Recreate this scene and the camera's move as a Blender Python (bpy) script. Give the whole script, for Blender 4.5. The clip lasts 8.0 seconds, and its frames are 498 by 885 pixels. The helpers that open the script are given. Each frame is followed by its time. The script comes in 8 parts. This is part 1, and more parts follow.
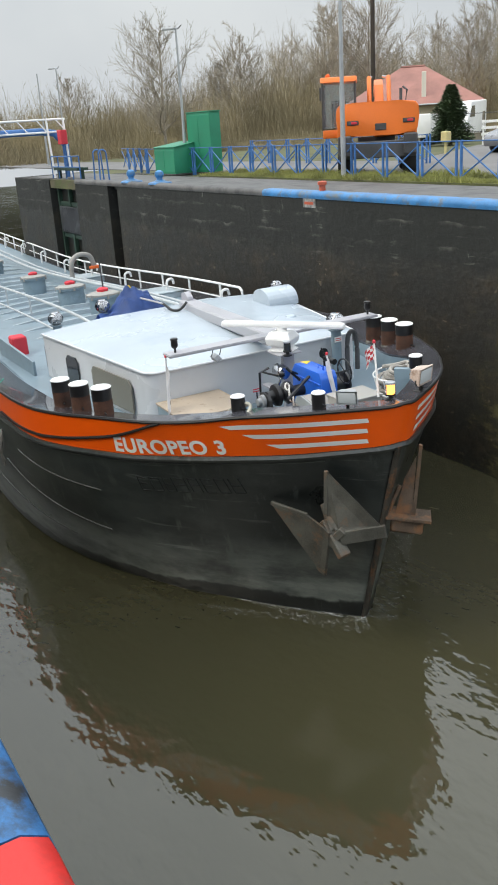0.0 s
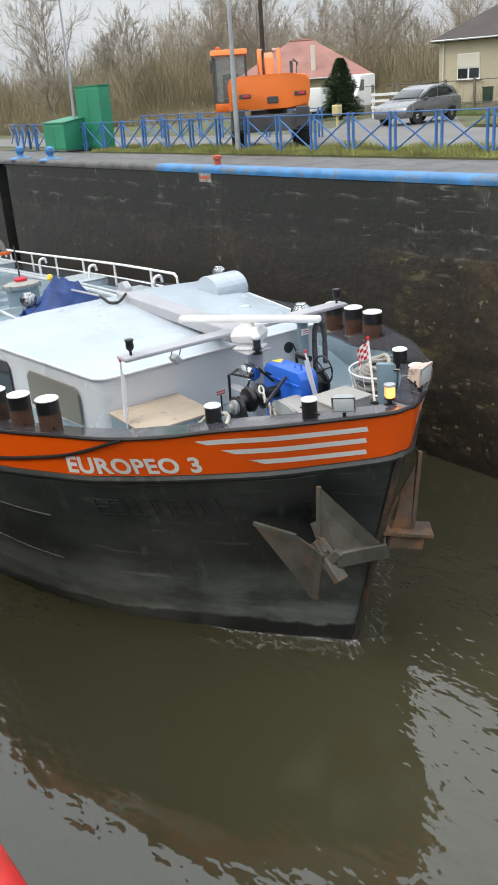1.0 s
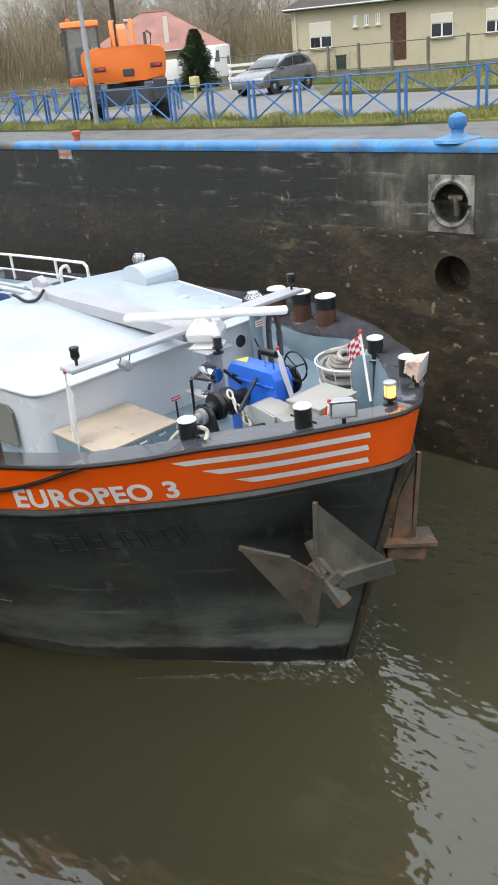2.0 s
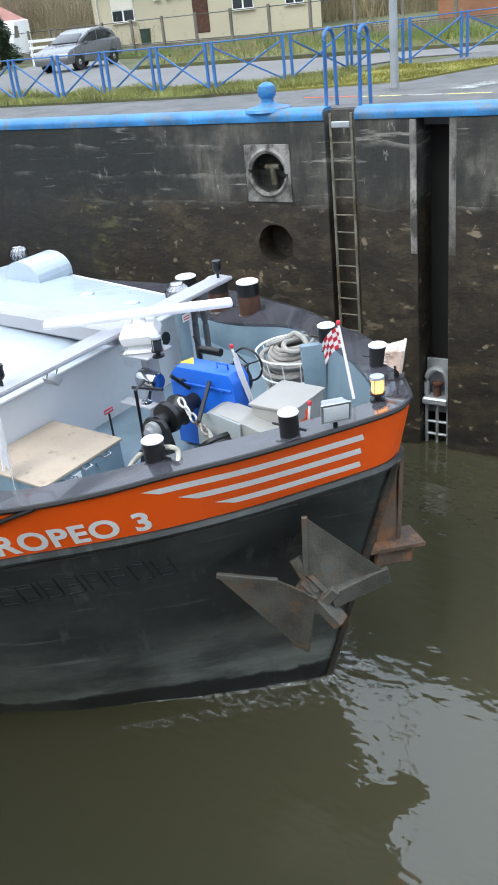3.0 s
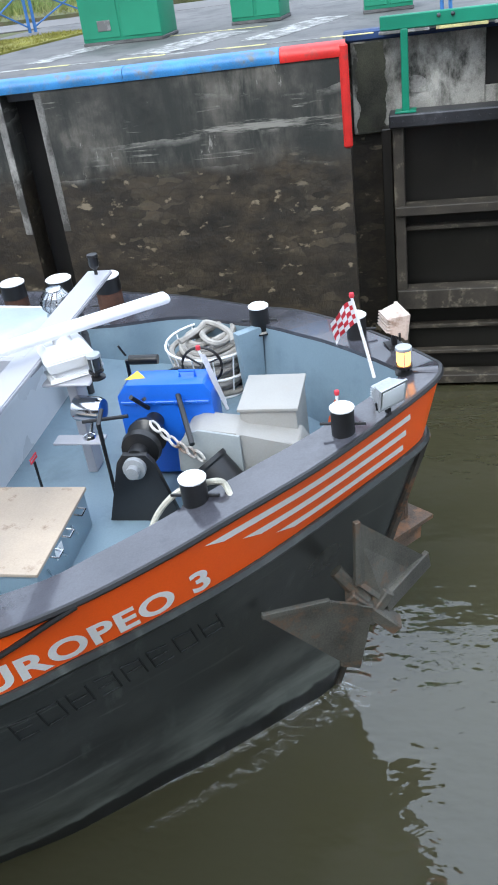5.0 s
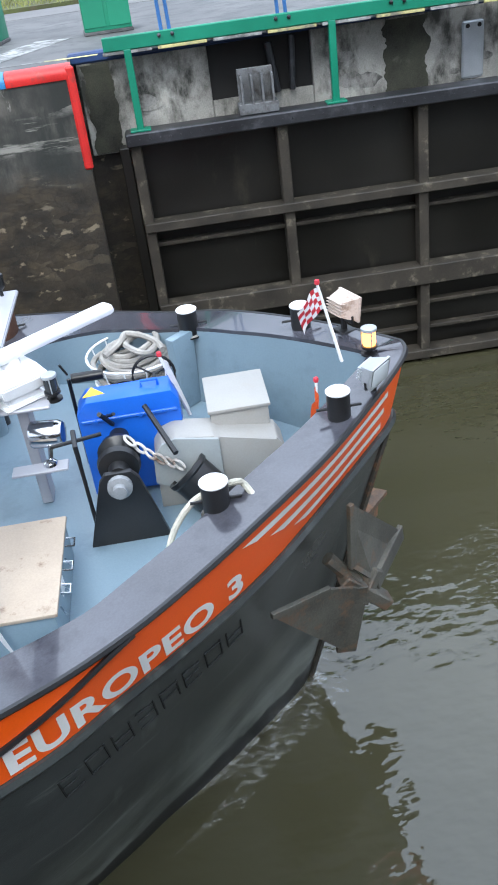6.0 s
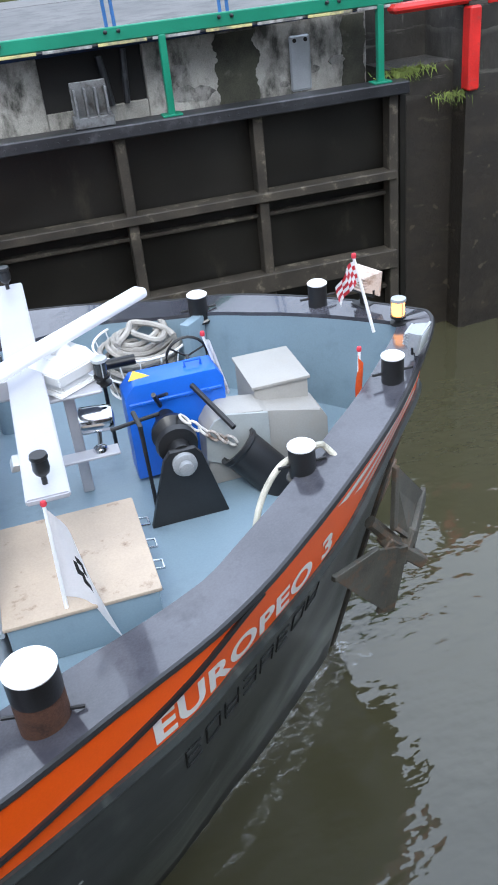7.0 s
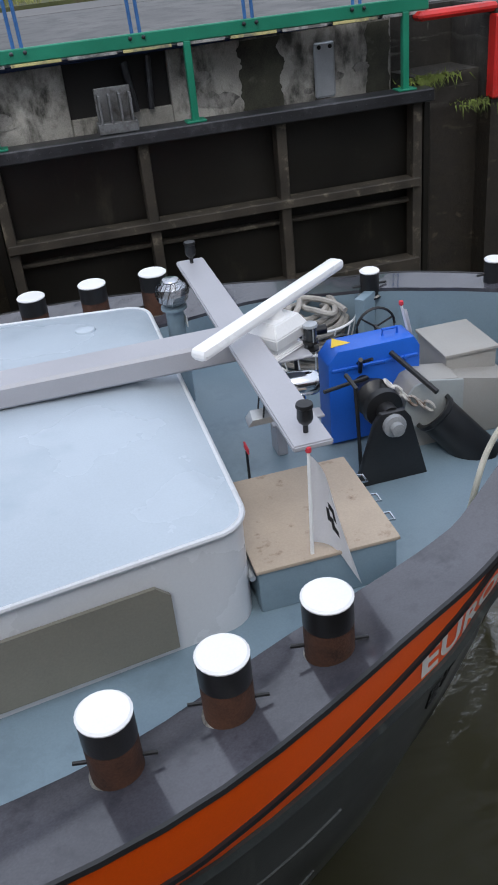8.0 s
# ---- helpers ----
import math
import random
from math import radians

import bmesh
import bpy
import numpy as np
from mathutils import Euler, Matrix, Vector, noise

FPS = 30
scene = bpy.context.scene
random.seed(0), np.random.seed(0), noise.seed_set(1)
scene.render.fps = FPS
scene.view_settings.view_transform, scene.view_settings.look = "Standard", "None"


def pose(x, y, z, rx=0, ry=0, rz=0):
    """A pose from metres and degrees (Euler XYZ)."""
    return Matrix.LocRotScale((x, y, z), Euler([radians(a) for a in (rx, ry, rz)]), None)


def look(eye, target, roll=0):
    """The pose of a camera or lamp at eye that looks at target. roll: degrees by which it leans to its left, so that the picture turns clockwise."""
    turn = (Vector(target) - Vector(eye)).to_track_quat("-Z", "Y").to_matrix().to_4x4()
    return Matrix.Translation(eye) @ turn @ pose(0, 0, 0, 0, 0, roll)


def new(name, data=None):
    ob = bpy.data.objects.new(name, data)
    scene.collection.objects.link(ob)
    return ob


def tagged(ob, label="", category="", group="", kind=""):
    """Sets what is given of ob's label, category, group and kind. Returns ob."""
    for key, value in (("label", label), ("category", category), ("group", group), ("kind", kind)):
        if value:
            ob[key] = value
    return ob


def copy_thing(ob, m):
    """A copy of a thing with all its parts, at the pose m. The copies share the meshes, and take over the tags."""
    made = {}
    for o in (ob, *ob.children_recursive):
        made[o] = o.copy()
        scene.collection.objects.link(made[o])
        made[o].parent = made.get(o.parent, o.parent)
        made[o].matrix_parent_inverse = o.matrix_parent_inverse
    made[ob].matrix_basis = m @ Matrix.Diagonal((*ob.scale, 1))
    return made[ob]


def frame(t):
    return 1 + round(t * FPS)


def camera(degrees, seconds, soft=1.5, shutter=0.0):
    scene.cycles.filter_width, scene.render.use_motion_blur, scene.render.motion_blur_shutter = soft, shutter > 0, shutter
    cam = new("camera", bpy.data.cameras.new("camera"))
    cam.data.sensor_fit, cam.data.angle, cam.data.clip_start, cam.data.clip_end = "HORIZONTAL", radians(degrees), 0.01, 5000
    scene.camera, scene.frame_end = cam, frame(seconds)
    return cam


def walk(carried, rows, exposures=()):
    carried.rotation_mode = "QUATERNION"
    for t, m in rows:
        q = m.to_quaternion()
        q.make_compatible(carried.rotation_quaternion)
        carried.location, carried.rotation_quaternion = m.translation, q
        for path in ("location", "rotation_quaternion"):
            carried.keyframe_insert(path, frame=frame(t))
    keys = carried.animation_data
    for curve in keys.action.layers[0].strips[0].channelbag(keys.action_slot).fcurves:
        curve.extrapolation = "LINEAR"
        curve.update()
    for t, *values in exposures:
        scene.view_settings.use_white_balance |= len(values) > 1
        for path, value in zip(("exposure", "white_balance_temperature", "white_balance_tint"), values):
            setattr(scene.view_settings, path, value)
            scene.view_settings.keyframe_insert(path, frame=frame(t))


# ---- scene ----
# camera: held on the near quay, it turns to follow the bow and sinks a little
# time, turn, tilt, lean, reach over the edge, height
cam = camera(32.2, 8.0, soft=1.85)
TURNS = [
    (0.0, 59.02, -20.18, 3.50, 0.000, 1.740),
    (0.5, 56.04, -21.10, 3.53, -0.020, 1.714),
    (1.0, 52.26, -22.03, 3.72, -0.038, 1.690),
    (1.5, 48.23, -23.06, 4.29, -0.053, 1.666),
    (1.7, 46.44, -23.53, 4.55, -0.058, 1.658),
    (2.8, 34.02, -26.12, 5.44, -0.081, 1.613),
    (3.0, 31.58, -26.71, 5.60, -0.084, 1.605),
    (3.5, 25.86, -28.07, 5.86, -0.090, 1.588),
    (4.0, 20.56, -29.05, 6.07, -0.093, 1.572),
    (4.5, 14.09, -30.03, 6.52, -0.094, 1.557),
    (5.0, 5.74, -30.73, 6.78, -0.092, 1.543),
    (5.2, 2.18, -30.78, 6.74, -0.091, 1.538),
    (6.3, -15.00, -31.64, 6.35, -0.077, 1.515),
    (6.5, -17.27, -31.73, 5.96, -0.073, 1.511),
    (7.0, -21.12, -31.69, 5.36, -0.062, 1.503),
    (7.5, -22.08, -31.44, 5.36, -0.048, 1.497),
    (8.0, -19.66, -31.15, 5.36, -0.032, 1.491),
]
walk(cam, [(t, pose(0, reach, height, 90 + tilt, lean, turn)) for t, turn, tilt, lean, reach, height in TURNS],
     exposures=[(0.0, 0.02, 6950, 3), (1.5, 0.18, 6980, 5), (3.0, 0.38, 6200, 3), (4.5, 0.42, 6000, 4), (6.5, 0.52, 5950, 5), (7.0, 0.45, 5950, 6), (7.5, 0.02, 6050, 7), (8.0, -0.58, 6300, 8)])

WATER = -5.86
WALL = 13.3          # face of the far lock wall
NEAR = 0.35          # face of the near lock wall

# ---------------------------------------------------------------- light
world = bpy.data.worlds.new("sky")
scene.world = world
world.use_nodes = True
wn, wl = world.node_tree.nodes, world.node_tree.links
for n in list(wn):
    wn.remove(n)
sky = wn.new("ShaderNodeTexSky")
sky.sky_type = "NISHITA"
sky.sun_disc = False
sky.sun_elevation = radians(50)
sky.sun_rotation = radians(200)
sky.air_density, sky.dust_density = 1.5, 6.0
dim = wn.new("ShaderNodeMix")
dim.data_type, dim.blend_type = "RGBA", "MULTIPLY"
dim.inputs["Factor"].default_value = 1.0
dim.inputs[7].default_value = (0.08, 0.08, 0.08, 1)
cloud_at = wn.new("ShaderNodeTexCoord")
cloud = wn.new("ShaderNodeTexNoise")
cloud.inputs["Scale"].default_value = 2.2
cloud.inputs["Detail"].default_value = 5
ramp = wn.new("ShaderNodeValToRGB")
ramp.color_ramp.elements[0].position, ramp.color_ramp.elements[0].color = 0.30, (0.49, 0.53, 0.635, 1)
ramp.color_ramp.elements[1].position, ramp.color_ramp.elements[1].color = 0.72, (0.71, 0.735, 0.82, 1)
cover = wn.new("ShaderNodeMix")
cover.data_type = "RGBA"
cover.inputs["Factor"].default_value = 0.86
back = wn.new("ShaderNodeBackground")
out = wn.new("ShaderNodeOutputWorld")
wl.new(sky.outputs[0], dim.inputs[6])
wl.new(cloud_at.outputs["Generated"], cloud.inputs["Vector"])
wl.new(cloud.outputs["Fac"], ramp.inputs["Fac"])
wl.new(dim.outputs[2], cover.inputs[6])
wl.new(ramp.outputs["Color"], cover.inputs[7])
# an overcast sky: brighter towards the zenith than at the horizon
lift_at = wn.new("ShaderNodeSeparateXYZ")
wl.new(cloud_at.outputs["Generated"], lift_at.inputs[0])
lift = wn.new("ShaderNodeMapRange")
lift.interpolation_type = "SMOOTHSTEP"
lift.inputs["From Min"].default_value, lift.inputs["From Max"].default_value = 0.14, 0.72
lift.inputs["To Min"].default_value, lift.inputs["To Max"].default_value = 1.18, 3.3
wl.new(lift_at.outputs["Z"], lift.inputs["Value"])
wl.new(cover.outputs[2], back.inputs["Color"])
wl.new(lift.outputs["Result"], back.inputs["Strength"])
wl.new(back.outputs[0], out.inputs["Surface"])
sun_data = bpy.data.lights.new("sun", "SUN")
sun_data.energy, sun_data.angle, sun_data.color = 1.1, radians(25), (1.0, 0.96, 0.9)
sun = new("sun", sun_data)
sun.matrix_world = look((-8, -18, 29), (0, 4, 0))


# ---------------------------------------------------------------- materials
def material(name, color, rough=0.6, metal=0.0, vary=0.12, scale=6.0, fine=60.0, bump=0.1, streak=0.0, stain=None, stain_at=0.62, spread=0.0, coat=0.0, stain_scale=1.6):
    """Painted or raw surface: two scales of tone, a fine relief, and stains or downward streaks of another colour."""
    m = bpy.data.materials.new(name)
    m.use_nodes = True
    nd, ln = m.node_tree.nodes, m.node_tree.links
    b = nd["Principled BSDF"]
    b.inputs["Roughness"].default_value, b.inputs["Metallic"].default_value = rough, metal
    b.inputs["Coat Weight"].default_value = coat
    at = nd.new("ShaderNodeTexCoord")
    big, small = nd.new("ShaderNodeTexNoise"), nd.new("ShaderNodeTexNoise")
    big.inputs["Scale"].default_value, small.inputs["Scale"].default_value = scale * 0.25, fine
    big.inputs["Detail"].default_value = 6
    small.inputs["Detail"].default_value = 4
    ln.new(at.outputs["Object"], big.inputs["Vector"])
    ln.new(at.outputs["Object"], small.inputs["Vector"])
    add = nd.new("ShaderNodeMath")
    add.operation = "MULTIPLY_ADD"
    add.inputs[1].default_value, add.inputs[2].default_value = 0.4, 0.0
    ln.new(small.outputs["Fac"], add.inputs[0])
    tot = nd.new("ShaderNodeMath")
    tot.operation = "ADD"
    ln.new(big.outputs["Fac"], tot.inputs[0])
    ln.new(add.outputs[0], tot.inputs[1])
    cr = nd.new("ShaderNodeValToRGB")
    lo = [max(0, c * (1 - 1.6 * vary)) for c in color[:3]]
    hi = [min(1, c * (1 + 1.2 * vary)) for c in color[:3]]
    cr.color_ramp.elements[0].position, cr.color_ramp.elements[0].color = 0.45, (*lo, 1)
    cr.color_ramp.elements[1].position, cr.color_ramp.elements[1].color = 0.95, (*hi, 1)
    ln.new(tot.outputs[0], cr.inputs["Fac"])
    last = cr.outputs["Color"]
    if spread:
        info, rnd = nd.new("ShaderNodeObjectInfo"), nd.new("ShaderNodeMapRange")
        rnd.inputs["To Min"].default_value, rnd.inputs["To Max"].default_value = 1 - spread, 1 + spread
        ln.new(info.outputs["Random"], rnd.inputs["Value"])
        hs = nd.new("ShaderNodeHueSaturation")
        ln.new(rnd.outputs["Result"], hs.inputs["Value"])
        ln.new(last, hs.inputs["Color"])
        last = hs.outputs["Color"]
    if stain:
        mp = nd.new("ShaderNodeMapping")
        mp.inputs["Scale"].default_value = (1, 1, 1 - 0.88 * streak)
        ln.new(at.outputs["Object"], mp.inputs["Vector"])
        st = nd.new("ShaderNodeTexNoise")
        st.inputs["Scale"].default_value, st.inputs["Detail"].default_value, st.inputs["Roughness"].default_value = stain_scale, 8, 0.68
        ln.new(mp.outputs[0], st.inputs["Vector"])
        sr = nd.new("ShaderNodeValToRGB")
        sr.color_ramp.elements[0].position, sr.color_ramp.elements[1].position = stain_at - 0.06, stain_at + 0.08
        ln.new(st.outputs["Fac"], sr.inputs["Fac"])
        mx = nd.new("ShaderNodeMix")
        mx.data_type = "RGBA"
        ln.new(sr.outputs["Color"], mx.inputs["Factor"])
        ln.new(last, mx.inputs[6])
        mx.inputs[7].default_value = (*stain[:3], 1)
        last = mx.outputs[2]
    ln.new(last, b.inputs["Base Color"])
    rr = nd.new("ShaderNodeMapRange")
    rr.inputs["To Min"].default_value, rr.inputs["To Max"].default_value = max(0.02, rough - 0.12), min(1, rough + 0.12)
    ln.new(big.outputs["Fac"], rr.inputs["Value"])
    ln.new(rr.outputs["Result"], b.inputs["Roughness"])
    if bump:
        bp = nd.new("ShaderNodeBump")
        bp.inputs["Strength"].default_value, bp.inputs["Distance"].default_value = bump, 0.02
        ln.new(tot.outputs[0], bp.inputs["Height"])
        ln.new(bp.outputs["Normal"], b.inputs["Normal"])
    return m


def glow_material(name, color, strength):
    m = bpy.data.materials.new(name)
    m.use_nodes = True
    b = m.node_tree.nodes["Principled BSDF"]
    b.inputs["Base Color"].default_value = (color[0] * 0.3, color[1] * 0.3, color[2] * 0.3, 1)
    b.inputs["Emission Color"].default_value = (*color, 1)
    b.inputs["Emission Strength"].default_value = strength
    return m


def glass_material(name, color=(0.8, 0.85, 0.85), rough=0.02):
    m = bpy.data.materials.new(name)
    m.use_nodes = True
    b = m.node_tree.nodes["Principled BSDF"]
    b.inputs["Base Color"].default_value = (*color, 1)
    b.inputs["Roughness"].default_value = rough
    b.inputs["Transmission Weight"].default_value = 0.9
    b.inputs["IOR"].default_value = 1.3
    return m


def lock_wall_material(name):
    """Old stained concrete: pale weathered upper zone, an uneven wet line, and dark brown masonry with moss below it."""
    m = bpy.data.materials.new(name)
    m.use_nodes = True
    nd, ln = m.node_tree.nodes, m.node_tree.links
    b = nd["Principled BSDF"]
    geo = nd.new("ShaderNodeNewGeometry")

    def noise_of(scale, detail, sx, sz, rough=0.6):
        mp = nd.new("ShaderNodeMapping")
        mp.inputs["Scale"].default_value = (sx, sx, sz)
        ln.new(geo.outputs["Position"], mp.inputs["Vector"])
        t = nd.new("ShaderNodeTexNoise")
        t.inputs["Scale"].default_value, t.inputs["Detail"].default_value, t.inputs["Roughness"].default_value = scale, detail, rough
        ln.new(mp.outputs[0], t.inputs["Vector"])
        return t.outputs["Fac"]

    def ramp_of(fac, stops):
        r = nd.new("ShaderNodeValToRGB")
        while len(r.color_ramp.elements) < len(stops):
            r.color_ramp.elements.new(0.5)
        for e, (p, c) in zip(r.color_ramp.elements, stops):
            e.position, e.color = p, (*c, 1) if len(c) == 3 else c
        ln.new(fac, r.inputs["Fac"])
        return r.outputs["Color"]

    def mix(fac, a, c):
        x = nd.new("ShaderNodeMix")
        x.data_type = "RGBA"
        ln.new(fac, x.inputs["Factor"])
        for s, v in ((6, a), (7, c)):
            if isinstance(v, tuple):
                x.inputs[s].default_value = (*v, 1)
            else:
                ln.new(v, x.inputs[s])
        return x.outputs[2]

    W, K = (1, 1, 1), (0, 0, 0)
    cloudy = noise_of(0.9, 8, 1, 1)
    upper = ramp_of(cloudy, [(0.34, (0.022, 0.023, 0.020)), (0.48, (0.056, 0.054, 0.047)), (0.60, (0.125, 0.117, 0.098)), (0.76, (0.27, 0.255, 0.22))])
    streaks = noise_of(1.5, 7, 1, 0.22, 0.7)
    upper = mix(ramp_of(streaks, [(0.40, W), (0.56, K)]), upper, (0.028, 0.030, 0.026))
    beds = noise_of(1.0, 6, 0.35, 3.2, 0.7)
    upper = mix(ramp_of(beds, [(0.60, K), (0.66, W)]), upper, (0.25, 0.24, 0.21))
    # black algae over most of the upstream length
    far = nd.new("ShaderNodeSeparateXYZ")
    ln.new(geo.outputs["Position"], far.inputs[0])
    algae = nd.new("ShaderNodeMapRange")
    algae.inputs["From Min"].default_value, algae.inputs["From Max"].default_value = -8.9, -13.5
    algae.inputs["To Min"].default_value, algae.inputs["To Max"].default_value = 0.0, 0.36
    ln.new(far.outputs["X"], algae.inputs["Value"])
    patch = nd.new("ShaderNodeMath")
    patch.operation = "ADD"
    ln.new(algae.outputs["Result"], patch.inputs[0])
    ln.new(noise_of(0.8, 7, 1, 0.8, 0.65), patch.inputs[1])
    upper = mix(ramp_of(patch.outputs[0], [(0.58, K), (0.76, W)]), upper, (0.022, 0.024, 0.022))
    lifts = nd.new("ShaderNodeTexWave")
    lifts.wave_type, lifts.bands_direction, lifts.wave_profile = "BANDS", "Z", "SAW"
    lifts.inputs["Scale"].default_value, lifts.inputs["Distortion"].default_value, lifts.inputs["Detail"].default_value = 0.62, 2.2, 5
    lifts.inputs["Detail Scale"].default_value = 1.6
    ln.new(geo.outputs["Position"], lifts.inputs["Vector"])
    weak = nd.new("ShaderNodeMath")
    weak.operation = "MULTIPLY"
    ln.new(ramp_of(lifts.outputs["Fac"], [(0.80, K), (0.97, (0.75, 0.75, 0.75))]), weak.inputs[0])
    ln.new(ramp_of(noise_of(0.7, 6, 1, 2.0, 0.7), [(0.46, K), (0.60, W)]), weak.inputs[1])
    upper = mix(weak.outputs[0], upper, (0.26, 0.25, 0.22))
    # broken hairline ledges along the casting joints
    thread = nd.new("ShaderNodeMath")
    thread.operation = "SUBTRACT"
    thread.inputs[1].default_value = 0.5
    ln.new(noise_of(1.0, 4, 0.07, 1.5, 0.5), thread.inputs[0])
    near0 = nd.new("ShaderNodeMath")
    near0.operation = "ABSOLUTE"
    ln.new(thread.outputs[0], near0.inputs[0])
    ledge = nd.new("ShaderNodeMath")
    ledge.operation = "MULTIPLY"
    ln.new(ramp_of(near0.outputs[0], [(0.001, (0.85, 0.85, 0.85)), (0.005, K)]), ledge.inputs[0])
    ln.new(ramp_of(noise_of(1.3, 5, 1, 1, 0.6), [(0.54, K), (0.64, (0.8, 0.8, 0.8))]), ledge.inputs[1])
    upper = mix(ledge.outputs[0], upper, (0.34, 0.33, 0.29))
    pale = noise_of(4.5, 7, 1, 0.30, 0.7)
    upper = mix(ramp_of(pale, [(0.63, K), (0.72, W)]), upper, (0.36, 0.35, 0.31))
    lower = ramp_of(noise_of(1.6, 9, 1, 1.4, 0.68), [(0.30, (0.008, 0.007, 0.005)), (0.5, (0.028, 0.022, 0.014)), (0.66, (0.06, 0.045, 0.026)), (0.84, (0.15, 0.12, 0.08))])
    moss = noise_of(1.1, 10, 1, 1.2, 0.78)
    # rough courses of rubble masonry
    cells = nd.new("ShaderNodeMapping")
    cells.inputs["Scale"].default_value = (1.0, 1.0, 2.6)
    warp, bent = nd.new("ShaderNodeTexNoise"), nd.new("ShaderNodeVectorMath")
    warp.inputs["Scale"].default_value, warp.inputs["Detail"].default_value = 3.5, 5
    ln.new(geo.outputs["Position"], warp.inputs["Vector"])
    bent.operation = "MULTIPLY_ADD"
    bent.inputs[1].default_value = (0.45, 0.45, 0.22)
    ln.new(warp.outputs["Color"], bent.inputs[0])
    ln.new(geo.outputs["Position"], bent.inputs[2])
    ln.new(bent.outputs[0], cells.inputs["Vector"])
    vor, gap = nd.new("ShaderNodeTexVoronoi"), nd.new("ShaderNodeTexVoronoi")
    gap.feature = "DISTANCE_TO_EDGE"
    for v in (vor, gap):
        v.inputs["Scale"].default_value = 2.9
        ln.new(cells.outputs[0], v.inputs["Vector"])
    tone = nd.new("ShaderNodeSeparateColor")
    ln.new(vor.outputs["Color"], tone.inputs[0])
    stone = ramp_of(tone.outputs[0], [(0.0, (0.012, 0.010, 0.007)), (0.55, (0.034, 0.027, 0.018)), (0.85, (0.060, 0.047, 0.030)), (1.0, (0.105, 0.085, 0.055))])
    lower = mix(ramp_of(noise_of(1.1, 6, 1, 1.0, 0.65), [(0.44, K), (0.62, (0.65, 0.65, 0.65))]), lower, stone)
    joint = ramp_of(gap.outputs["Distance"], [(0.01, (0.35, 0.35, 0.35)), (0.07, K)])
    lower = mix(joint, lower, (0.010, 0.009, 0.007))
    lower = mix(ramp_of(moss, [(0.60, K), (0.72, (0.8, 0.8, 0.8))]), lower, (0.072, 0.064, 0.030))
    # a seep with yellow moss along one stretch
    span = nd.new("ShaderNodeMapRange")
    span.interpolation_type = "SMOOTHSTEP"
    away = nd.new("ShaderNodeMath")
    away.operation = "SUBTRACT"
    away.inputs[1].default_value = -12.4
    ln.new(far.outputs["X"], away.inputs[0])
    dist = nd.new("ShaderNodeMath")
    dist.operation = "ABSOLUTE"
    ln.new(away.outputs[0], dist.inputs[0])
    span.inputs["From Min"].default_value, span.inputs["From Max"].default_value = 0.3, 2.4
    span.inputs["To Min"].default_value, span.inputs["To Max"].default_value = 0.11, -0.17
    ln.new(dist.outputs[0], span.inputs["Value"])
    seep = nd.new("ShaderNodeMath")
    seep.operation = "ADD"
    ln.new(span.outputs["Result"], seep.inputs[0])
    ln.new(noise_of(1.3, 10, 0.8, 2.2, 0.8), seep.inputs[1])
    lower = mix(ramp_of(seep.outputs[0], [(0.60, K), (0.70, (0.85, 0.85, 0.85))]), lower, (0.17, 0.155, 0.06))
    chips = noise_of(4.2, 4, 1, 1.3, 0.5)
    lower = mix(ramp_of(chips, [(0.645, K), (0.70, W)]), lower, (0.20, 0.165, 0.11))
    spalls = noise_of(1.9, 6, 0.8, 2.6, 0.6)
    lower = mix(ramp_of(spalls, [(0.64, K), (0.70, (0.8, 0.8, 0.8))]), lower, (0.15, 0.125, 0.085))
    sep = nd.new("ShaderNodeSeparateXYZ")
    ln.new(geo.outputs["Position"], sep.inputs[0])
    wob = nd.new("ShaderNodeMath")
    wob.operation = "MULTIPLY_ADD"
    wob.inputs[1].default_value = 0.9
    ln.new(noise_of(1.2, 6, 1, 0.6), wob.inputs[0])
    ln.new(sep.outputs["Z"], wob.inputs[2])
    zone = nd.new("ShaderNodeMapRange")
    zone.inputs["From Min"].default_value, zone.inputs["From Max"].default_value = -1.16, -0.86
    ln.new(wob.outputs[0], zone.inputs["Value"])
    col = mix(zone.outputs["Result"], lower, upper)
    col = mix(ramp_of(patch.outputs[0], [(0.66, K), (0.90, (0.85, 0.85, 0.85))]), col, (0.016, 0.017, 0.015))
    # wall turns near-black brown towards the gate's end and beyond it
    end_dark = nd.new("ShaderNodeMapRange")
    end_dark.inputs["From Min"].default_value, end_dark.inputs["From Max"].default_value = 7.0, 7.7
    end_dark.inputs["To Max"].default_value = 0.72
    ln.new(far.outputs["X"], end_dark.inputs["Value"])
    col = mix(end_dark.outputs["Result"], col, (0.014, 0.011, 0.008))
    ln.new(col, b.inputs["Base Color"])
    rgh = nd.new("ShaderNodeMapRange")
    rgh.inputs["To Min"].default_value, rgh.inputs["To Max"].default_value = 0.55, 0.9
    ln.new(zone.outputs["Result"], rgh.inputs["Value"])
    ln.new(rgh.outputs["Result"], b.inputs["Roughness"])
    bp = nd.new("ShaderNodeBump")
    bp.inputs["Strength"].default_value, bp.inputs["Distance"].default_value = 0.7, 0.06
    ln.new(noise_of(3.0, 10, 1, 1, 0.7), bp.inputs["Height"])
    ln.new(bp.outputs["Normal"], b.inputs["Normal"])
    return m


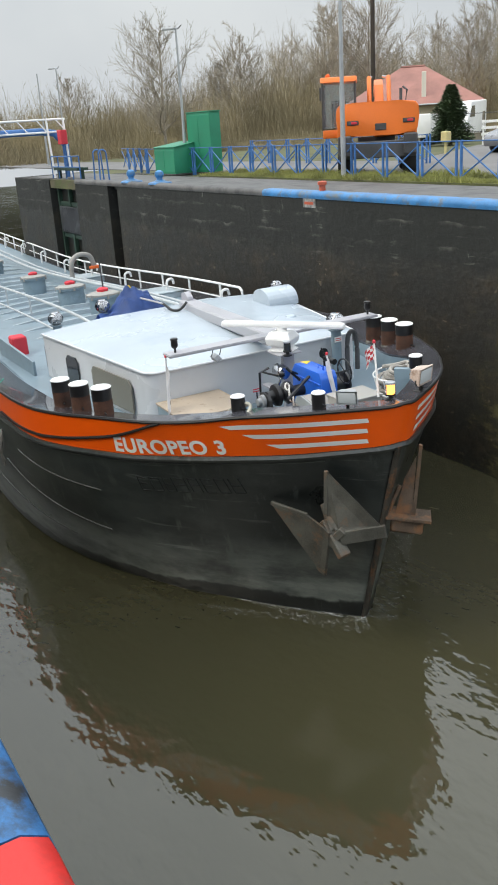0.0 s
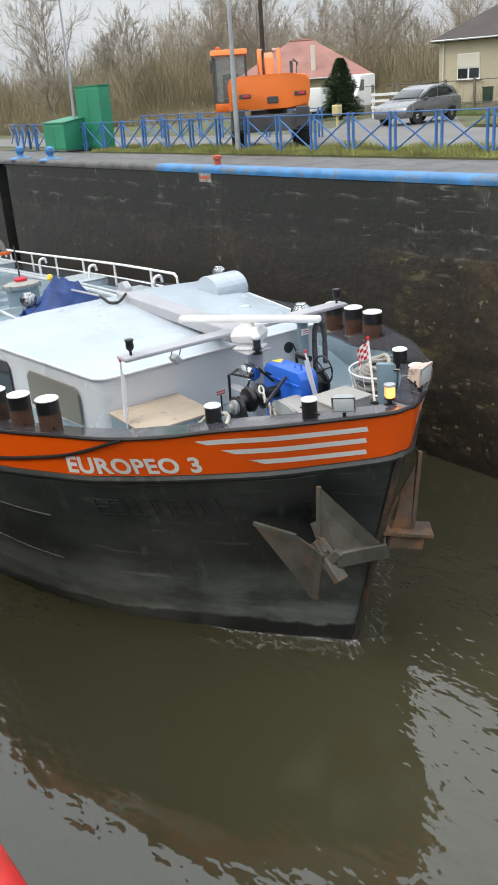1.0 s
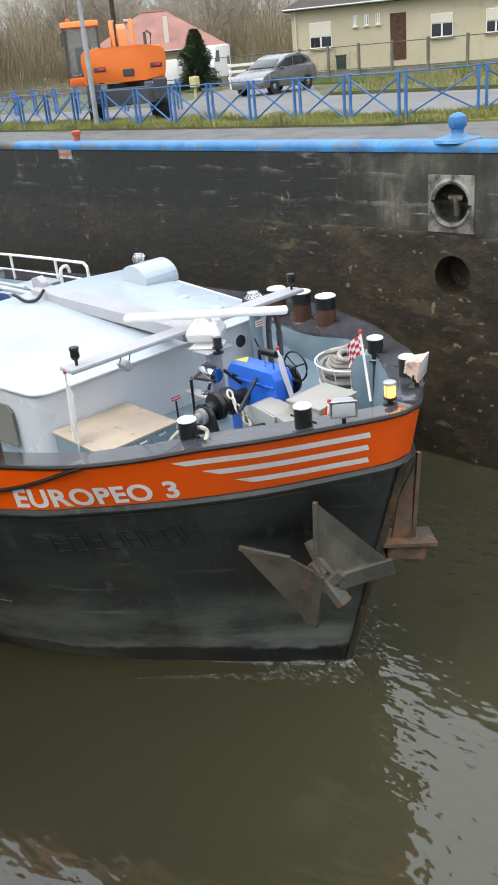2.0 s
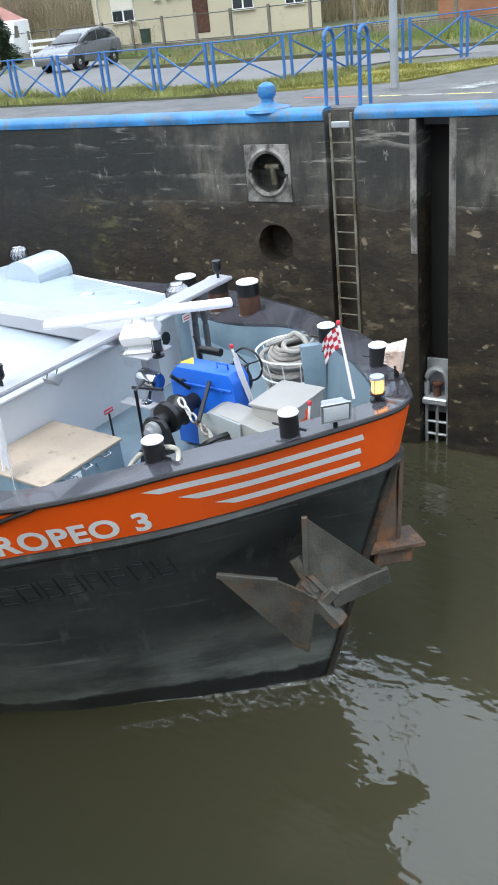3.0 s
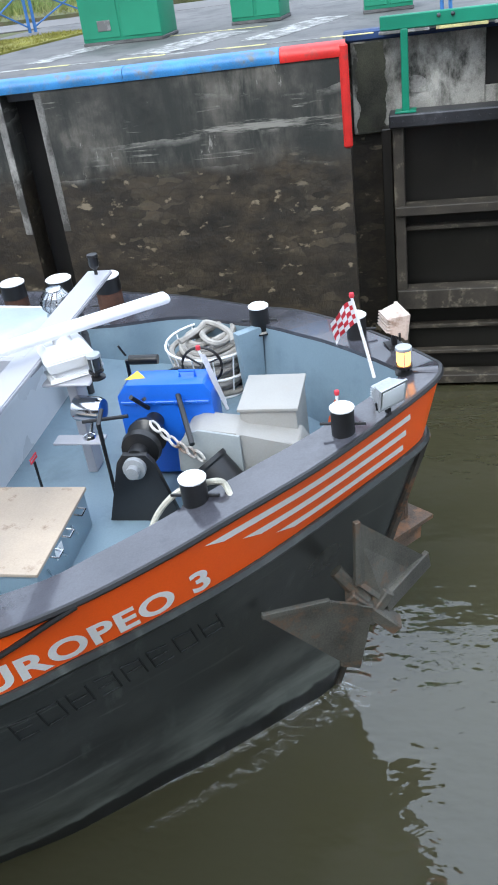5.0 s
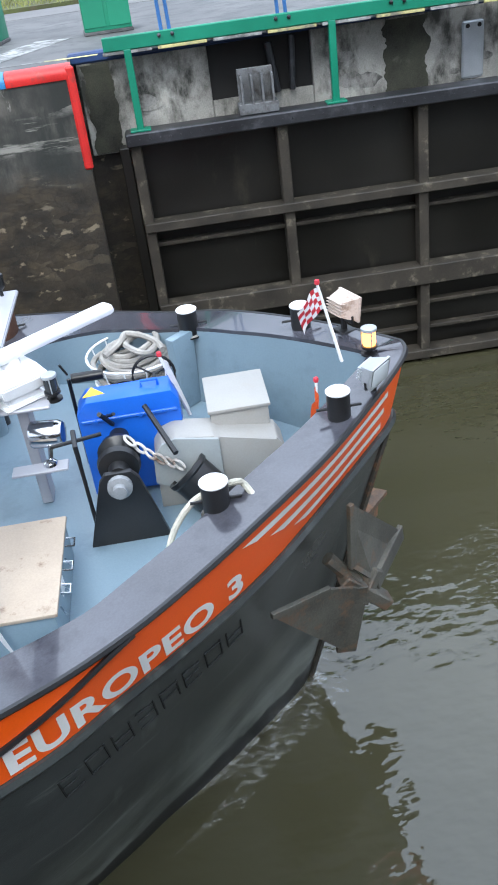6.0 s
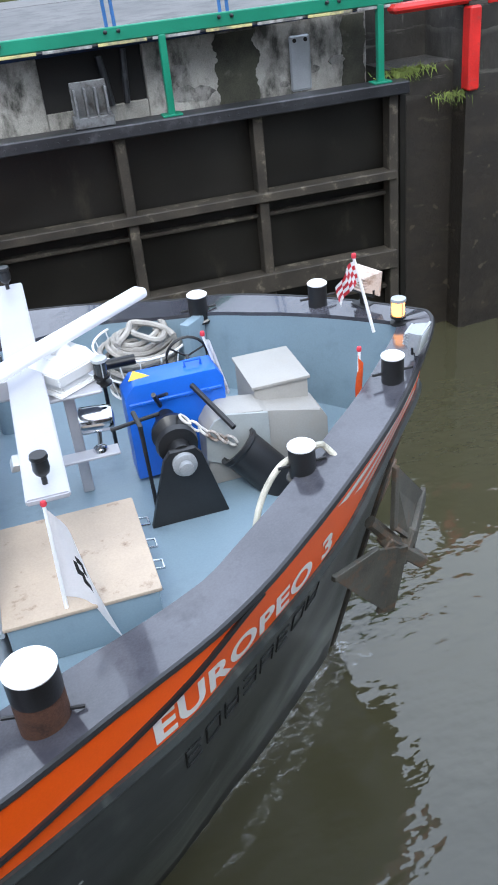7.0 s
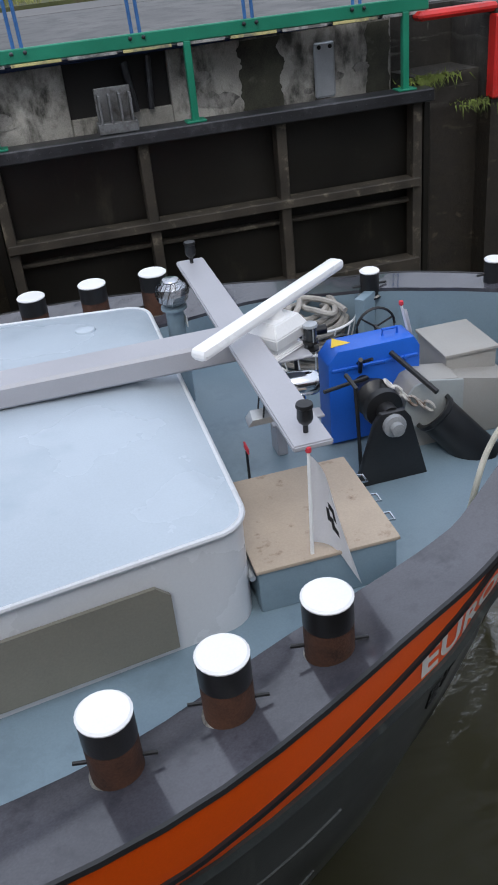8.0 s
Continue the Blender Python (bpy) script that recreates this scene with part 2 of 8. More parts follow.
def hull_material():
    """Black bow paint, rubbed to grey-green along a ragged belt that is painted lighter to make up for scant light
    under the flare, above a dark wet line, with long fore-and-aft scrapes.
    """
    m = material("black_hull_paint", (0.026, 0.031, 0.031), 0.32, vary=0.5, scale=2.2, bump=0.2, stain=(0.045, 0.050, 0.048), stain_at=0.58, streak=0.15, stain_scale=0.8)
    nd, ln = m.node_tree.nodes, m.node_tree.links
    b = nd["Principled BSDF"]
    paint = b.inputs["Base Color"].links[0].from_socket
    at = nd.new("ShaderNodeTexCoord")

    def noise_of(scale, sx, sz, detail):
        mp, t = nd.new("ShaderNodeMapping"), nd.new("ShaderNodeTexNoise")
        mp.inputs["Scale"].default_value = (sx, sx, sz)
        ln.new(at.outputs["Object"], mp.inputs["Vector"])
        ln.new(mp.outputs[0], t.inputs["Vector"])
        t.inputs["Scale"].default_value, t.inputs["Detail"].default_value, t.inputs["Roughness"].default_value = scale, detail, 0.62
        return t.outputs["Fac"]

    def ramp_of(fac, stops):
        r = nd.new("ShaderNodeValToRGB")
        while len(r.color_ramp.elements) < len(stops):
            r.color_ramp.elements.new(0.5)
        for e, (p, v) in zip(r.color_ramp.elements, stops):
            e.position, e.color = p, (v, v, v, 1)
        ln.new(fac, r.inputs["Fac"])
        return r.outputs["Color"]

    def mix(fac, a, c):
        x = nd.new("ShaderNodeMix")
        x.data_type = "RGBA"
        ln.new(fac, x.inputs["Factor"])
        ln.new(a, x.inputs[6])
        x.inputs[7].default_value = (*c, 1)
        return x.outputs[2]

    def times(a, c):
        x = nd.new("ShaderNodeMath")
        x.operation = "MULTIPLY"
        ln.new(a, x.inputs[0])
        ln.new(c, x.inputs[1])
        return x.outputs[0]

    sep = nd.new("ShaderNodeSeparateXYZ")
    ln.new(at.outputs["Object"], sep.inputs[0])
    wob = nd.new("ShaderNodeMath")
    wob.operation = "MULTIPLY_ADD"
    wob.inputs[1].default_value = 0.5
    ln.new(noise_of(1.0, 1, 1, 6), wob.inputs[0])
    ln.new(sep.outputs["Z"], wob.inputs[2])
    level = nd.new("ShaderNodeMapRange")
    level.inputs["From Max"].default_value = 3.0
    ln.new(wob.outputs[0], level.inputs["Value"])
    # rubbed belt; its pale grey also paints in light the flared side lacks
    belt = ramp_of(level.outputs["Result"], [(0.17, 0.0), (0.19, 0.95), (0.32, 0.7), (0.58, 0.05)])
    col = mix(times(belt, ramp_of(noise_of(1.1, 0.5, 1.6, 8), [(0.32, 0.2), (0.54, 1.0)])), paint, (0.25, 0.27, 0.24))
    scrape = times(ramp_of(noise_of(2.2, 0.25, 4.0, 7), [(0.60, 0.0), (0.68, 0.8)]), ramp_of(noise_of(0.7, 1, 1, 3), [(0.45, 0.0), (0.6, 1.0)]))
    col = mix(scrape, col, (0.20, 0.215, 0.20))
    wet = ramp_of(level.outputs["Result"], [(0.165, 0.92), (0.185, 0.0)])
    col = mix(wet, col, (0.010, 0.011, 0.010))
    blotch = ramp_of(noise_of(1.5, 0.6, 1.6, 9), [(0.46, 0.0), (0.62, 0.6)])
    col = mix(blotch, col, (0.014, 0.017, 0.018))
    drip = times(ramp_of(noise_of(5.0, 1.0, 0.10, 6), [(0.56, 0.0), (0.68, 0.7)]), ramp_of(noise_of(0.9, 1, 1, 3), [(0.42, 0.0), (0.58, 1.0)]))
    col = mix(drip, col, (0.10, 0.115, 0.105))
    rusty = ramp_of(noise_of(3.0, 1, 0.35, 8), [(0.68, 0.0), (0.76, 0.7)])
    col = mix(rusty, col, (0.10, 0.060, 0.036))
    ln.new(col, b.inputs["Base Color"])
    return m


def foam_material(name, low, high):
    """Broken foam on water: white bubbles in ragged streaks with clear gaps."""
    m = bpy.data.materials.new(name)
    m.use_nodes = True
    nd, ln = m.node_tree.nodes, m.node_tree.links
    b = nd["Principled BSDF"]
    b.inputs["Base Color"].default_value = (0.62, 0.64, 0.62, 1)
    b.inputs["Roughness"].default_value = 0.6
    at, mp = nd.new("ShaderNodeTexCoord"), nd.new("ShaderNodeMapping")
    mp.inputs["Scale"].default_value = (0.8, 1.5, 1)
    ln.new(at.outputs["Object"], mp.inputs["Vector"])
    big, small = nd.new("ShaderNodeTexNoise"), nd.new("ShaderNodeTexNoise")
    big.inputs["Scale"].default_value, big.inputs["Detail"].default_value = 12.0, 3
    small.inputs["Scale"].default_value, small.inputs["Detail"].default_value, small.inputs["Roughness"].default_value = 34.0, 6, 0.75
    add, mr = nd.new("ShaderNodeMath"), nd.new("ShaderNodeMapRange")
    add.operation = "MULTIPLY_ADD"
    add.inputs[1].default_value = 0.45
    for t in (big, small):
        ln.new(mp.outputs[0], t.inputs["Vector"])
    half = nd.new("ShaderNodeMath")
    half.operation = "MULTIPLY"
    half.inputs[1].default_value = 0.55
    ln.new(small.outputs["Fac"], half.inputs[0])
    ln.new(big.outputs["Fac"], add.inputs[0])
    ln.new(half.outputs[0], add.inputs[2])
    mr.inputs["From Min"].default_value, mr.inputs["From Max"].default_value = low, high
    mr.inputs["To Max"].default_value = 0.42
    ln.new(add.outputs[0], mr.inputs["Value"])
    ln.new(mr.outputs["Result"], b.inputs["Alpha"])
    return m


def water_material():
    m = bpy.data.materials.new("canal_water")
    m.use_nodes = True
    nd, ln = m.node_tree.nodes, m.node_tree.links
    b = nd["Principled BSDF"]
    b.inputs["Base Color"].default_value = (0.049, 0.046, 0.025, 1)
    b.inputs["Roughness"].default_value = 0.015
    b.inputs["IOR"].default_value = 1.6
    geo = nd.new("ShaderNodeNewGeometry")
    mp = nd.new("ShaderNodeMapping")
    mp.inputs["Scale"].default_value = (0.8, 1.3, 1)
    ln.new(geo.outputs["Position"], mp.inputs["Vector"])
    t = nd.new("ShaderNodeTexNoise")
    t.inputs["Scale"].default_value, t.inputs["Detail"].default_value = 2.8, 2.4
    ln.new(mp.outputs[0], t.inputs["Vector"])
    calm = nd.new("ShaderNodeTexNoise")
    calm.inputs["Scale"].default_value, calm.inputs["Detail"].default_value = 0.35, 2
    ln.new(geo.outputs["Position"], calm.inputs["Vector"])
    gust = nd.new("ShaderNodeMapRange")
    gust.inputs["From Min"].default_value, gust.inputs["From Max"].default_value = 0.35, 0.65
    gust.inputs["To Min"].default_value, gust.inputs["To Max"].default_value = 0.2, 1.0
    ln.new(calm.outputs["Fac"], gust.inputs["Value"])
    wave = nd.new("ShaderNodeMath")
    wave.operation = "MULTIPLY"
    ln.new(t.outputs["Fac"], wave.inputs[0])
    ln.new(gust.outputs["Result"], wave.inputs[1])
    bp = nd.new("ShaderNodeBump")
    bp.inputs["Strength"].default_value, bp.inputs["Distance"].default_value = 0.55, 0.06
    ln.new(wave.outputs[0], bp.inputs["Height"])
    ln.new(bp.outputs["Normal"], b.inputs["Normal"])
    return m


MAT = {
    "wall": lock_wall_material("stained_lock_wall"),
    "water": water_material(),
    "paving": material("quay_paving", (0.115, 0.112, 0.110), 0.62, vary=0.25, scale=3, stain=(0.060, 0.060, 0.060), stain_at=0.53),
    "asphalt": material("road_asphalt", (0.145, 0.14, 0.138), 0.7, vary=0.18, scale=1.2, stain=(0.11, 0.105, 0.10), stain_at=0.6),
    "earth": material("earth_and_turf", (0.085, 0.095, 0.035), 0.95, vary=0.35, scale=2, fine=20, bump=0.5, stain=(0.10, 0.085, 0.05), stain_at=0.55),
    "grass": material("grass_blades", (0.24, 0.25, 0.075), 0.8, vary=0.35, scale=4, fine=15, bump=0),
    "moss": material("yellow_moss", (0.20, 0.19, 0.035), 0.95, vary=0.3, scale=6, fine=30, bump=0.6),
    "blue": material("blue_edge_paint", (0.045, 0.205, 0.46), 0.45, vary=0.3, scale=8, stain=(0.12, 0.15, 0.17), stain_at=0.56, stain_scale=3.5),
    "fence_blue": material("blue_fence_paint", (0.045, 0.145, 0.37), 0.5, vary=0.2, scale=8),
    "red": material("red_edge_paint", (0.56, 0.022, 0.018), 0.42, vary=0.2, scale=8, stain=(0.30, 0.05, 0.04), stain_at=0.62, stain_scale=5),
    "green": material("green_painted_steel", (0.012, 0.20, 0.115), 0.42, vary=0.15, scale=4),
    "box_green": material("green_cabinet_paint", (0.02, 0.22, 0.12), 0.5, vary=0.12, scale=4),
    "grey_steel": material("galvanised_steel", (0.42, 0.44, 0.46), 0.42, 0.5, vary=0.15, scale=8),
    "dark_steel": material("dark_wet_steel", (0.035, 0.036, 0.04), 0.38, 0.3, vary=0.3, scale=6, stain=(0.10, 0.10, 0.11), stain_at=0.6),
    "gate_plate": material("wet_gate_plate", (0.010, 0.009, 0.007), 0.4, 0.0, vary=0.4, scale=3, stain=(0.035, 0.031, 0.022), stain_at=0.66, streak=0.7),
    "gate_timber": material("slimy_gate_beam", (0.040, 0.033, 0.024), 0.65, vary=0.4, scale=8, bump=0.4, stain=(0.17, 0.15, 0.11), stain_at=0.62, stain_scale=4),
    "white_line": material("worn_road_marking", (0.38, 0.38, 0.37), 0.7, vary=0.2, stain=(0.13, 0.13, 0.125), stain_at=0.47, stain_scale=4),
    "yellow": material("yellow_road_marking", (0.55, 0.50, 0.22), 0.7, vary=0.2, stain=(0.18, 0.17, 0.13), stain_at=0.52, stain_scale=4),
    "orange": material("orange_hull_paint", (0.93, 0.112, 0.005), 0.34, vary=0.06, scale=3, bump=0.03),
    "black": hull_material(),
    "cap": material("dark_grey_deck_edge", (0.060, 0.060, 0.072), 0.13, coat=0.5, vary=0.25, scale=5, bump=0.05, stain=(0.036, 0.036, 0.045), stain_at=0.56, stain_scale=2.6),
    "black_line": material("black_rub_rail", (0.012, 0.012, 0.013), 0.4, vary=0.2, bump=0.05),
    "deck": material("blue_grey_deck_paint", (0.19, 0.26, 0.31), 0.36, vary=0.10, scale=3, bump=0.04, stain=(0.15, 0.205, 0.245), stain_at=0.58),
    "pale": material("pale_grey_ship_paint", (0.41, 0.47, 0.53), 0.26, vary=0.07, scale=2, bump=0.03, stain=(0.35, 0.415, 0.475), stain_at=0.60, stain_scale=0.9),
    "white": material("white_paint", (0.80, 0.80, 0.80), 0.35, vary=0.05, bump=0.03),
    "beam_grey": material("light_grey_mast_paint", (0.38, 0.38, 0.41), 0.35, vary=0.05, bump=0.02),
    "rust": material("rusty_bollard", (0.075, 0.032, 0.018), 0.75, vary=0.45, scale=14, bump=0.4),
    "black_gear": material("black_greased_gear", (0.012, 0.012, 0.013), 0.36, vary=0.3, scale=8),
    "blue_gear": material("blue_machine_paint", (0.018, 0.12, 0.58), 0.32, vary=0.08, scale=6, bump=0.02),
    "chrome": material("polished_steel", (0.62, 0.63, 0.65), 0.12, 1.0, vary=0.05, bump=0),
    "rope": material("old_mooring_rope", (0.34, 0.32, 0.29), 0.95, vary=0.25, scale=20, fine=120, bump=0.8),
    "pale_rope": material("pale_rope", (0.52, 0.50, 0.42), 0.95, vary=0.2, scale=20, fine=120, bump=0.8),
    "box_grey": material("warm_grey_box", (0.31, 0.30, 0.28), 0.5, vary=0.08, scale=5, stain=(0.30, 0.28, 0.25), stain_at=0.62),
    "hatch_tan": material("tan_hatch_lid", (0.40, 0.325, 0.25), 0.55, vary=0.12, scale=6, stain=(0.17, 0.11, 0.07), stain_at=0.66, stain_scale=5),
    "anchor": material("weathered_anchor_steel", (0.105, 0.102, 0.088), 0.55, 0.2, vary=0.4, scale=7, bump=0.3, stain=(0.17, 0.10, 0.06), stain_at=0.58, stain_scale=3),
    "tarp": material("blue_tarpaulin", (0.05, 0.115, 0.36), 0.5, vary=0.25, scale=8, bump=0.3),
    "foam": foam_material("bow_foam", 0.46, 0.62),
    "foam_thin": foam_material("thin_foam", 0.50, 0.72),
    "cabin_wall": material("white_grey_cabin_paint", (0.60, 0.62, 0.65), 0.3, vary=0.05, scale=3, bump=0.02, stain=(0.53, 0.555, 0.59), stain_at=0.60),
    "excavator": material("orange_machine_paint", (0.78, 0.17, 0.02), 0.42, vary=0.08, scale=3),
    "rubber": material("black_rubber", (0.018, 0.018, 0.018), 0.8, vary=0.3),
    "machine_grey": material("dark_grey_machine", (0.07, 0.07, 0.075), 0.55, vary=0.3),
    "glass": glass_material("cab_glass", (0.78, 0.84, 0.85)),
    "dark_glass": material("window_glass", (0.03, 0.035, 0.04), 0.08, vary=0.2, bump=0),
    "render_cream": material("cream_render", (0.50, 0.45, 0.33), 0.9, vary=0.08, scale=1, stain=(0.40, 0.36, 0.27), stain_at=0.62),
    "render_white": material("pale_render", (0.66, 0.63, 0.55), 0.9, vary=0.08, scale=1),
    "roof_red": material("red_roof_tiles", (0.32, 0.155, 0.13), 0.8, vary=0.18, scale=3),
    "roof_dark": material("dark_roof_tiles", (0.065, 0.055, 0.052), 0.85, vary=0.2, scale=3),
    "bark": material("bare_bark", (0.33, 0.29, 0.23), 0.95, vary=0.3, fine=12, bump=0, spread=0.2),
    "brush": material("winter_brush_twigs", (0.27, 0.225, 0.135), 0.95, vary=0.4, scale=0.8, fine=6, bump=0),
    "leaf": material("dark_conifer_needles", (0.085, 0.13, 0.065), 0.8, vary=0.4, fine=12, bump=0),
    "car_silver": material("silver_car_paint", (0.20, 0.205, 0.22), 0.28, 0.5, vary=0.05, bump=0, coat=0.5),
    "wood_pole": material("dark_timber_pole", (0.055, 0.042, 0.034), 0.9, vary=0.3),
    "amber": glow_material("amber_lamp_glow", (1.0, 0.36, 0.07), 4.5),
    "text_white": material("white_lettering", (0.80, 0.80, 0.78), 0.4, vary=0.05, bump=0.02),
    "flag_red": material("red_flag_cloth", (0.60, 0.04, 0.06), 0.8, vary=0.1),
    "flag_white": material("white_flag_cloth", (0.80, 0.79, 0.80), 0.8, vary=0.05),
    "flag_orange": material("orange_flag_cloth", (0.75, 0.14, 0.03), 0.8, vary=0.1),
    "black_print": material("black_print", (0.02, 0.02, 0.022), 0.7, vary=0.1),
    "warn_yellow": material("yellow_sticker", (0.80, 0.55, 0.04), 0.5, vary=0.05),
    "perspex": material("grey_shutter_plate", (0.20, 0.19, 0.155), 0.35, vary=0.12, scale=3),
    # near-black that puts the shade of recesses and holes into the colour
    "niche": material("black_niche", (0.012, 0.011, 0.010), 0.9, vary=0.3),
}

MAT["facing"] = material("pale_broken_concrete", (0.36, 0.345, 0.31), 0.9, vary=0.35, scale=5, bump=0.8, stain=(0.05, 0.05, 0.042), stain_at=0.53, streak=0.5, stain_scale=1.5)
MAT["mossy"] = material("mossy_black_concrete", (0.05, 0.05, 0.035), 0.9, vary=0.5, scale=6, bump=0.6, stain=(0.14, 0.14, 0.11), stain_at=0.66)
MAT["worn_grey"] = material("worn_grey_steel", (0.17, 0.175, 0.18), 0.55, 0.2, vary=0.3, scale=8, stain=(0.06, 0.055, 0.05), stain_at=0.56, stain_scale=4)
MAT["slot_edge"] = material("pale_slot_edge", (0.25, 0.24, 0.22), 0.8, vary=0.4, scale=5, bump=0.5, stain=(0.06, 0.057, 0.05), stain_at=0.50, streak=0.4, stain_scale=3)
MAT["dark_blue"] = material("dark_blue_edge", (0.02, 0.045, 0.13), 0.5, vary=0.3)
MAT["raised"] = material("dull_black_paint", (0.012, 0.014, 0.014), 0.8, vary=0.3)
MAT["seam"] = material("scuffed_seam", (0.075, 0.08, 0.075), 0.5, vary=0.3)
MAT["stem"] = material("scuffed_stem", (0.05, 0.045, 0.038), 0.55, vary=0.4, scale=12, stain=(0.24, 0.11, 0.05), stain_at=0.60, stain_scale=2.5)
MAT["chain_paint"] = material("worn_white_chain", (0.55, 0.53, 0.50), 0.6, vary=0.2, scale=12, stain=(0.16, 0.09, 0.055), stain_at=0.56, stain_scale=4)
MAT["grey_deck"] = material("grey_plate_paint", (0.30, 0.32, 0.32), 0.42, vary=0.08, scale=5)
MAT["tan_paint"] = material("weathered_tan_paint", (0.46, 0.38, 0.33), 0.6, vary=0.2, scale=10, stain=(0.28, 0.20, 0.15), stain_at=0.58, stain_scale=6)
MAT["anchor_rust"] = material("rusty_anchor_steel", (0.15, 0.105, 0.075), 0.65, 0.1, vary=0.4, scale=9, bump=0.4, stain=(0.24, 0.12, 0.06), stain_at=0.54, stain_scale=4)
MAT["blue_worn"] = material("grimy_blue_paint", (0.028, 0.135, 0.33), 0.42, vary=0.35, scale=9, stain=(0.022, 0.026, 0.03), stain_at=0.53, stain_scale=5)
MAT["lens"] = material("frosted_lens", (0.62, 0.66, 0.68), 0.12, vary=0.05, bump=0)
MAT["radar_white"] = material("glossy_white_radome", (0.88, 0.88, 0.88), 0.25, vary=0.03, bump=0)
MAT["deck_pale"] = material("pale_deck_paint", (0.40, 0.46, 0.50), 0.40, vary=0.10, scale=3, stain=(0.30, 0.35, 0.38), stain_at=0.60)
MAT["pipe_paint"] = material("pipe_paint", (0.46, 0.49, 0.51), 0.42, vary=0.10, scale=6)
MAT["green_line"] = material("green_line", (0.10, 0.42, 0.30), 0.8, vary=0.1)
MAT["ladder_steel"] = material("old_ladder_steel", (0.17, 0.165, 0.13), 0.7, 0.2, vary=0.35, scale=10, stain=(0.08, 0.06, 0.03), stain_at=0.55, stain_scale=3)
MAT["red_cap"] = material("orange_red_paint", (0.50, 0.10, 0.05), 0.6, vary=0.2)
MAT["green_dark"] = material("dark_green_steel", (0.018, 0.045, 0.030), 0.5, vary=0.3)
MAT["machine_lid"] = material("grey_machine_lid", (0.25, 0.26, 0.27), 0.5, vary=0.15)
MAT["brown_panel"] = material("brown_cladding", (0.26, 0.12, 0.065), 0.8, vary=0.2, scale=3)
MAT["fence_concrete"] = material("mossy_concrete_posts", (0.17, 0.155, 0.125), 0.9, vary=0.3, scale=5)
MAT["wood_far"] = material("far_winter_wood", (0.15, 0.125, 0.09), 1.0, vary=0.4, scale=1.2, fine=3, bump=0.5)
MAT["warn_pale"] = material("pale_yellow_box", (0.52, 0.45, 0.22), 0.7, vary=0.15)
MAT["weed"] = material("weed_green", (0.13, 0.17, 0.03), 0.8, vary=0.4, bump=0)
MAT["green_grass"] = material("green_winter_grass", (0.16, 0.22, 0.06), 0.85, vary=0.4, scale=2, fine=12, bump=0)


# ---------------------------------------------------------------- mesh tools
def part(name, bm, mat, parent=None, label="", smooth=35):
    me = bpy.data.meshes.new(name)
    bmesh.ops.recalc_face_normals(bm, faces=bm.faces)
    bm.to_mesh(me)
    bm.free()
    mats = mat if isinstance(mat, (list, tuple)) else [mat]
    for k in mats:
        me.materials.append(MAT[k])
    if smooth:
        me.shade_smooth()
        me.set_sharp_from_angle(angle=radians(smooth))
    ob = new(name, me)
    if parent is not None:
        ob.parent = parent
    if label:
        tagged(ob, label)
    return ob


def thing(name, m=None, label="", category="", group="", kind=""):
    ob = new(name)
    if m is not None:
        ob.matrix_world = m
    return tagged(ob, label, category, group, kind)


def B():
    return bmesh.new()


def put(bm, other, m=None):
    """Join another bmesh into bm, moved by m."""
    if m is not None:
        other.transform(m)
    me = bpy.data.meshes.new("tmp")
    other.to_mesh(me)
    other.free()
    bm.from_mesh(me)
    bpy.data.meshes.remove(me)


def box(bm, x, y, z, sx, sy, sz, bevel=0.0, m=None, seg=1):
    """A box centred at x, y with its foot at z."""
    b = bmesh.new()
    bmesh.ops.create_cube(b, size=1.0)
    b.transform(Matrix.Diagonal((sx, sy, sz, 1)))
    if bevel:
        bmesh.ops.bevel(b, geom=b.edges[:], offset=bevel, segments=seg, affect="EDGES", profile=0.6)
    mm = Matrix.Translation((x, y, z + sz / 2))
    put(bm, b, m @ mm if m is not None else mm)


def rod(bm, a, c, r, r2=None, n=8):
    """A round bar from a to c."""
    a, c = Vector(a), Vector(c)
    d = c - a
    b = bmesh.new()
    bmesh.ops.create_cone(b, cap_ends=True, segments=n, radius1=r, radius2=r if r2 is None else r2, depth=d.length)
    put(bm, b, Matrix.Translation((a + c) / 2) @ d.to_track_quat("Z", "Y").to_matrix().to_4x4())


def tube(bm, pts, r, n=8, closed=False):
    """A pipe along a line of points."""
    pts = [Vector(p) for p in pts]
    rings = []
    up = Vector((0, 0, 1))
    for i, p in enumerate(pts):
        if closed:
            d = pts[(i + 1) % len(pts)] - pts[i - 1]
        else:
            d = pts[min(i + 1, len(pts) - 1)] - pts[max(i - 1, 0)]
        d.normalize()
        s = d.cross(up)
        if s.length < 0.05:
            s = d.cross(Vector((1, 0, 0)))
        s.normalize()
        u = s.cross(d)
        rings.append([bm.verts.new(p + s * (r * math.cos(2 * math.pi * k / n)) + u * (r * math.sin(2 * math.pi * k / n))) for k in range(n)])
    last = len(rings) if closed else len(rings) - 1
    for i in range(last):
        a, c = rings[i], rings[(i + 1) % len(rings)]
        for k in range(n):
            bm.faces.new((a[k], a[(k + 1) % n], c[(k + 1) % n], c[k]))
    if not closed:
        bm.faces.new(rings[0])
        bm.faces.new(rings[-1][::-1])


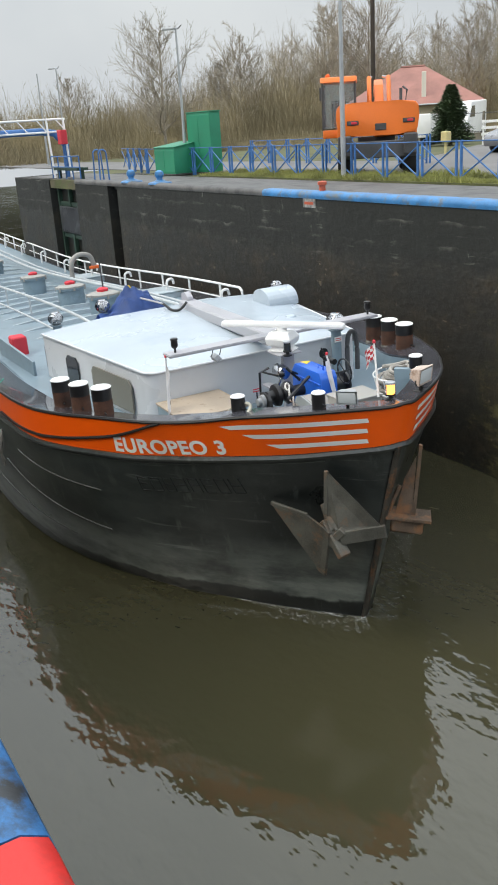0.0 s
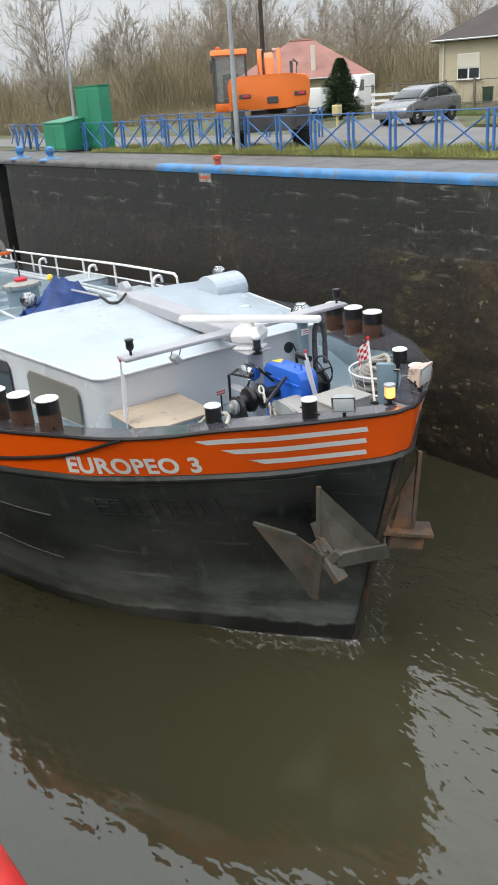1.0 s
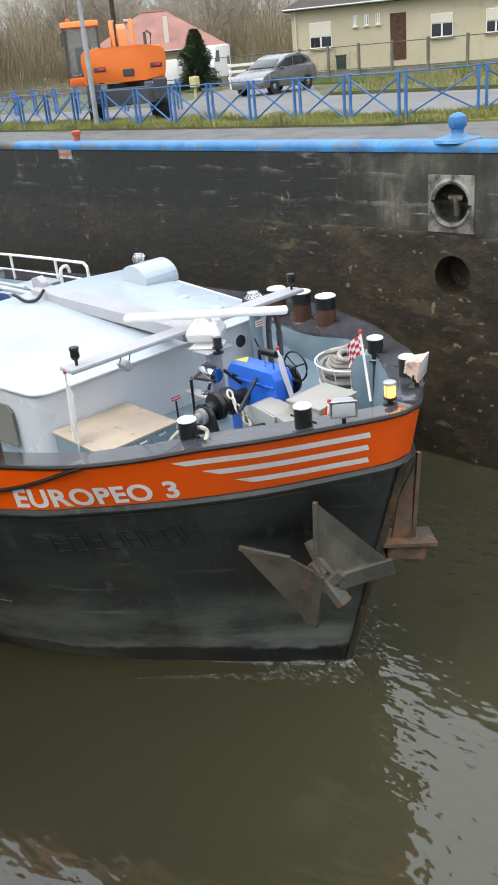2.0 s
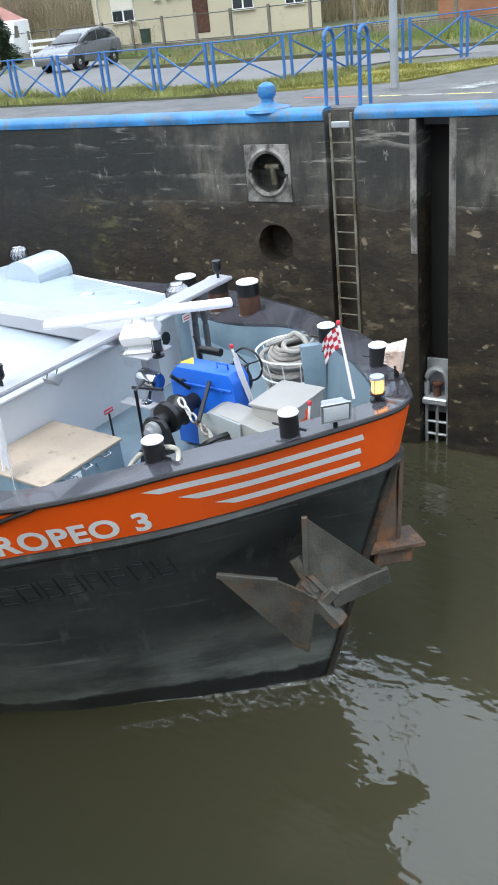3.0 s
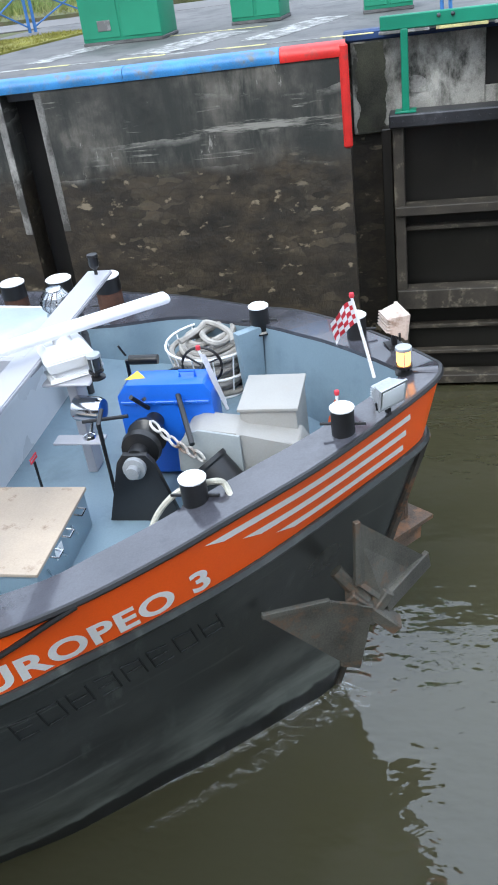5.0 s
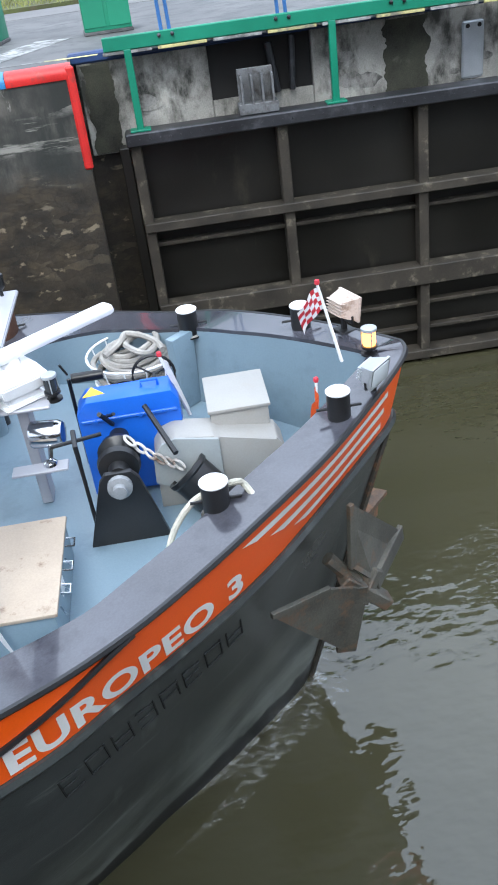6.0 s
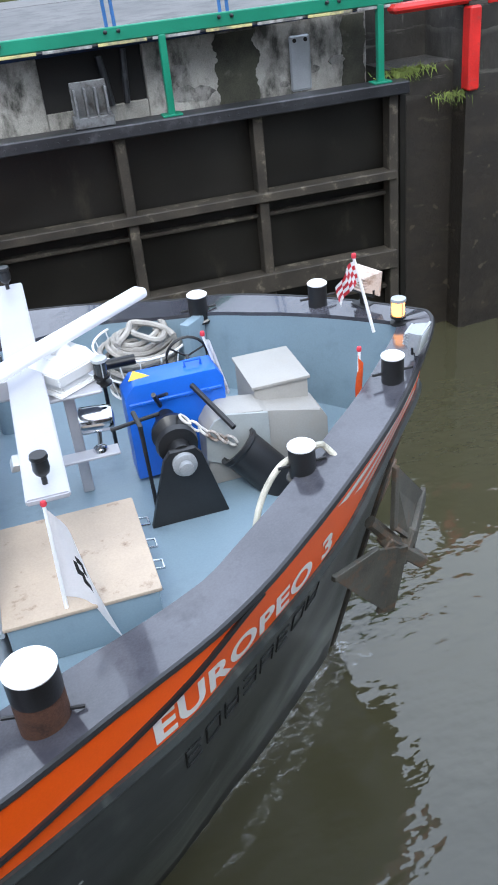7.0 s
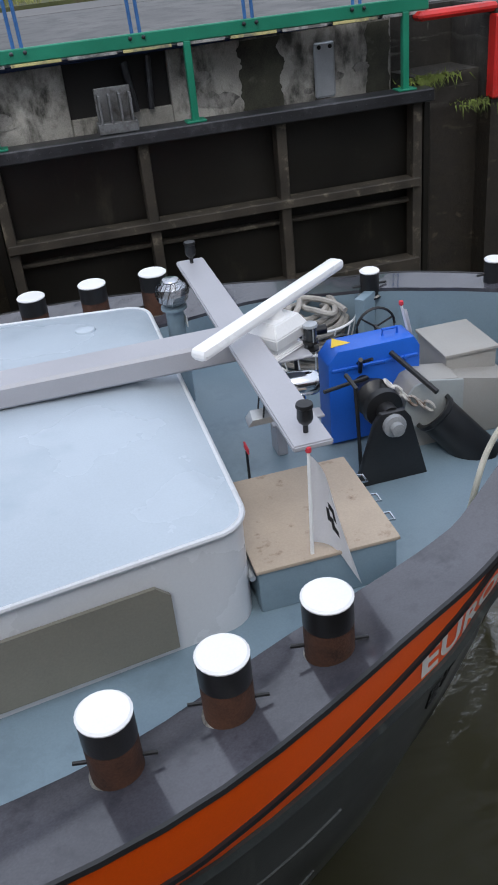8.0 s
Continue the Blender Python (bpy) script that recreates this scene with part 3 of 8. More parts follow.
def lathe(bm, profile, n=20, m=None):
    """Turn a profile of (radius, height) round the z axis."""
    b = bmesh.new()
    rings = [[b.verts.new((r * math.cos(2 * math.pi * k / n), r * math.sin(2 * math.pi * k / n), z)) for k in range(n)] for r, z in profile]
    for a, c in zip(rings, rings[1:]):
        for k in range(n):
            b.faces.new((a[k], a[(k + 1) % n], c[(k + 1) % n], c[k]))
    b.faces.new(rings[0][::-1])
    b.faces.new(rings[-1])
    put(bm, b, m)


def prism(bm, pts, depth, m=None, bevel=0.0):
    """A flat outline in x, z, as thick as depth along y, centred on y = 0."""
    b = bmesh.new()
    f = [b.verts.new((x, -depth / 2, z)) for x, z in pts]
    g = [b.verts.new((x, depth / 2, z)) for x, z in pts]
    b.faces.new(f)
    b.faces.new(g[::-1])
    for i in range(len(pts)):
        j = (i + 1) % len(pts)
        b.faces.new((f[j], f[i], g[i], g[j]))
    if bevel:
        bmesh.ops.bevel(b, geom=b.edges[:], offset=bevel, segments=2, affect="EDGES", profile=0.6)
    put(bm, b, m)


def quad(bm, a, b, c, d):
    bm.faces.new([bm.verts.new(p) for p in (a, b, c, d)])


def spline(nodes, u):
    """Point u of a smooth line through nodes."""
    n = len(nodes)
    i = min(max(int(math.floor(u)), 0), n - 2)
    t = u - i
    b, c = Vector(nodes[i]), Vector(nodes[i + 1])
    a = Vector(nodes[i - 1]) if i > 0 else 2 * b - c
    d = Vector(nodes[i + 2]) if i + 2 < n else 2 * c - b
    return 0.5 * (2 * b + (c - a) * t + (2 * a - 5 * b + 4 * c - d) * t * t + (3 * b - a - 3 * c + d) * t ** 3)


# ---------------------------------------------------------------- water
def build_water():
    bm = B()
    nx, ny = 220, 60
    x0, x1, y0, y1 = -40.0, 16.0, NEAR - 0.3, WALL + 1.5
    grid = [[bm.verts.new((x0 + (x1 - x0) * i / nx, y0 + (y1 - y0) * j / ny, WATER)) for j in range(ny + 1)] for i in range(nx + 1)]
    for col in grid:
        for v in col:
            p = v.co
            v.co.z += 0.014 * noise.noise((p.x * 0.5, p.y * 0.8, 1.0)) + 0.007 * noise.noise((p.x * 1.4, p.y * 1.9, 5.0))
    for i in range(nx):
        for j in range(ny):
            bm.faces.new((grid[i][j], grid[i + 1][j], grid[i + 1][j + 1], grid[i][j + 1]))
    for a, c in (((-160, y0), (x0, y1)), ((x1, y0), (90, y1))):
        quad(bm, (a[0], a[1], WATER), (c[0], a[1], WATER), (c[0], c[1], WATER), (a[0], c[1], WATER))
    quad(bm, (-160, y1, WATER - 0.004), (-46, y1, WATER - 0.004), (-46, 60, WATER - 0.004), (-160, 60, WATER - 0.004))
    ob = part("water", bm, "water", smooth=60)
    tagged(ob, "murky olive-brown canal water with low ripples", "water", kind="structure")


build_water()


# ---------------------------------------------------------------- far lock wall
def holed_panel(bm, x0, x1, z0, z1, cx, cz, r, y, depth, n=28):
    """Wall face with a round recess in it."""
    ring = [(cx + r * math.cos(2 * math.pi * k / n), cz + r * math.sin(2 * math.pi * k / n)) for k in range(n)]
    a, b, c = [], [], []
    for x, z in ring:
        dx, dz = x - cx, z - cz
        s = min((x1 - cx) / dx if dx > 1e-6 else ((x0 - cx) / dx if dx < -1e-6 else 1e9), (z1 - cz) / dz if dz > 1e-6 else ((z0 - cz) / dz if dz < -1e-6 else 1e9))
        a.append(bm.verts.new((cx + dx * s, y, cz + dz * s)))
        b.append(bm.verts.new((x, y, z)))
        c.append(bm.verts.new((x, y + depth, z)))
    for k in range(n):
        j = (k + 1) % n
        bm.faces.new((a[k], a[j], b[j], b[k]))
        bm.faces.new((b[k], b[j], c[j], c[k]))
    bm.faces.new(c)
    for sx, sz in ((x0, z0), (x0, z1), (x1, z0), (x1, z1)):
        k = min(range(n), key=lambda i: (a[i].co.x - sx) ** 2 + (a[i].co.z - sz) ** 2)
        j = (k + 1) % n if abs(a[(k + 1) % n].co.x - sx) + abs(a[(k + 1) % n].co.z - sz) < abs(a[k - 1].co.x - sx) + abs(a[k - 1].co.z - sz) else k - 1
        v = bm.verts.new((sx, y, sz))
        bm.faces.new((a[k], v, a[j]))


LOW, TOP = -8.0, -0.02


def wall_block(name, x0, x1, y, thick=3.0, z0=LOW, z1=TOP, label="dark stained old concrete lock wall", mat="wall"):
    bm = B()
    box(bm, (x0 + x1) / 2, y + thick / 2, z0, x1 - x0, thick, z1 - z0)
    return tagged(part(name, bm, mat, smooth=0), label, "lock wall", kind="structure")


LADDER_X, SLOT0, SLOT1 = -6.70, -5.37, -4.84
wall_block("wall_far_west", -36.9, -33.25, WALL)
wall_block("wall_far_slot_back", -33.25, -32.3, WALL + 0.5)
wall_block("wall_far_long", -32.3, -8.75, WALL)
bm = B()
holed_panel(bm, -8.75, -7.5, -1.62, TOP, -8.12, -1.0, 0.40, WALL, 0.32)
holed_panel(bm, -8.75, -7.5, -3.0, -1.62, -8.09, -2.26, 0.36, WALL, 0.5)
quad(bm, (-8.75, WALL, LOW), (-7.5, WALL, LOW), (-7.5, WALL, -3.0), (-8.75, WALL, -3.0))
box(bm, -8.125, WALL + 1.8, LOW, 1.25, 2.4, TOP - LOW)
tagged(part("wall_far_mooring_niches", bm, "wall", smooth=0), "stained concrete lock wall with two round mooring niches", "lock wall", kind="structure")
wall_block("wall_far_before_ladder", -7.5, LADDER_X - 0.28, WALL)
wall_block("wall_far_ladder_chase", LADDER_X - 0.28, LADDER_X + 0.28, WALL + 0.22)
wall_block("wall_far_before_slot", LADDER_X + 0.28, SLOT0, WALL)
# the slot's deep shade is put into its black back
wall_block("wall_far_slot", SLOT0, SLOT1, WALL + 0.62, label="back of the stop-log slot, coloured black for its shade", mat="niche")
wall_block("wall_far_pier", SLOT1, -0.16, WALL)
wall_block("wall_gate_recess", -0.16, 8.85, WALL + 1.35)
wall_block("wall_far_east", 8.85, 60, WALL, label="brown stained lock wall beyond the gate recess")
wall_block("wall_recess_return", 7.62, 8.85, WALL + 0.42, thick=0.93, z1=-1.0, label="low ledge at the end of the gate recess")
wall_block("wall_far_upstream", -45.6, -40.3, WALL)
wall_block("wall_far_upstream_recess", -40.3, -36.9, WALL + 0.9)
wall_block("wall_near", -160, 60, NEAR - 3.0, label="concrete lock wall on the near side")


# pale worn edges of the stop-log slot and the rim of the upper mooring niche
for x in (SLOT0 - 0.06, SLOT1 + 0.06):
    bm = B()
    box(bm, x, WALL + 0.02, -2.3, 0.12, 0.06, 2.13, 0.012)
    tagged(part("slot_edge", bm, "slot_edge"), "pale worn concrete edge of a stop-log slot", "slot edge", kind="structure")
bm = B()
tube(bm, [(-8.12 + 0.385 * math.cos(2 * math.pi * k / 32), WALL + 0.005, -1.0 + 0.385 * math.sin(2 * math.pi * k / 32)) for k in range(32)], 0.055, 6, closed=True)
holed_panel(bm, -8.56, -7.68, -1.48, -0.53, -8.12, -1.0, 0.40, WALL - 0.025, 0.025)
bmesh.ops.delete(bm, geom=[f for f in bm.faces if len(f.verts) > 20], context="FACES_ONLY")
for x in (-8.56, -7.68):
    box(bm, x, WALL - 0.012, -1.49, 0.03, 0.03, 0.97, 0.006)
for z in (-1.495, -0.545):
    box(bm, -8.12, WALL - 0.012, z, 0.86, 0.03, 0.03, 0.006)
tagged(part("niche_rim", bm, "slot_edge"), "pale cast rim round a mooring niche", "niche rim", kind="structure")


# ---------------------------------------------------------------- quays and ground
def slab(name, outline, z0, z1, mat, label, category="ground", kind="structure"):
    bm = B()
    lo = [bm.verts.new((x, y, z0)) for x, y in outline]
    hi = [bm.verts.new((x, y, z1)) for x, y in outline]
    bm.faces.new(lo[::-1])
    bm.faces.new(hi)
    for i in range(len(outline)):
        j = (i + 1) % len(outline)
        bm.faces.new((lo[i], lo[j], hi[j], hi[i]))
    return tagged(part(name, bm, mat, smooth=0), label, category, kind=kind)


slab("ground", [(-45.6, WALL + 0.05), (-36.9, WALL + 0.05), (-36.9, WALL + 2.0), (60, WALL + 2.0), (400, 40), (400, 600), (-600, 600), (-600, 40), (-160, 22), (-46, 22)], -0.4, -0.03, "earth", "rough winter turf and bare earth beyond the lock")
slab("pavement", [(-44, WALL + 0.3), (-0.2, WALL + 0.3), (-0.2, WALL + 1.5), (8.9, WALL + 1.5), (8.9, WALL + 0.3), (40, WALL + 0.3), (40, 24), (-8.0, 24), (-9.8, 18.0), (-11.2, 16.15), (-44, 16.15)], -0.3, 0.0, "paving", "wet grey concrete paving of the lock quay", "pavement")
slab("road", [(-70, 18.3), (-22, 18.3), (-12.0, 19.2), (-9.5, 24.0), (40, 24.2), (40, 27.5), (-14, 26.5), (-22, 27.0), (-30, 36), (-36, 36), (-28, 24.5), (-70, 22.5)], -0.02, 0.004, "asphalt", "pale worn asphalt lane behind the quay fence", "road")
slab("ground_near", [(-160, NEAR - 0.28), (60, NEAR - 0.28), (60, -60), (-160, -60)], -0.4, -0.01, "paving", "grey concrete quay on the near side", "pavement")


def coping(name, x0, x1, y, mat, label, turn=1):
    """Rounded painted steel nosing along a quay edge, in lengths."""
    top = thing(name, None, label, "quay edge", kind="structure")
    x = x0
    while x < x1 - 0.01:
        e = min(x + 3.0, x1)
        bm = B()
        prism(bm, [(-0.02, -0.15), (-0.04, -0.08), (-0.02, -0.01), (0.05, 0.03), (0.30, 0.035), (0.31, -0.15)], e - x - 0.008, pose((x + e) / 2, y, 0, 0, 0, 90 if turn > 0 else -90))
        part("edge_length", bm, mat, top, smooth=50)
        x = e
    return top


coping("coping_far_bare", -36.9, -21.6, WALL, "paving", "bare worn concrete nosing along the far quay edge")
coping("coping_far_long", -21.6, LADDER_X - 0.28, WALL, "blue", "worn blue painted nosing along the far quay edge")
coping("coping_far_pier", LADDER_X + 0.28, -1.1, WALL, "blue", "worn blue painted nosing along the far quay edge")
coping("coping_far_red", -1.1, -0.16, WALL, "red", "red painted nosing at the gate recess")
coping("coping_far_east", 9.2, 40, WALL, "red", "red painted nosing beyond the gate recess")
coping("coping_near", -60, -1.88, NEAR + 0.005, "blue_worn", "grimy blue painted nosing along the near quay edge", -1)
coping("coping_near_red", -1.88, 9.0, NEAR + 0.005, "red", "red painted nosing on the near quay edge", -1)
bm = B()
box(bm, -0.19, WALL + 0.02, -1.42, 0.13, 0.12, 1.44, 0.03)
tagged(part("corner_guard", bm, "red"), "red painted steel corner guard on the lock wall", "corner guard", kind="structure")
bm = B()
box(bm, 8.93, WALL + 0.02, -1.45, 0.22, 0.25, 1.3, 0.03)
tagged(part("corner_guard", bm, "red"), "red painted corner guard with rough edges", "corner guard", kind="structure")
bm = B()
box(bm, 8.2, WALL + 0.14, -0.12, 1.45, 0.3, 0.14, 0.05)
tagged(part("recess_edge_beam", bm, "red"), "red painted edge beam over the gate recess", "edge beam", kind="structure")


# ---------------------------------------------------------------- open lock gate in its recess
def build_gate():
    y = WALL + 0.2
    gate = thing("lock_gate", pose(7.63, y, -0.07, 0, 0, -4.5) @ pose(-7.5, 0, 0), "open steel lock gate leaf with slimy beams, folded into its recess", "lock gate")
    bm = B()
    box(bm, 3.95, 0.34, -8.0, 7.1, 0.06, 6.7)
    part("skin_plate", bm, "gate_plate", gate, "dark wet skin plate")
    bm = B()
    box(bm, 3.97, 0.02, -1.26, 7.35, 0.46, 0.20, 0.02)
    part("top_beam", bm, "dark_steel", gate, "black riveted top beam")
    for x in (0.42, 2.75, 5.02, 7.42):
        bm = B()
        box(bm, x, 0.10, -8.0, 0.17, 0.28, 6.75, 0.012)
        part("upright", bm, "gate_timber", gate)
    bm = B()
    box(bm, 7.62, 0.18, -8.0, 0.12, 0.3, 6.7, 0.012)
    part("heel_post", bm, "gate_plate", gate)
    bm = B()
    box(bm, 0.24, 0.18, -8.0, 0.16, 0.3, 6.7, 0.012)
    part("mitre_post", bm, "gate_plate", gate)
    for z, h in ((-2.66, 0.15), (-4.28, 0.34), (-5.72, 0.16)):
        bm = B()
        box(bm, 3.9, 0.06, z, 7.1, 0.34, h, 0.012)
        part("cross_beam", bm, "gate_timber", gate)
    for z in (-2.98, -4.75, -5.25):
        bm = B()
        box(bm, 3.9, 0.22, z, 7.0, 0.16, 0.07, 0.01)
        part("stringer", bm, "gate_timber", gate)
    for i in range(46):
        for z in (-1.16,):
            bm = B()
            lathe(bm, [(0.016, 0), (0.014, 0.008), (0.004, 0.012)], 6, pose(0.35 + i * 0.16, -0.212, z, 90, 0, 0))
            part("rivet", bm, "dark_steel", gate)
    for x in (0.55, 3.64, 7.20):
        bm = B()
        box(bm, x, 0.0, -1.05, 0.11, 0.11, 1.16, 0.01)
        box(bm, x, 0.0, -1.06, 0.32, 0.26, 0.03, 0.006)
        part("rail_post", bm, "green", gate, "green painted rail post")
    bm = B()
    box(bm, 3.9, 0.02, 0.10, 7.4, 0.10, 0.20, 0.015)
    part("footbridge_beam", bm, "green", gate, "green painted footbridge beam")
    bm = B()
    box(bm, 3.9, 0.42, 0.06, 7.4, 0.7, 0.05, 0.01)
    part("footbridge_deck", bm, "grey_steel", gate)
    for i in range(9):
        bm = B()
        box(bm, 0.55 + i * 0.83, 0.0, 0.05, 0.74, 0.05, 0.045, 0.006)
        part("kick_strip", bm, "yellow" if i % 2 else "white_line", gate)
    for x in (1.1, 2.85, 4.6, 6.35):
        bm = B()
        tube(bm, [(x, 0.05, 0.22), (x - 0.03, 0.05, 1.25)], 0.028)
        tube(bm, [(x + 0.12, 0.05, 0.22), (x + 0.09, 0.05, 1.25)], 0.028)
        part("handrail_post", bm, "fence_blue", gate, "blue painted handrail post")
        for dx in (-0.05, 0.15):
            bm = B()
            lathe(bm, [(0.03, 0), (0.03, 0.03), (0.012, 0.05)], 8, pose(x + dx, -0.03, 0.24, 90, 0, 0))
            part("bolt", bm, "dark_steel", gate)
    bm = B()
    tube(bm, [(0.4, 0.05, 1.2), (7.4, 0.05, 1.2)], 0.03)
    part("handrail", bm, "fence_blue", gate)
    # hinged bracket on the beam, with ribs
    bm = B()
    box(bm, 2.42, 0.06, -1.05, 0.62, 0.3, 0.16, 0.01)
    bracket = part("ram_bracket", bm, "worn_grey", gate, "grey ribbed steel ram bracket")
    bm = B()
    box(bm, 2.42, 0.14, -0.9, 0.56, 0.05, 0.5, 0.01)
    part("back_plate", bm, "worn_grey", bracket)
    for k in range(4):
        bm = B()
        box(bm, 2.18 + k * 0.16, 0.02, -0.9, 0.035, 0.24, 0.42, 0.006)
        part("rib", bm, "worn_grey", bracket)


build_gate()


def build_recess_back():
    """Pale broken concrete behind the gate, with a black panel for a machinery niche's shade and a hatch plate."""
    y = WALL + 1.35
    pale = thing("recess_facing", None, "pale patched concrete facing above the gate with moss streaks", "wall facing", kind="structure")
    for x0, x1, z0, z1, m in ((-0.1, 1.95, -1.5, -0.12, "facing"), (1.95, 3.62, -1.5, -0.95, "facing"), (3.62, 5.2, -1.5, -0.12, "facing"), (5.2, 7.6, -1.5, -0.12, "facing")):
        bm = B()
        box(bm, (x0 + x1) / 2, y - 0.06, z0, x1 - x0 - 0.006, 0.14, z1 - z0, 0.015)
        part("facing_panel", bm, m, pale)
    # a black slimy run of water, and broken lumps where the facing has spalled
    rnd = random.Random(12)
    for cx, w0 in ((5.2, 0.36), (0.2, 0.22), (7.35, 0.2)):
        edge_a = [(cx - w0 * (1 + 0.35 * noise.noise((k * 0.13, cx, 0)) + 0.12 * noise.noise((k * 0.6, cx, 3))), -1.48 + 0.034 * k) for k in range(40)]
        edge_b = [(cx + w0 * (1 + 0.35 * noise.noise((k * 0.13, cx, 7)) + 0.12 * noise.noise((k * 0.6, cx, 9))), -1.48 + 0.034 * k) for k in range(40)]
        bm = B()
        prism(bm, edge_a + edge_b[::-1], 0.02, pose(0, y - 0.135, 0))
        part("slime_run", bm, "mossy", pale, "black slimy water run")
    for k in range(14):
        cx, cz = rnd.choice((rnd.uniform(0.1, 1.8), rnd.uniform(3.7, 4.8), rnd.uniform(5.7, 7.4))), rnd.uniform(-1.2, -0.2)
        r = rnd.uniform(0.05, 0.2)
        pts = [(cx + r * rnd.uniform(1.0, 1.4) * math.cos(a), cz + r * rnd.uniform(0.5, 0.7) * math.sin(a)) for a in [j * math.pi / 8 for j in range(16)]]
        bm = B()
        prism(bm, pts, rnd.uniform(0.02, 0.05), pose(0, y - 0.13, 0))
        part("spalled_patch", bm, rnd.choice(("facing", "slot_edge")), pale)
    # no opening here: a flat black panel paints the niche's shade
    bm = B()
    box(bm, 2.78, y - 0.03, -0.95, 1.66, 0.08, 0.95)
    part("machinery_niche", bm, "niche", pale, "flat black panel standing for a shaded machinery niche")
    bm = B()
    box(bm, 6.33, y - 0.16, -1.22, 0.38, 0.05, 0.88, 0.03)
    part("hatch_plate", bm, "grey_steel", pale, "grey steel hatch plate with two holes")
    # black discs paint the dark inside of the two holes
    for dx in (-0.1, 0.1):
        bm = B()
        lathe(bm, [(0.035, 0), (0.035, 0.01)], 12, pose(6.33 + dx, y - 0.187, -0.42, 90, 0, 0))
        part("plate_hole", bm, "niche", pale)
    bm = B()
    box(bm, 3.7, WALL + 1.33, -0.13, 7.8, 0.26, 0.16, 0.03)
    part("edge_nosing", bm, "dark_blue", pale, "dark blue painted edge")
    bm = B()
    rod(bm, (3.0, y - 0.2, -0.95), (2.9, y - 0.2, -0.2), 0.06)
    rod(bm, (3.25, y - 0.2, -0.95), (3.3, y - 0.2, -0.15), 0.05)
    part("ram_linkage", bm, "dark_steel", pale)


build_recess_back()


# ---------------------------------------------------------------- the barge
# lines of the hull from the bow tip aft: x ahead of the stem at the waterline, half width, height over the water
EDGE = [(1.13, 0, 3.95), (1.05, 0.23, 3.92), (0.62, 0.81, 3.87), (0.15, 1.35, 3.81), (-0.38, 1.84, 3.74), (-0.91, 2.25, 3.63), (-1.53, 2.70, 3.55), (-2.29, 3.10, 3.49), (-4.2, 3.86, 3.32), (-6.7, 4.08, 3.16), (-10.7, 4.12, 2.94), (-18, 4.12, 2.44), (-30, 4.12, 1.95), (-66, 4.12, 1.95)]
BAND = [(0.98, 0, 3.34), (0.90, 0.23, 3.31), (0.45, 0.73, 3.22), (0.0, 1.21, 3.14), (-0.45, 1.70, 3.10), (-0.95, 2.12, 3.04), (-1.6, 2.58, 2.96), (-2.35, 3.08, 2.90), (-4.3, 3.88, 2.76), (-6.7, 4.06, 2.64), (-10.7, 4.12, 2.44), (-18, 4.12, 1.95), (-30, 4.12, 1.46), (-66, 4.12, 1.46)]
LINE = [(-0.05, 0, 0), (-0.18, 0.22, 0), (-0.5, 0.52, 0), (-0.95, 0.92, 0), (-1.35, 1.25, 0), (-1.75, 1.55, 0), (-2.15, 1.88, 0), (-2.75, 2.3, 0), (-4.4, 3.16, 0), (-6.8, 3.8, 0), (-10.8, 4.05, 0), (-18, 4.1, 0), (-30, 4.1, 0), (-66, 4.1, 0)]
DECK = 2.88


def sheer(x):
    """How far the deck lies below the bow's deck: it drops towards midships."""
    k = max(0.0, min(1.0, (-7.5 - x) / 22.0))
    return 0.95 * k * k * (3 - 2 * k)


def smooth_line(nodes, per=6):
    mirrored = [(nodes[1][0], -nodes[1][1], nodes[1][2])] + list(nodes)
    return [spline(mirrored, 1 + i / per) for i in range((len(nodes) - 1) * per + 1)]


edge_line, band_line, water_line = smooth_line(EDGE), smooth_line(BAND), smooth_line(LINE)


def both_sides(pts):
    """The line of one side, carried round the bow to the other."""
    return [Vector((p.x, p.y, p.z)) for p in reversed(pts)] + [Vector((p.x, -p.y, p.z)) for p in pts[1:]]


def inward(pts, d, dz=0.0):
    """A line set in from the hull's edge by d, in plan."""
    out_ = []
    n = len(pts)
    for i, p in enumerate(pts):
        t = pts[min(i + 1, n - 1)] - pts[max(i - 1, 0)]
        if i == 0:
            t = Vector((0, 1, 0))
        t.z = 0
        t.normalize()
        nrm = Vector((-t.y, t.x, 0))
        dd = d(p) if callable(d) else d
        q = p + nrm * dd
        out_.append(Vector((q.x, max(q.y, 0), q.z + dz)))
    return out_


def sheet(bm, a, b):
    """A strip of faces between two lines of as many points."""
    va, vb = [bm.verts.new(p) for p in a], [bm.verts.new(p) for p in b]
    for i in range(len(a) - 1):
        bm.faces.new((va[i], va[i + 1], vb[i + 1], vb[i]))


def solid_band(bm, rows):
    """A closed tube of strips: each row is a line along the hull."""
    vs = [[bm.verts.new(p) for p in r] for r in rows]
    k = len(vs)
    for r in range(k):
        a, b = vs[r], vs[(r + 1) % k]
        for i in range(len(a) - 1):
            bm.faces.new((a[i], a[i + 1], b[i + 1], b[i]))
    bm.faces.new([v[0] for v in vs])
    bm.faces.new([v[-1] for v in vs][::-1])


barge = thing("barge", None, "grey tank barge with orange bow band and black hull", "barge")


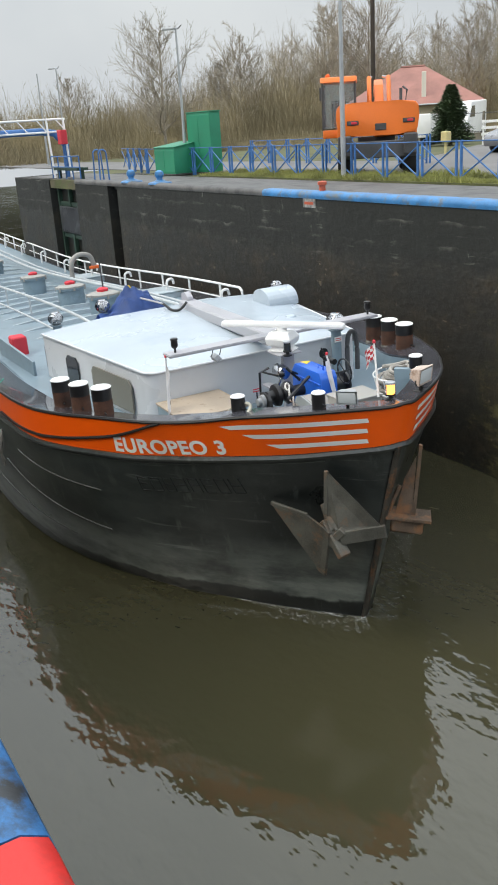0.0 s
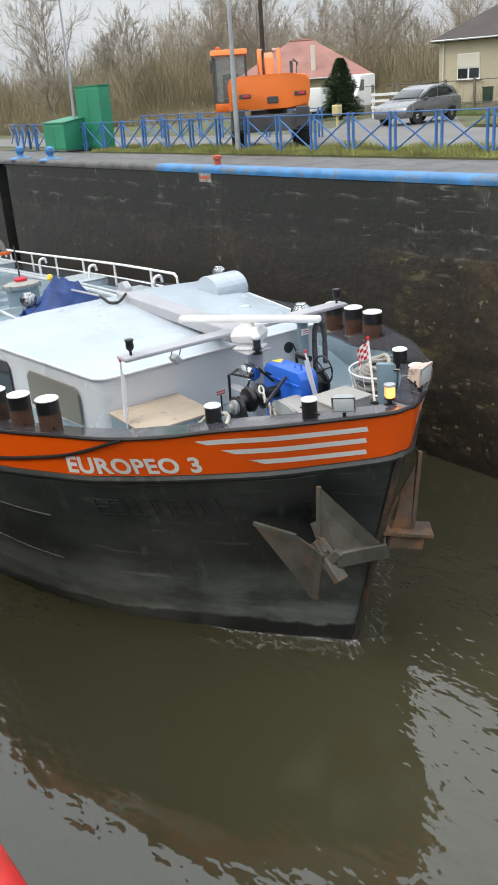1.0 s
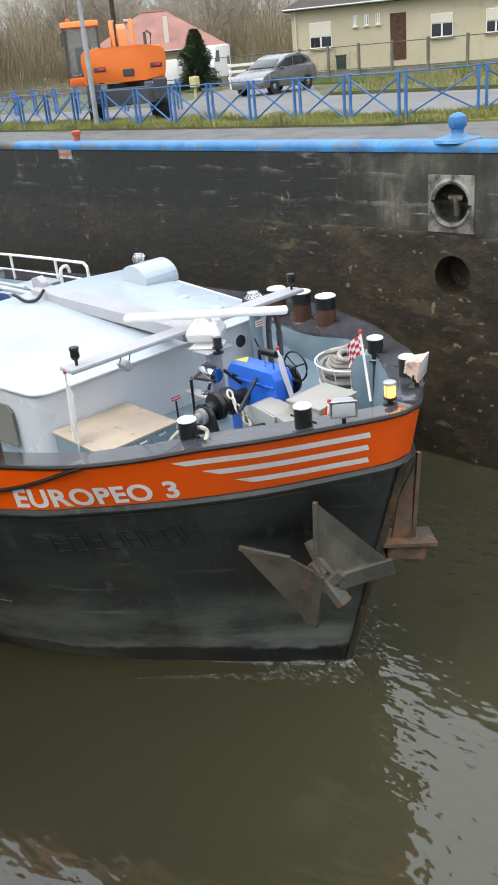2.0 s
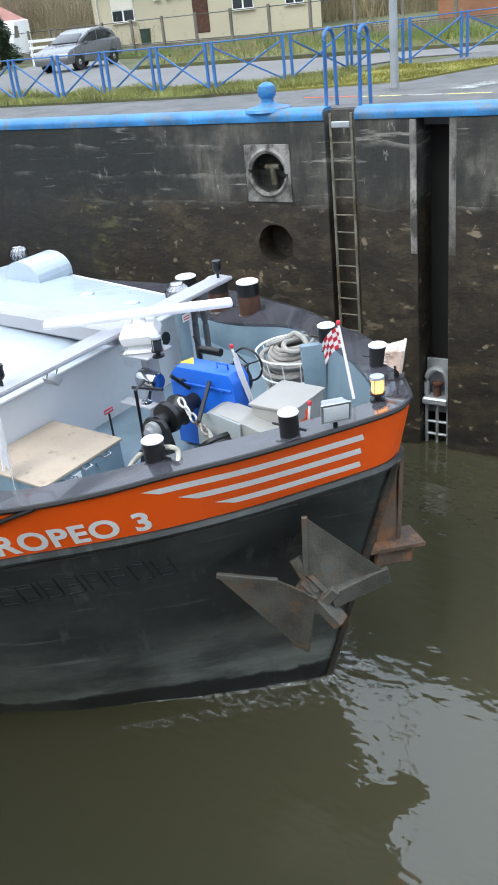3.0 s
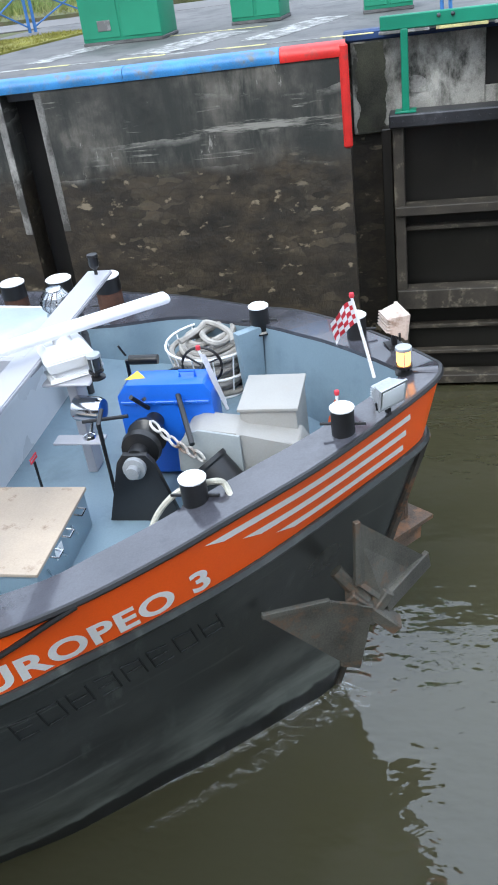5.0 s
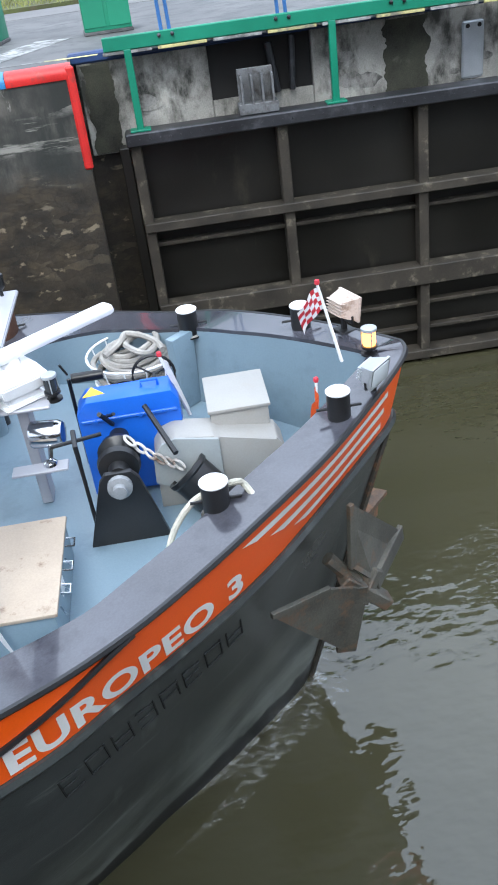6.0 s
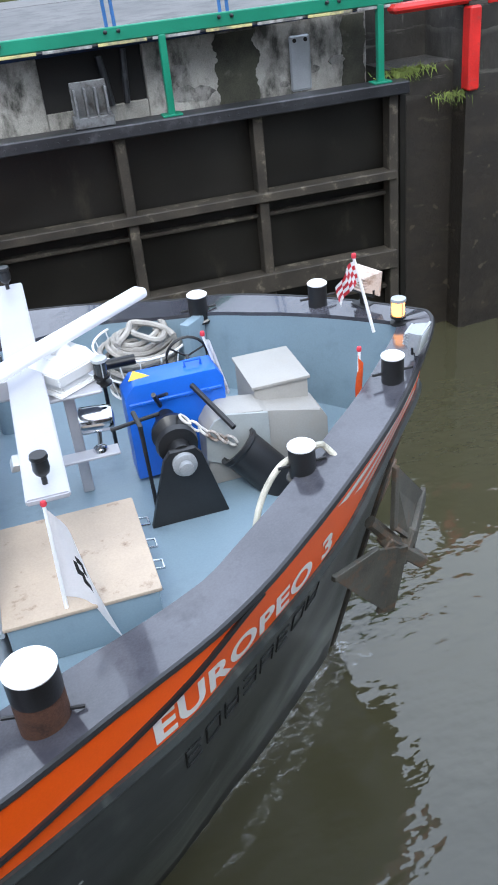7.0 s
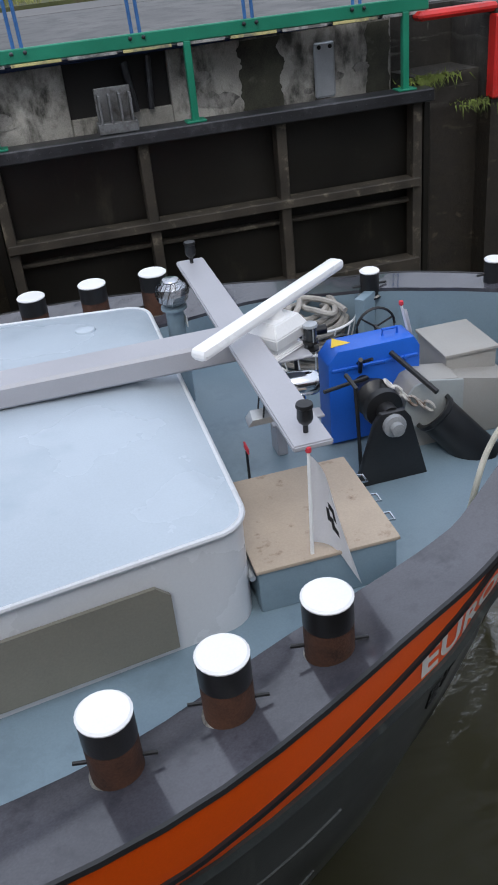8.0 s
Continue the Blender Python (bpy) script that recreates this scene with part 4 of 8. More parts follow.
def build_hull():
    # black shell: flared between the orange band and the waterline
    bm = B()
    rows = [both_sides(band_line)]
    for s in (0.12, 0.25, 0.4, 0.55, 0.7, 0.85, 1.0):
        r = []
        for a, w in zip(band_line, water_line):
            bulge = 0.15 * math.sin(math.pi * s) * max(-1, min(1, (a.y - 2.3) / 1.2)) * min(1, a.y / 0.5)
            p = a.lerp(w, s)
            r.append(Vector((p.x, p.y + bulge, p.z)))
        rows.append(both_sides(r))
    rows.append(both_sides([Vector((p.x - 0.15, p.y * 0.97, -1.6)) for p in water_line]))
    for a, b in zip(rows, rows[1:]):
        sheet(bm, a, b)
    bmesh.ops.remove_doubles(bm, verts=bm.verts, dist=0.002)
    part("hull", bm, "black", barge, "black scuffed steel hull", smooth=40)
    # orange band
    bm = B()
    solid_band(bm, [both_sides(edge_line), both_sides(band_line), both_sides(inward(band_line, 0.06)), both_sides(inward(edge_line, 0.05))])
    part("orange_band", bm, "orange", barge, "orange painted band round the bow")
    # black rail along the top and the strake under the band
    bm = B()
    tube(bm, [p + Vector((0, 0, 0.0)) for p in both_sides(edge_line)], 0.028, 6)
    part("top_rail", bm, "black_line", barge)
    bm = B()
    lo = both_sides(band_line)
    tube(bm, [p + Vector((0, 0, -0.05)) for p in lo], 0.05, 6)
    part("strake", bm, "black", barge)


def cap_width(p):
    return (0.42 + 0.33 * max(0, min(1, (-p.x - 1.5) / 1.5)) - 0.1 * max(0, min(1, p.x)))


def cap_fall(p):
    """How steeply the covering board falls inboard: nearly level at the bow, sloping beside the cabin."""
    return 0.05 + 0.19 * max(0, min(1, (-p.x - 1.2) / 1.3))


def build_decks():
    inner = [Vector((q.x, q.y, max(q.z - cap_fall(p) * cap_width(p), min(q.z - 0.02, DECK - sheer(p.x) + 0.03)))) for p, q in zip(edge_line, inward(edge_line, cap_width))]
    bm = B()
    a, b = both_sides(edge_line), both_sides(inner)
    solid_band(bm, [[p + Vector((0, 0, 0.02)) for p in a], [p + Vector((0, 0, 0.02)) for p in b], [p + Vector((0, 0, -0.02)) for p in b], [p + Vector((0, 0, -0.02)) for p in a]])
    part("covering_board", bm, "cap", barge, "dark violet-grey covering board")
    foot = inward(edge_line, lambda p: cap_width(p) + 0.08)
    bm = B()
    c = both_sides([Vector((p.x, p.y, min(DECK - sheer(p.x), q.z - 0.04))) for p, q in zip(foot, inner)])
    sheet(bm, [p + Vector((0, 0, -0.02)) for p in b], c)
    part("bulwark_lining", bm, "deck", barge, "blue-grey bulwark lining")
    bm = B()
    d = [Vector((p.x, p.y, DECK - sheer(p.x))) for p in foot]
    va = [bm.verts.new(p) for p in d]
    vb = [bm.verts.new((p.x, -p.y, p.z)) for p in d]
    for i in range(len(d) - 1):
        if (va[i].co - vb[i].co).length < 1e-4:
            bm.faces.new((va[i], va[i + 1], vb[i + 1]))
        else:
            bm.faces.new((va[i], va[i + 1], vb[i + 1], vb[i]))
    part("deck", bm, "deck", barge, "blue-grey painted steel deck")


build_hull()
build_decks()


def build_cabin():
    """Low forecastle cabin with a cambered roof, a rolled roof edge and covered side windows."""
    x0, x1, w, top = -7.75, -3.18, 2.12, 3.80
    bm = B()
    n = 16
    outline = [(x0, -w - 0.62), (x0, w + 0.62)]
    r = 0.28
    for cx, cy, a0 in ((x1 - r, w - r, 90), (x1 - r, -w + r, 0)):
        for k in range(7):
            a = radians(a0 - k * 15)
            outline.append((cx + r * math.cos(a), cy + r * math.sin(a)))
    lo = [bm.verts.new((x, y, DECK - 0.3)) for x, y in outline]
    hi = [bm.verts.new((x, y, top)) for x, y in outline]
    for i in range(len(outline)):
        j = (i + 1) % len(outline)
        bm.faces.new((lo[i], lo[j], hi[j], hi[i]))
    cabin = part("cabin", bm, "cabin_wall", barge, "pale grey cabin house")
    bm = B()
    rim = [bm.verts.new((x * 1.0, y * 1.01, top + 0.01)) for x, y in outline]
    mid = [bm.verts.new((x0 + (x - x0) * 0.97, y * 0.93, top + 0.05)) for x, y in outline]
    top_ = [bm.verts.new((x0 + (x - x0) * 0.9, y * 0.5, top + 0.13)) for x, y in outline]
    for a, b in ((rim, mid), (mid, top_)):
        for i in range(len(outline)):
            j = (i + 1) % len(outline)
            bm.faces.new((a[i], a[j], b[j], b[i]))
    bm.faces.new(top_)
    part("roof", bm, "pale", cabin, "glossy wet pale roof")
    bm = B()
    tube(bm, [(x, y * 1.01, top) for x, y in outline], 0.025, 8, closed=True)
    part("roof_edge", bm, "cabin_wall", cabin)
    for s in (-1, 1):
        for cx, ww, mt in ((-4.62, 1.62, "perspex"), (-6.35, 0.55, "dark_glass")):
            bm = B()
            prism(bm, [(-ww / 2, 0), (ww / 2, 0), (ww / 2, 0.5), (ww / 2 - 0.1, 0.6), (-ww / 2 + 0.1, 0.6), (-ww / 2, 0.5)], 0.03, pose(cx, s * (w + 0.012 + (x1 - cx) / (x1 - x0) * 0.62), 2.97, 0, 0, -7.7 * s))
            part("window_plate", bm, mt, cabin)


build_cabin()


def bollard(m, r, h, rusty):
    bm = B()
    lathe(bm, [(r * 1.25, 0), (r * 1.25, 0.015), (r, 0.02), (r, h - 0.01)] if not rusty else [(r, 0), (r, h * 0.64)], 24, m)
    b = part("bollard", bm, "rust" if rusty else "black_gear", barge)
    if rusty:
        bm = B()
        lathe(bm, [(r + 0.002, h * 0.64), (r + 0.002, h - 0.01)], 24, m)
        part("collar", bm, "black_gear", b)
    bm = B()
    lathe(bm, [(r + 0.004, h - 0.012), (r + 0.006, h), (r - 0.01, h + 0.012), (0.01, h + 0.014)], 24, m)
    part("cap", bm, "white", b, "white painted bollard top")
    bm = B()
    lathe(bm, [(r * 1.1, 0.0), (r * 1.1, 0.05), (r * 1.06, 0.06), (r * 1.01, 0.07)] if rusty else [(r * 1.25, 0.0), (r * 1.2, 0.018), (r * 1.02, 0.03)], 24, m)
    part("weld_ring", bm, "slot_edge", b)
    z = h * (0.30 if rusty else 0.45)
    for a, c in ((-r - 0.09, -r + 0.02), (r - 0.02, r + 0.09)):
        bm = B()
        rod(bm, m @ Vector((a, 0, z)), m @ Vector((c, 0, z)), 0.013)
        part("pin", bm, "black_gear", b)
    return b


for s in (-1, 1):
    for x, y, z in ((-2.94, 3.01, 3.28), (-3.66, 3.18, 3.21), (-4.39, 3.31, 3.14)):
        bollard(pose(x, s * y, z, 0, 0, 10 * s), 0.163, 0.56, True)
    bollard(pose(-0.745, s * 1.61, 3.63), 0.105, 0.30, False)
    bollard(pose(0.35, s * 0.885, 3.82), 0.096, 0.28, False)


# ---------------------------------------------------------------- paint on the bow band
def band_point(x, frac, side=-1, off=0.004):
    """A point of the orange band: x along the ship, frac of its height, off its face."""
    best = None
    for i in range(len(edge_line) - 1):
        a, b = band_line[i].lerp(edge_line[i], frac), band_line[i + 1].lerp(edge_line[i + 1], frac)
        if a.x >= x >= b.x and a.x > b.x:
            k = (a.x - x) / (a.x - b.x)
            best = a.lerp(b, k)
            t = (b - a).normalized()
            break
    n = Vector((t.y, -t.x, 0)).normalized()
    p = best + n * off
    return Vector((p.x, side * p.y, p.z))


def stripe(x0, x1, f0, f1, thick, side, slant):
    bm = B()
    n = 26
    lo, hi = [], []
    for i in range(n + 1):
        k = i / n
        f = f0 + (f1 - f0) * k
        x = x0 + (x1 - x0) * k
        lo.append(bm.verts.new(band_point(x + slant * (1 - k), f - thick / 2, side)))
        hi.append(bm.verts.new(band_point(x, f + thick / 2, side)))
    for i in range(n):
        bm.faces.new((lo[i], lo[i + 1], hi[i + 1], hi[i]))
    part("white_stripe", bm, "text_white", barge)


for s in (-1, 1):
    stripe(-0.62, 0.87, 0.76, 0.71, 0.115, s, 0.12)
    stripe(-0.39, 0.83, 0.50, 0.45, 0.115, s, 0.12)
    stripe(-0.18, 0.80, 0.23, 0.18, 0.115, s, 0.12)


def hull_name(side):
    """The ship's name in white capitals, laid on the band."""
    font = bpy.data.curves.new("name", "FONT")
    font.body = "EUROPEO 3"
    font.space_character = 1.08
    font.offset = 0.034
    tmp = new("tmp", font)
    me = bpy.data.meshes.new_from_object(tmp.evaluated_get(bpy.context.evaluated_depsgraph_get()))
    bpy.data.objects.remove(tmp)
    bm = bmesh.new()
    bm.from_mesh(me)
    bmesh.ops.triangulate(bm, faces=bm.faces)
    bmesh.ops.subdivide_edges(bm, edges=[e for e in bm.edges if e.calc_length() > 0.15], cuts=2)
    xs = [v.co.x for v in bm.verts]
    ys = [v.co.y for v in bm.verts]
    x0, x1, y0, y1 = min(xs), max(xs), min(ys), max(ys)
    for v in bm.verts:
        k = (v.co.x - x0) / (x1 - x0)
        if side > 0:
            k = 1 - k
        # evenly along the plating, which turns towards the bow
        x = -2.33 + 1.68 * (k ** 0.94)
        f = 0.05 + (0.46 - 0.06 * k) * (v.co.y - y0) / (y1 - y0)
        v.co = band_point(x, f, side, 0.005)
    sign = thing("ship_name", None)
    sign.parent = barge
    tagged(sign, "white painted ship name on orange")
    left = set(bm.faces)
    while left:
        # one painted letter at a time
        seed = left.pop()
        piece, edge_ = {seed}, [seed]
        while edge_:
            for e in edge_.pop().edges:
                for g in e.link_faces:
                    if g in left:
                        left.discard(g)
                        piece.add(g)
                        edge_.append(g)
        lb, seen = B(), {}
        for g in piece:
            for v in g.verts:
                if v not in seen:
                    seen[v] = lb.verts.new(v.co)
            lb.faces.new([seen[v] for v in g.verts])
        part("letter", lb, "text_white", sign, smooth=0)
    bm.free()


hull_name(-1)
hull_name(1)
for s in (-1, 1):
    bm = B()
    strip_way = [band_point(x, f, s, 0.015) for x, f in ((-1.42, 0.98), (-1.6, 0.89), (-1.95, 0.68), (-2.35, 0.50), (-2.8, 0.385), (-3.3, 0.28), (-3.8, 0.21), (-4.3, 0.16), (-5.2, 0.13), (-6.5, 0.11))]
    tube(bm, [spline(strip_way, i / 4) for i in range(4 * len(strip_way) - 3)], 0.024, 6)
    part("rub_strip", bm, "black_line", barge)


def hull_point(x, frac, side=-1, off=0.0):
    """A point of the black shell; frac 0 under the band, 1 at the waterline."""
    for i in range(len(edge_line) - 1):
        q = []
        for k in (i, i + 1):
            a, w = band_line[k], water_line[k]
            p = a.lerp(w, frac)
            bulge = 0.15 * math.sin(math.pi * frac) * max(-1, min(1, (a.y - 2.3) / 1.2)) * min(1, a.y / 0.5)
            q.append(Vector((p.x, p.y + bulge, p.z)))
        a, b = q
        if a.x >= x >= b.x and a.x > b.x:
            p = a.lerp(b, (a.x - x) / (a.x - b.x))
            t = (b - a).normalized()
            n = Vector((t.y, -t.x, 0.25)).normalized()
            p = p + n * off
            return Vector((p.x, side * p.y, p.z))
    return Vector((x, side * 4.2, 1))


# weld seams along the plating, and the painted-over raised letters of an older name
for s in (-1, 1):
    for f0, f1, x0, x1 in ((0.28, 0.19, -3.0, -5.6), (0.58, 0.36, -3.2, -6.6), (0.72, 0.58, -4.3, -8.4), (0.05, 0.05, 0.30, -9.0)):
        bm = B()
        tube(bm, [hull_point(x0 + (x1 - x0) * i / 30, f0 + (f1 - f0) * i / 30, s, 0.004) for i in range(31)], 0.014, 5)
        part("plate_seam", bm, "seam", barge)
    for i in range(8):
        x = -2.14 + i * 0.185
        bm = B()
        for k, (dx0, f0, dx1, f1) in enumerate(((0, 0.14, 0.0, 0.23), (0, 0.14, 0.13, 0.15), (0, 0.185, 0.12, 0.185), (0.13, 0.14, 0.13, 0.23), (0, 0.23, 0.13, 0.23))):
            if (i + k) % 5 == 3:
                continue
            tube(bm, [hull_point(x + dx0 + (dx1 - dx0) * j / 4, f0 + (f1 - f0) * j / 4, s, 0.004) for j in range(5)], 0.009, 5)
        part("raised_bar", bm, "raised", barge)
    bm = B()
    tube(bm, [Vector((0.98 - 1.03 * k / 10 + 0.02, s * 0.02, 3.3 - 3.3 * k / 10)) for k in range(11)], 0.05, 6)
    if s < 0:
        part("stem_bar", bm, "stem", barge, "scuffed and rusty stem bar")
    else:
        bm.free()


# ---------------------------------------------------------------- anchors
def plate(bm, pts, thick):
    """A steel plate through points in space."""
    v = [Vector(p) for p in pts]
    n = (v[1] - v[0]).cross(v[2] - v[0]).normalized() * thick / 2
    a = [bm.verts.new(p + n) for p in v]
    b = [bm.verts.new(p - n) for p in v]
    bm.faces.new(a)
    bm.faces.new(b[::-1])
    for i in range(len(v)):
        j = (i + 1) % len(v)
        bm.faces.new((a[j], a[i], b[i], b[j]))


def beam(bm, a, b, w, h, up=(0, 0, 1)):
    """A square bar from a to b."""
    a, b = Vector(a), Vector(b)
    d = b - a
    q = d.to_track_quat("Y", "Z").to_matrix().to_4x4()
    c = bmesh.new()
    bmesh.ops.create_cube(c, size=1)
    c.transform(Matrix.Diagonal((w, d.length, h, 1)))
    bmesh.ops.bevel(c, geom=c.edges[:], offset=min(w, h) * 0.12, segments=1, affect="EDGES")
    put(bm, c, Matrix.Translation((a + b) / 2) @ q)


def build_anchor(s):
    o = Vector((0.03, 0.07 * s, 0))
    P = lambda x, y, z: Vector((x, s * y, z)) + o
    anchor = thing("anchor", None, "", "")
    anchor.parent = barge
    tagged(anchor, "weathered steel anchor with broad flukes")
    knee = P(0.46, 0.76, 1.97)
    for name, a, b, c in (("upper_fluke", P(0.37, 0.78, 2.93), P(0.97, 0.19, 2.04), P(0.58, 0.72, 1.92)), ("lower_fluke", P(-0.47, 1.27, 2.25), P(0.22, 0.86, 1.24), P(0.38, 0.84, 2.02))):
        bm = B()
        q = P(0.34, 0.80, 2.22) if name == "upper_fluke" else P(0.10, 0.98, 2.18)
        plate(bm, [a, b, c, q], 0.035)
        f = part(name, bm, "anchor", anchor)
        bm = B()
        beam(bm, b, c, 0.05, 0.20)
        part("palm", bm, "anchor", f)
        bm = B()
        beam(bm, a, q, 0.05, 0.06)
        part("rib", bm, "anchor", f)
    bm = B()
    beam(bm, P(0.25, 0.77, 2.10), P(0.68, 0.72, 1.66), 0.18, 0.13)
    part("crown", bm, "anchor", anchor)
    bm = B()
    beam(bm, P(0.40, 0.80, 1.78), P(0.60, 0.66, 2.05), 0.13, 0.12)
    part("crown_pin", bm, "anchor", anchor)
    bm = B()
    rod(bm, P(0.40, 0.74, 1.98), P(0.14, 0.70, 2.30), 0.07)
    part("shank", bm, "anchor", anchor)


build_anchor(-1)


def build_turned_anchor():
    anchor = thing("anchor", None, "", "")
    anchor.parent = barge
    tagged(anchor, "rusty anchor hanging edge-on below the bow flare")
    a, c = Vector((0.53, 0.07, 2.05)), Vector((0.92, 0.60, 1.97))
    d = (c - a).normalized()
    n = Vector((d.y, -d.x, 0)).normalized()
    bm = B()
    plate(bm, [a + n * 0.17, c + n * 0.17, c - n * 0.22, a - n * 0.22], 0.045)
    part("palm", bm, "anchor_rust", anchor)
    bm = B()
    m = a.lerp(c, 0.62)
    plate(bm, [m + n * 0.02 + Vector((0, 0, 0.02)), m - n * 0.02 + Vector((0, 0, 0.02)), Vector((0.74, 0.56, 3.10)), Vector((0.79, 0.53, 3.10))], 0.05)
    part("shank", bm, "anchor_rust", anchor)
    bm = B()
    plate(bm, [a.lerp(c, 0.2), a.lerp(c, 0.58), Vector((0.72, 0.50, 2.92)), Vector((0.60, 0.36, 2.55))], 0.035)
    part("upper_fluke", bm, "anchor_rust", anchor)
    bm = B()
    beam(bm, a.lerp(c, 0.10) - Vector((0, 0, 0.14)), a.lerp(c, 0.82) - Vector((0, 0, 0.14)), 0.24, 0.22)
    part("crown", bm, "anchor_rust", anchor)
    bm = B()
    beam(bm, Vector((0.52, 0.12, 2.06)), Vector((0.58, 0.30, 2.46)), 0.05, 0.06)
    part("rib", bm, "anchor_rust", anchor)


build_turned_anchor()


# ---------------------------------------------------------------- gear on the foredeck
def windlass():
    w = thing("windlass", None)
    w.parent = barge
    tagged(w, "blue anchor windlass with black chain wheel")
    bm = B()
    prism(bm, [(-0.46, 0), (0.46, 0), (0.46, 0.88), (0.40, 0.98), (-0.36, 0.98), (-0.46, 0.86)], 0.30, pose(-1.39, 0.08, DECK + 0.05), 0.02)
    g = part("gear_case", bm, "blue_gear", w, "blue painted gear case")
    bm = B()
    box(bm, -1.39, -0.075, DECK + 0.83, 0.86, 0.03, 0.03, 0.006)
    part("flange", bm, "blue_gear", g)
    for dx in (-0.3, -0.1, 0.1, 0.3):
        bm = B()
        lathe(bm, [(0.018, 0), (0.018, 0.015)], 6, pose(-1.39 + dx, -0.09, DECK + 0.845, 90))
        part("bolt", bm, "blue_gear", g)
    bm = B()
    prism(bm, [(-0.10, 0), (0.10, 0), (0.0, 0.17)], 0.004, pose(-1.68, 0.05, DECK + 1.032, -90, 0, 8))
    part("warning_sticker", bm, "warn_yellow", g)
    bm = B()
    tube(bm, [(-1.25, 0.08, DECK + 1.03), (-1.25, 0.08, DECK + 1.09), (-1.10, 0.08, DECK + 1.09), (-1.10, 0.08, DECK + 1.03)], 0.014)
    part("lifting_eye", bm, "blue_gear", g)
    bm = B()
    prism(bm, [(-0.36, 0), (0.34, 0), (0.17, 0.64), (0.11, 0.72), (-0.11, 0.72), (-0.17, 0.64)], 0.06, pose(-1.52, -0.76, DECK + 0.0), 0.01)
    part("bearing_stand", bm, "black_gear", w)
    bm = B()
    lathe(bm, [(0.09, -0.36), (0.09, -0.10), (0.175, -0.09), (0.188, -0.03), (0.13, 0.02), (0.11, 0.06), (0.13, 0.10), (0.188, 0.14), (0.175, 0.20), (0.09, 0.22), (0.09, 0.34)], 24, pose(-1.52, -0.40, DECK + 0.65, 90))
    part("chain_wheel", bm, "black_gear", w)
    bm = B()
    lathe(bm, [(0.105, 0), (0.105, 0.05), (0.095, 0.055), (0.06, 0.06), (0.06, 0.12), (0.02, 0.125)], 20, pose(-1.52, -0.79, DECK + 0.60, 90))
    part("shaft_end", bm, "machine_lid", w)
    bm = B()
    rod(bm, (-1.24, -0.10, DECK + 0.93), (-1.02, -0.62, DECK + 0.72), 0.026)
    part("brake_lever", bm, "black_gear", w)
    bm = B()
    tube(bm, [(-1.80, -0.72, DECK + 0.06), (-1.82, -0.68, DECK + 0.98), (-1.84, -0.50, DECK + 1.02)], 0.022)
    tube(bm, [(-2.05, -0.50, DECK + 0.90), (-1.62, -0.46, DECK + 0.93)], 0.018)
    part("clutch_lever", bm, "black_gear", w)
    bm = B()
    rod(bm, (-1.55, -0.10, DECK + 0.80), (-1.62, -0.30, DECK + 1.03), 0.022)
    rod(bm, (-1.58, -0.12, DECK + 0.90), (-1.50, -0.28, DECK + 1.0), 0.016)
    part("pawl", bm, "black_gear", w)
    bm = B()
    lathe(bm, [(0.17, 0), (0.195, 0.02), (0.195, 0.66), (0.21, 0.68), (0.21, 0.72), (0.175, 0.72), (0.17, 0.05)], 24, look((-0.52, -0.66, DECK - 0.10), (-1.04, -0.42, DECK + 0.50)) @ pose(0, 0, 0, 180))
    part("chain_pipe", bm, "black_gear", w, "black deck pipe for the chain")
    bm = B()
    for i in range(6):
        k = i / 5
        p = Vector((-1.40, -0.42, DECK + 0.79)).lerp(Vector((-1.02, -0.47, DECK + 0.50)), k)
        p.z -= 0.04 * math.sin(k * math.pi)
        ring = [Vector((0.062 * math.cos(a), 0.034 * math.sin(a), 0)) for a in [j * math.pi / 5 for j in range(10)]]
        m = Matrix.Translation(p) @ Euler((radians(90 * (i % 2)), radians(48), radians(-20))).to_matrix().to_4x4()
        tube(bm, [m @ q for q in ring], 0.014, 6, closed=True)
    tagged(part("chain", bm, "chain_paint", w, "white painted anchor chain"), kind="stuff")
    bm = B()
    n = 22
    tube(bm, [(-1.14 + 0.20 * math.cos(2 * math.pi * i / n), 0.50, DECK + 0.92 + 0.20 * math.sin(2 * math.pi * i / n)) for i in range(n)], 0.014, 6, closed=True)
    for a in (0.4, 2.5, 4.6):
        rod(bm, (-1.14, 0.50, DECK + 0.92), (-1.14 + 0.2 * math.cos(a), 0.50, DECK + 0.92 + 0.2 * math.sin(a)), 0.010)
    rod(bm, (-1.14, 0.22, DECK + 0.92), (-1.14, 0.52, DECK + 0.92), 0.018)
    part("hand_wheel", bm, "black_gear", w)
    bm = B()
    lathe(bm, [(0.10, 0), (0.10, 0.05), (0.20, 0.06), (0.20, 0.10), (0.12, 0.12), (0.12, 0.36), (0.20, 0.38), (0.20, 0.42), (0.06, 0.44)], 20, pose(-1.45, 0.28, DECK + 0.62, -90))
    part("far_drum", bm, "black_gear", w)
    bm = B()
    lathe(bm, [(0.05, 0), (0.05, 0.3)], 12, pose(-1.92, 0.62, DECK + 0.95, 0, 90, 0))
    tube(bm, [(-1.95, 0.62, DECK + 0.0), (-1.95, 0.62, DECK + 0.95)], 0.02)
    tube(bm, [(-1.95, 0.62, DECK + 1.0), (-2.0, 0.60, DECK + 1.12)], 0.012)
    part("far_lever", bm, "black_gear", w)


windlass()


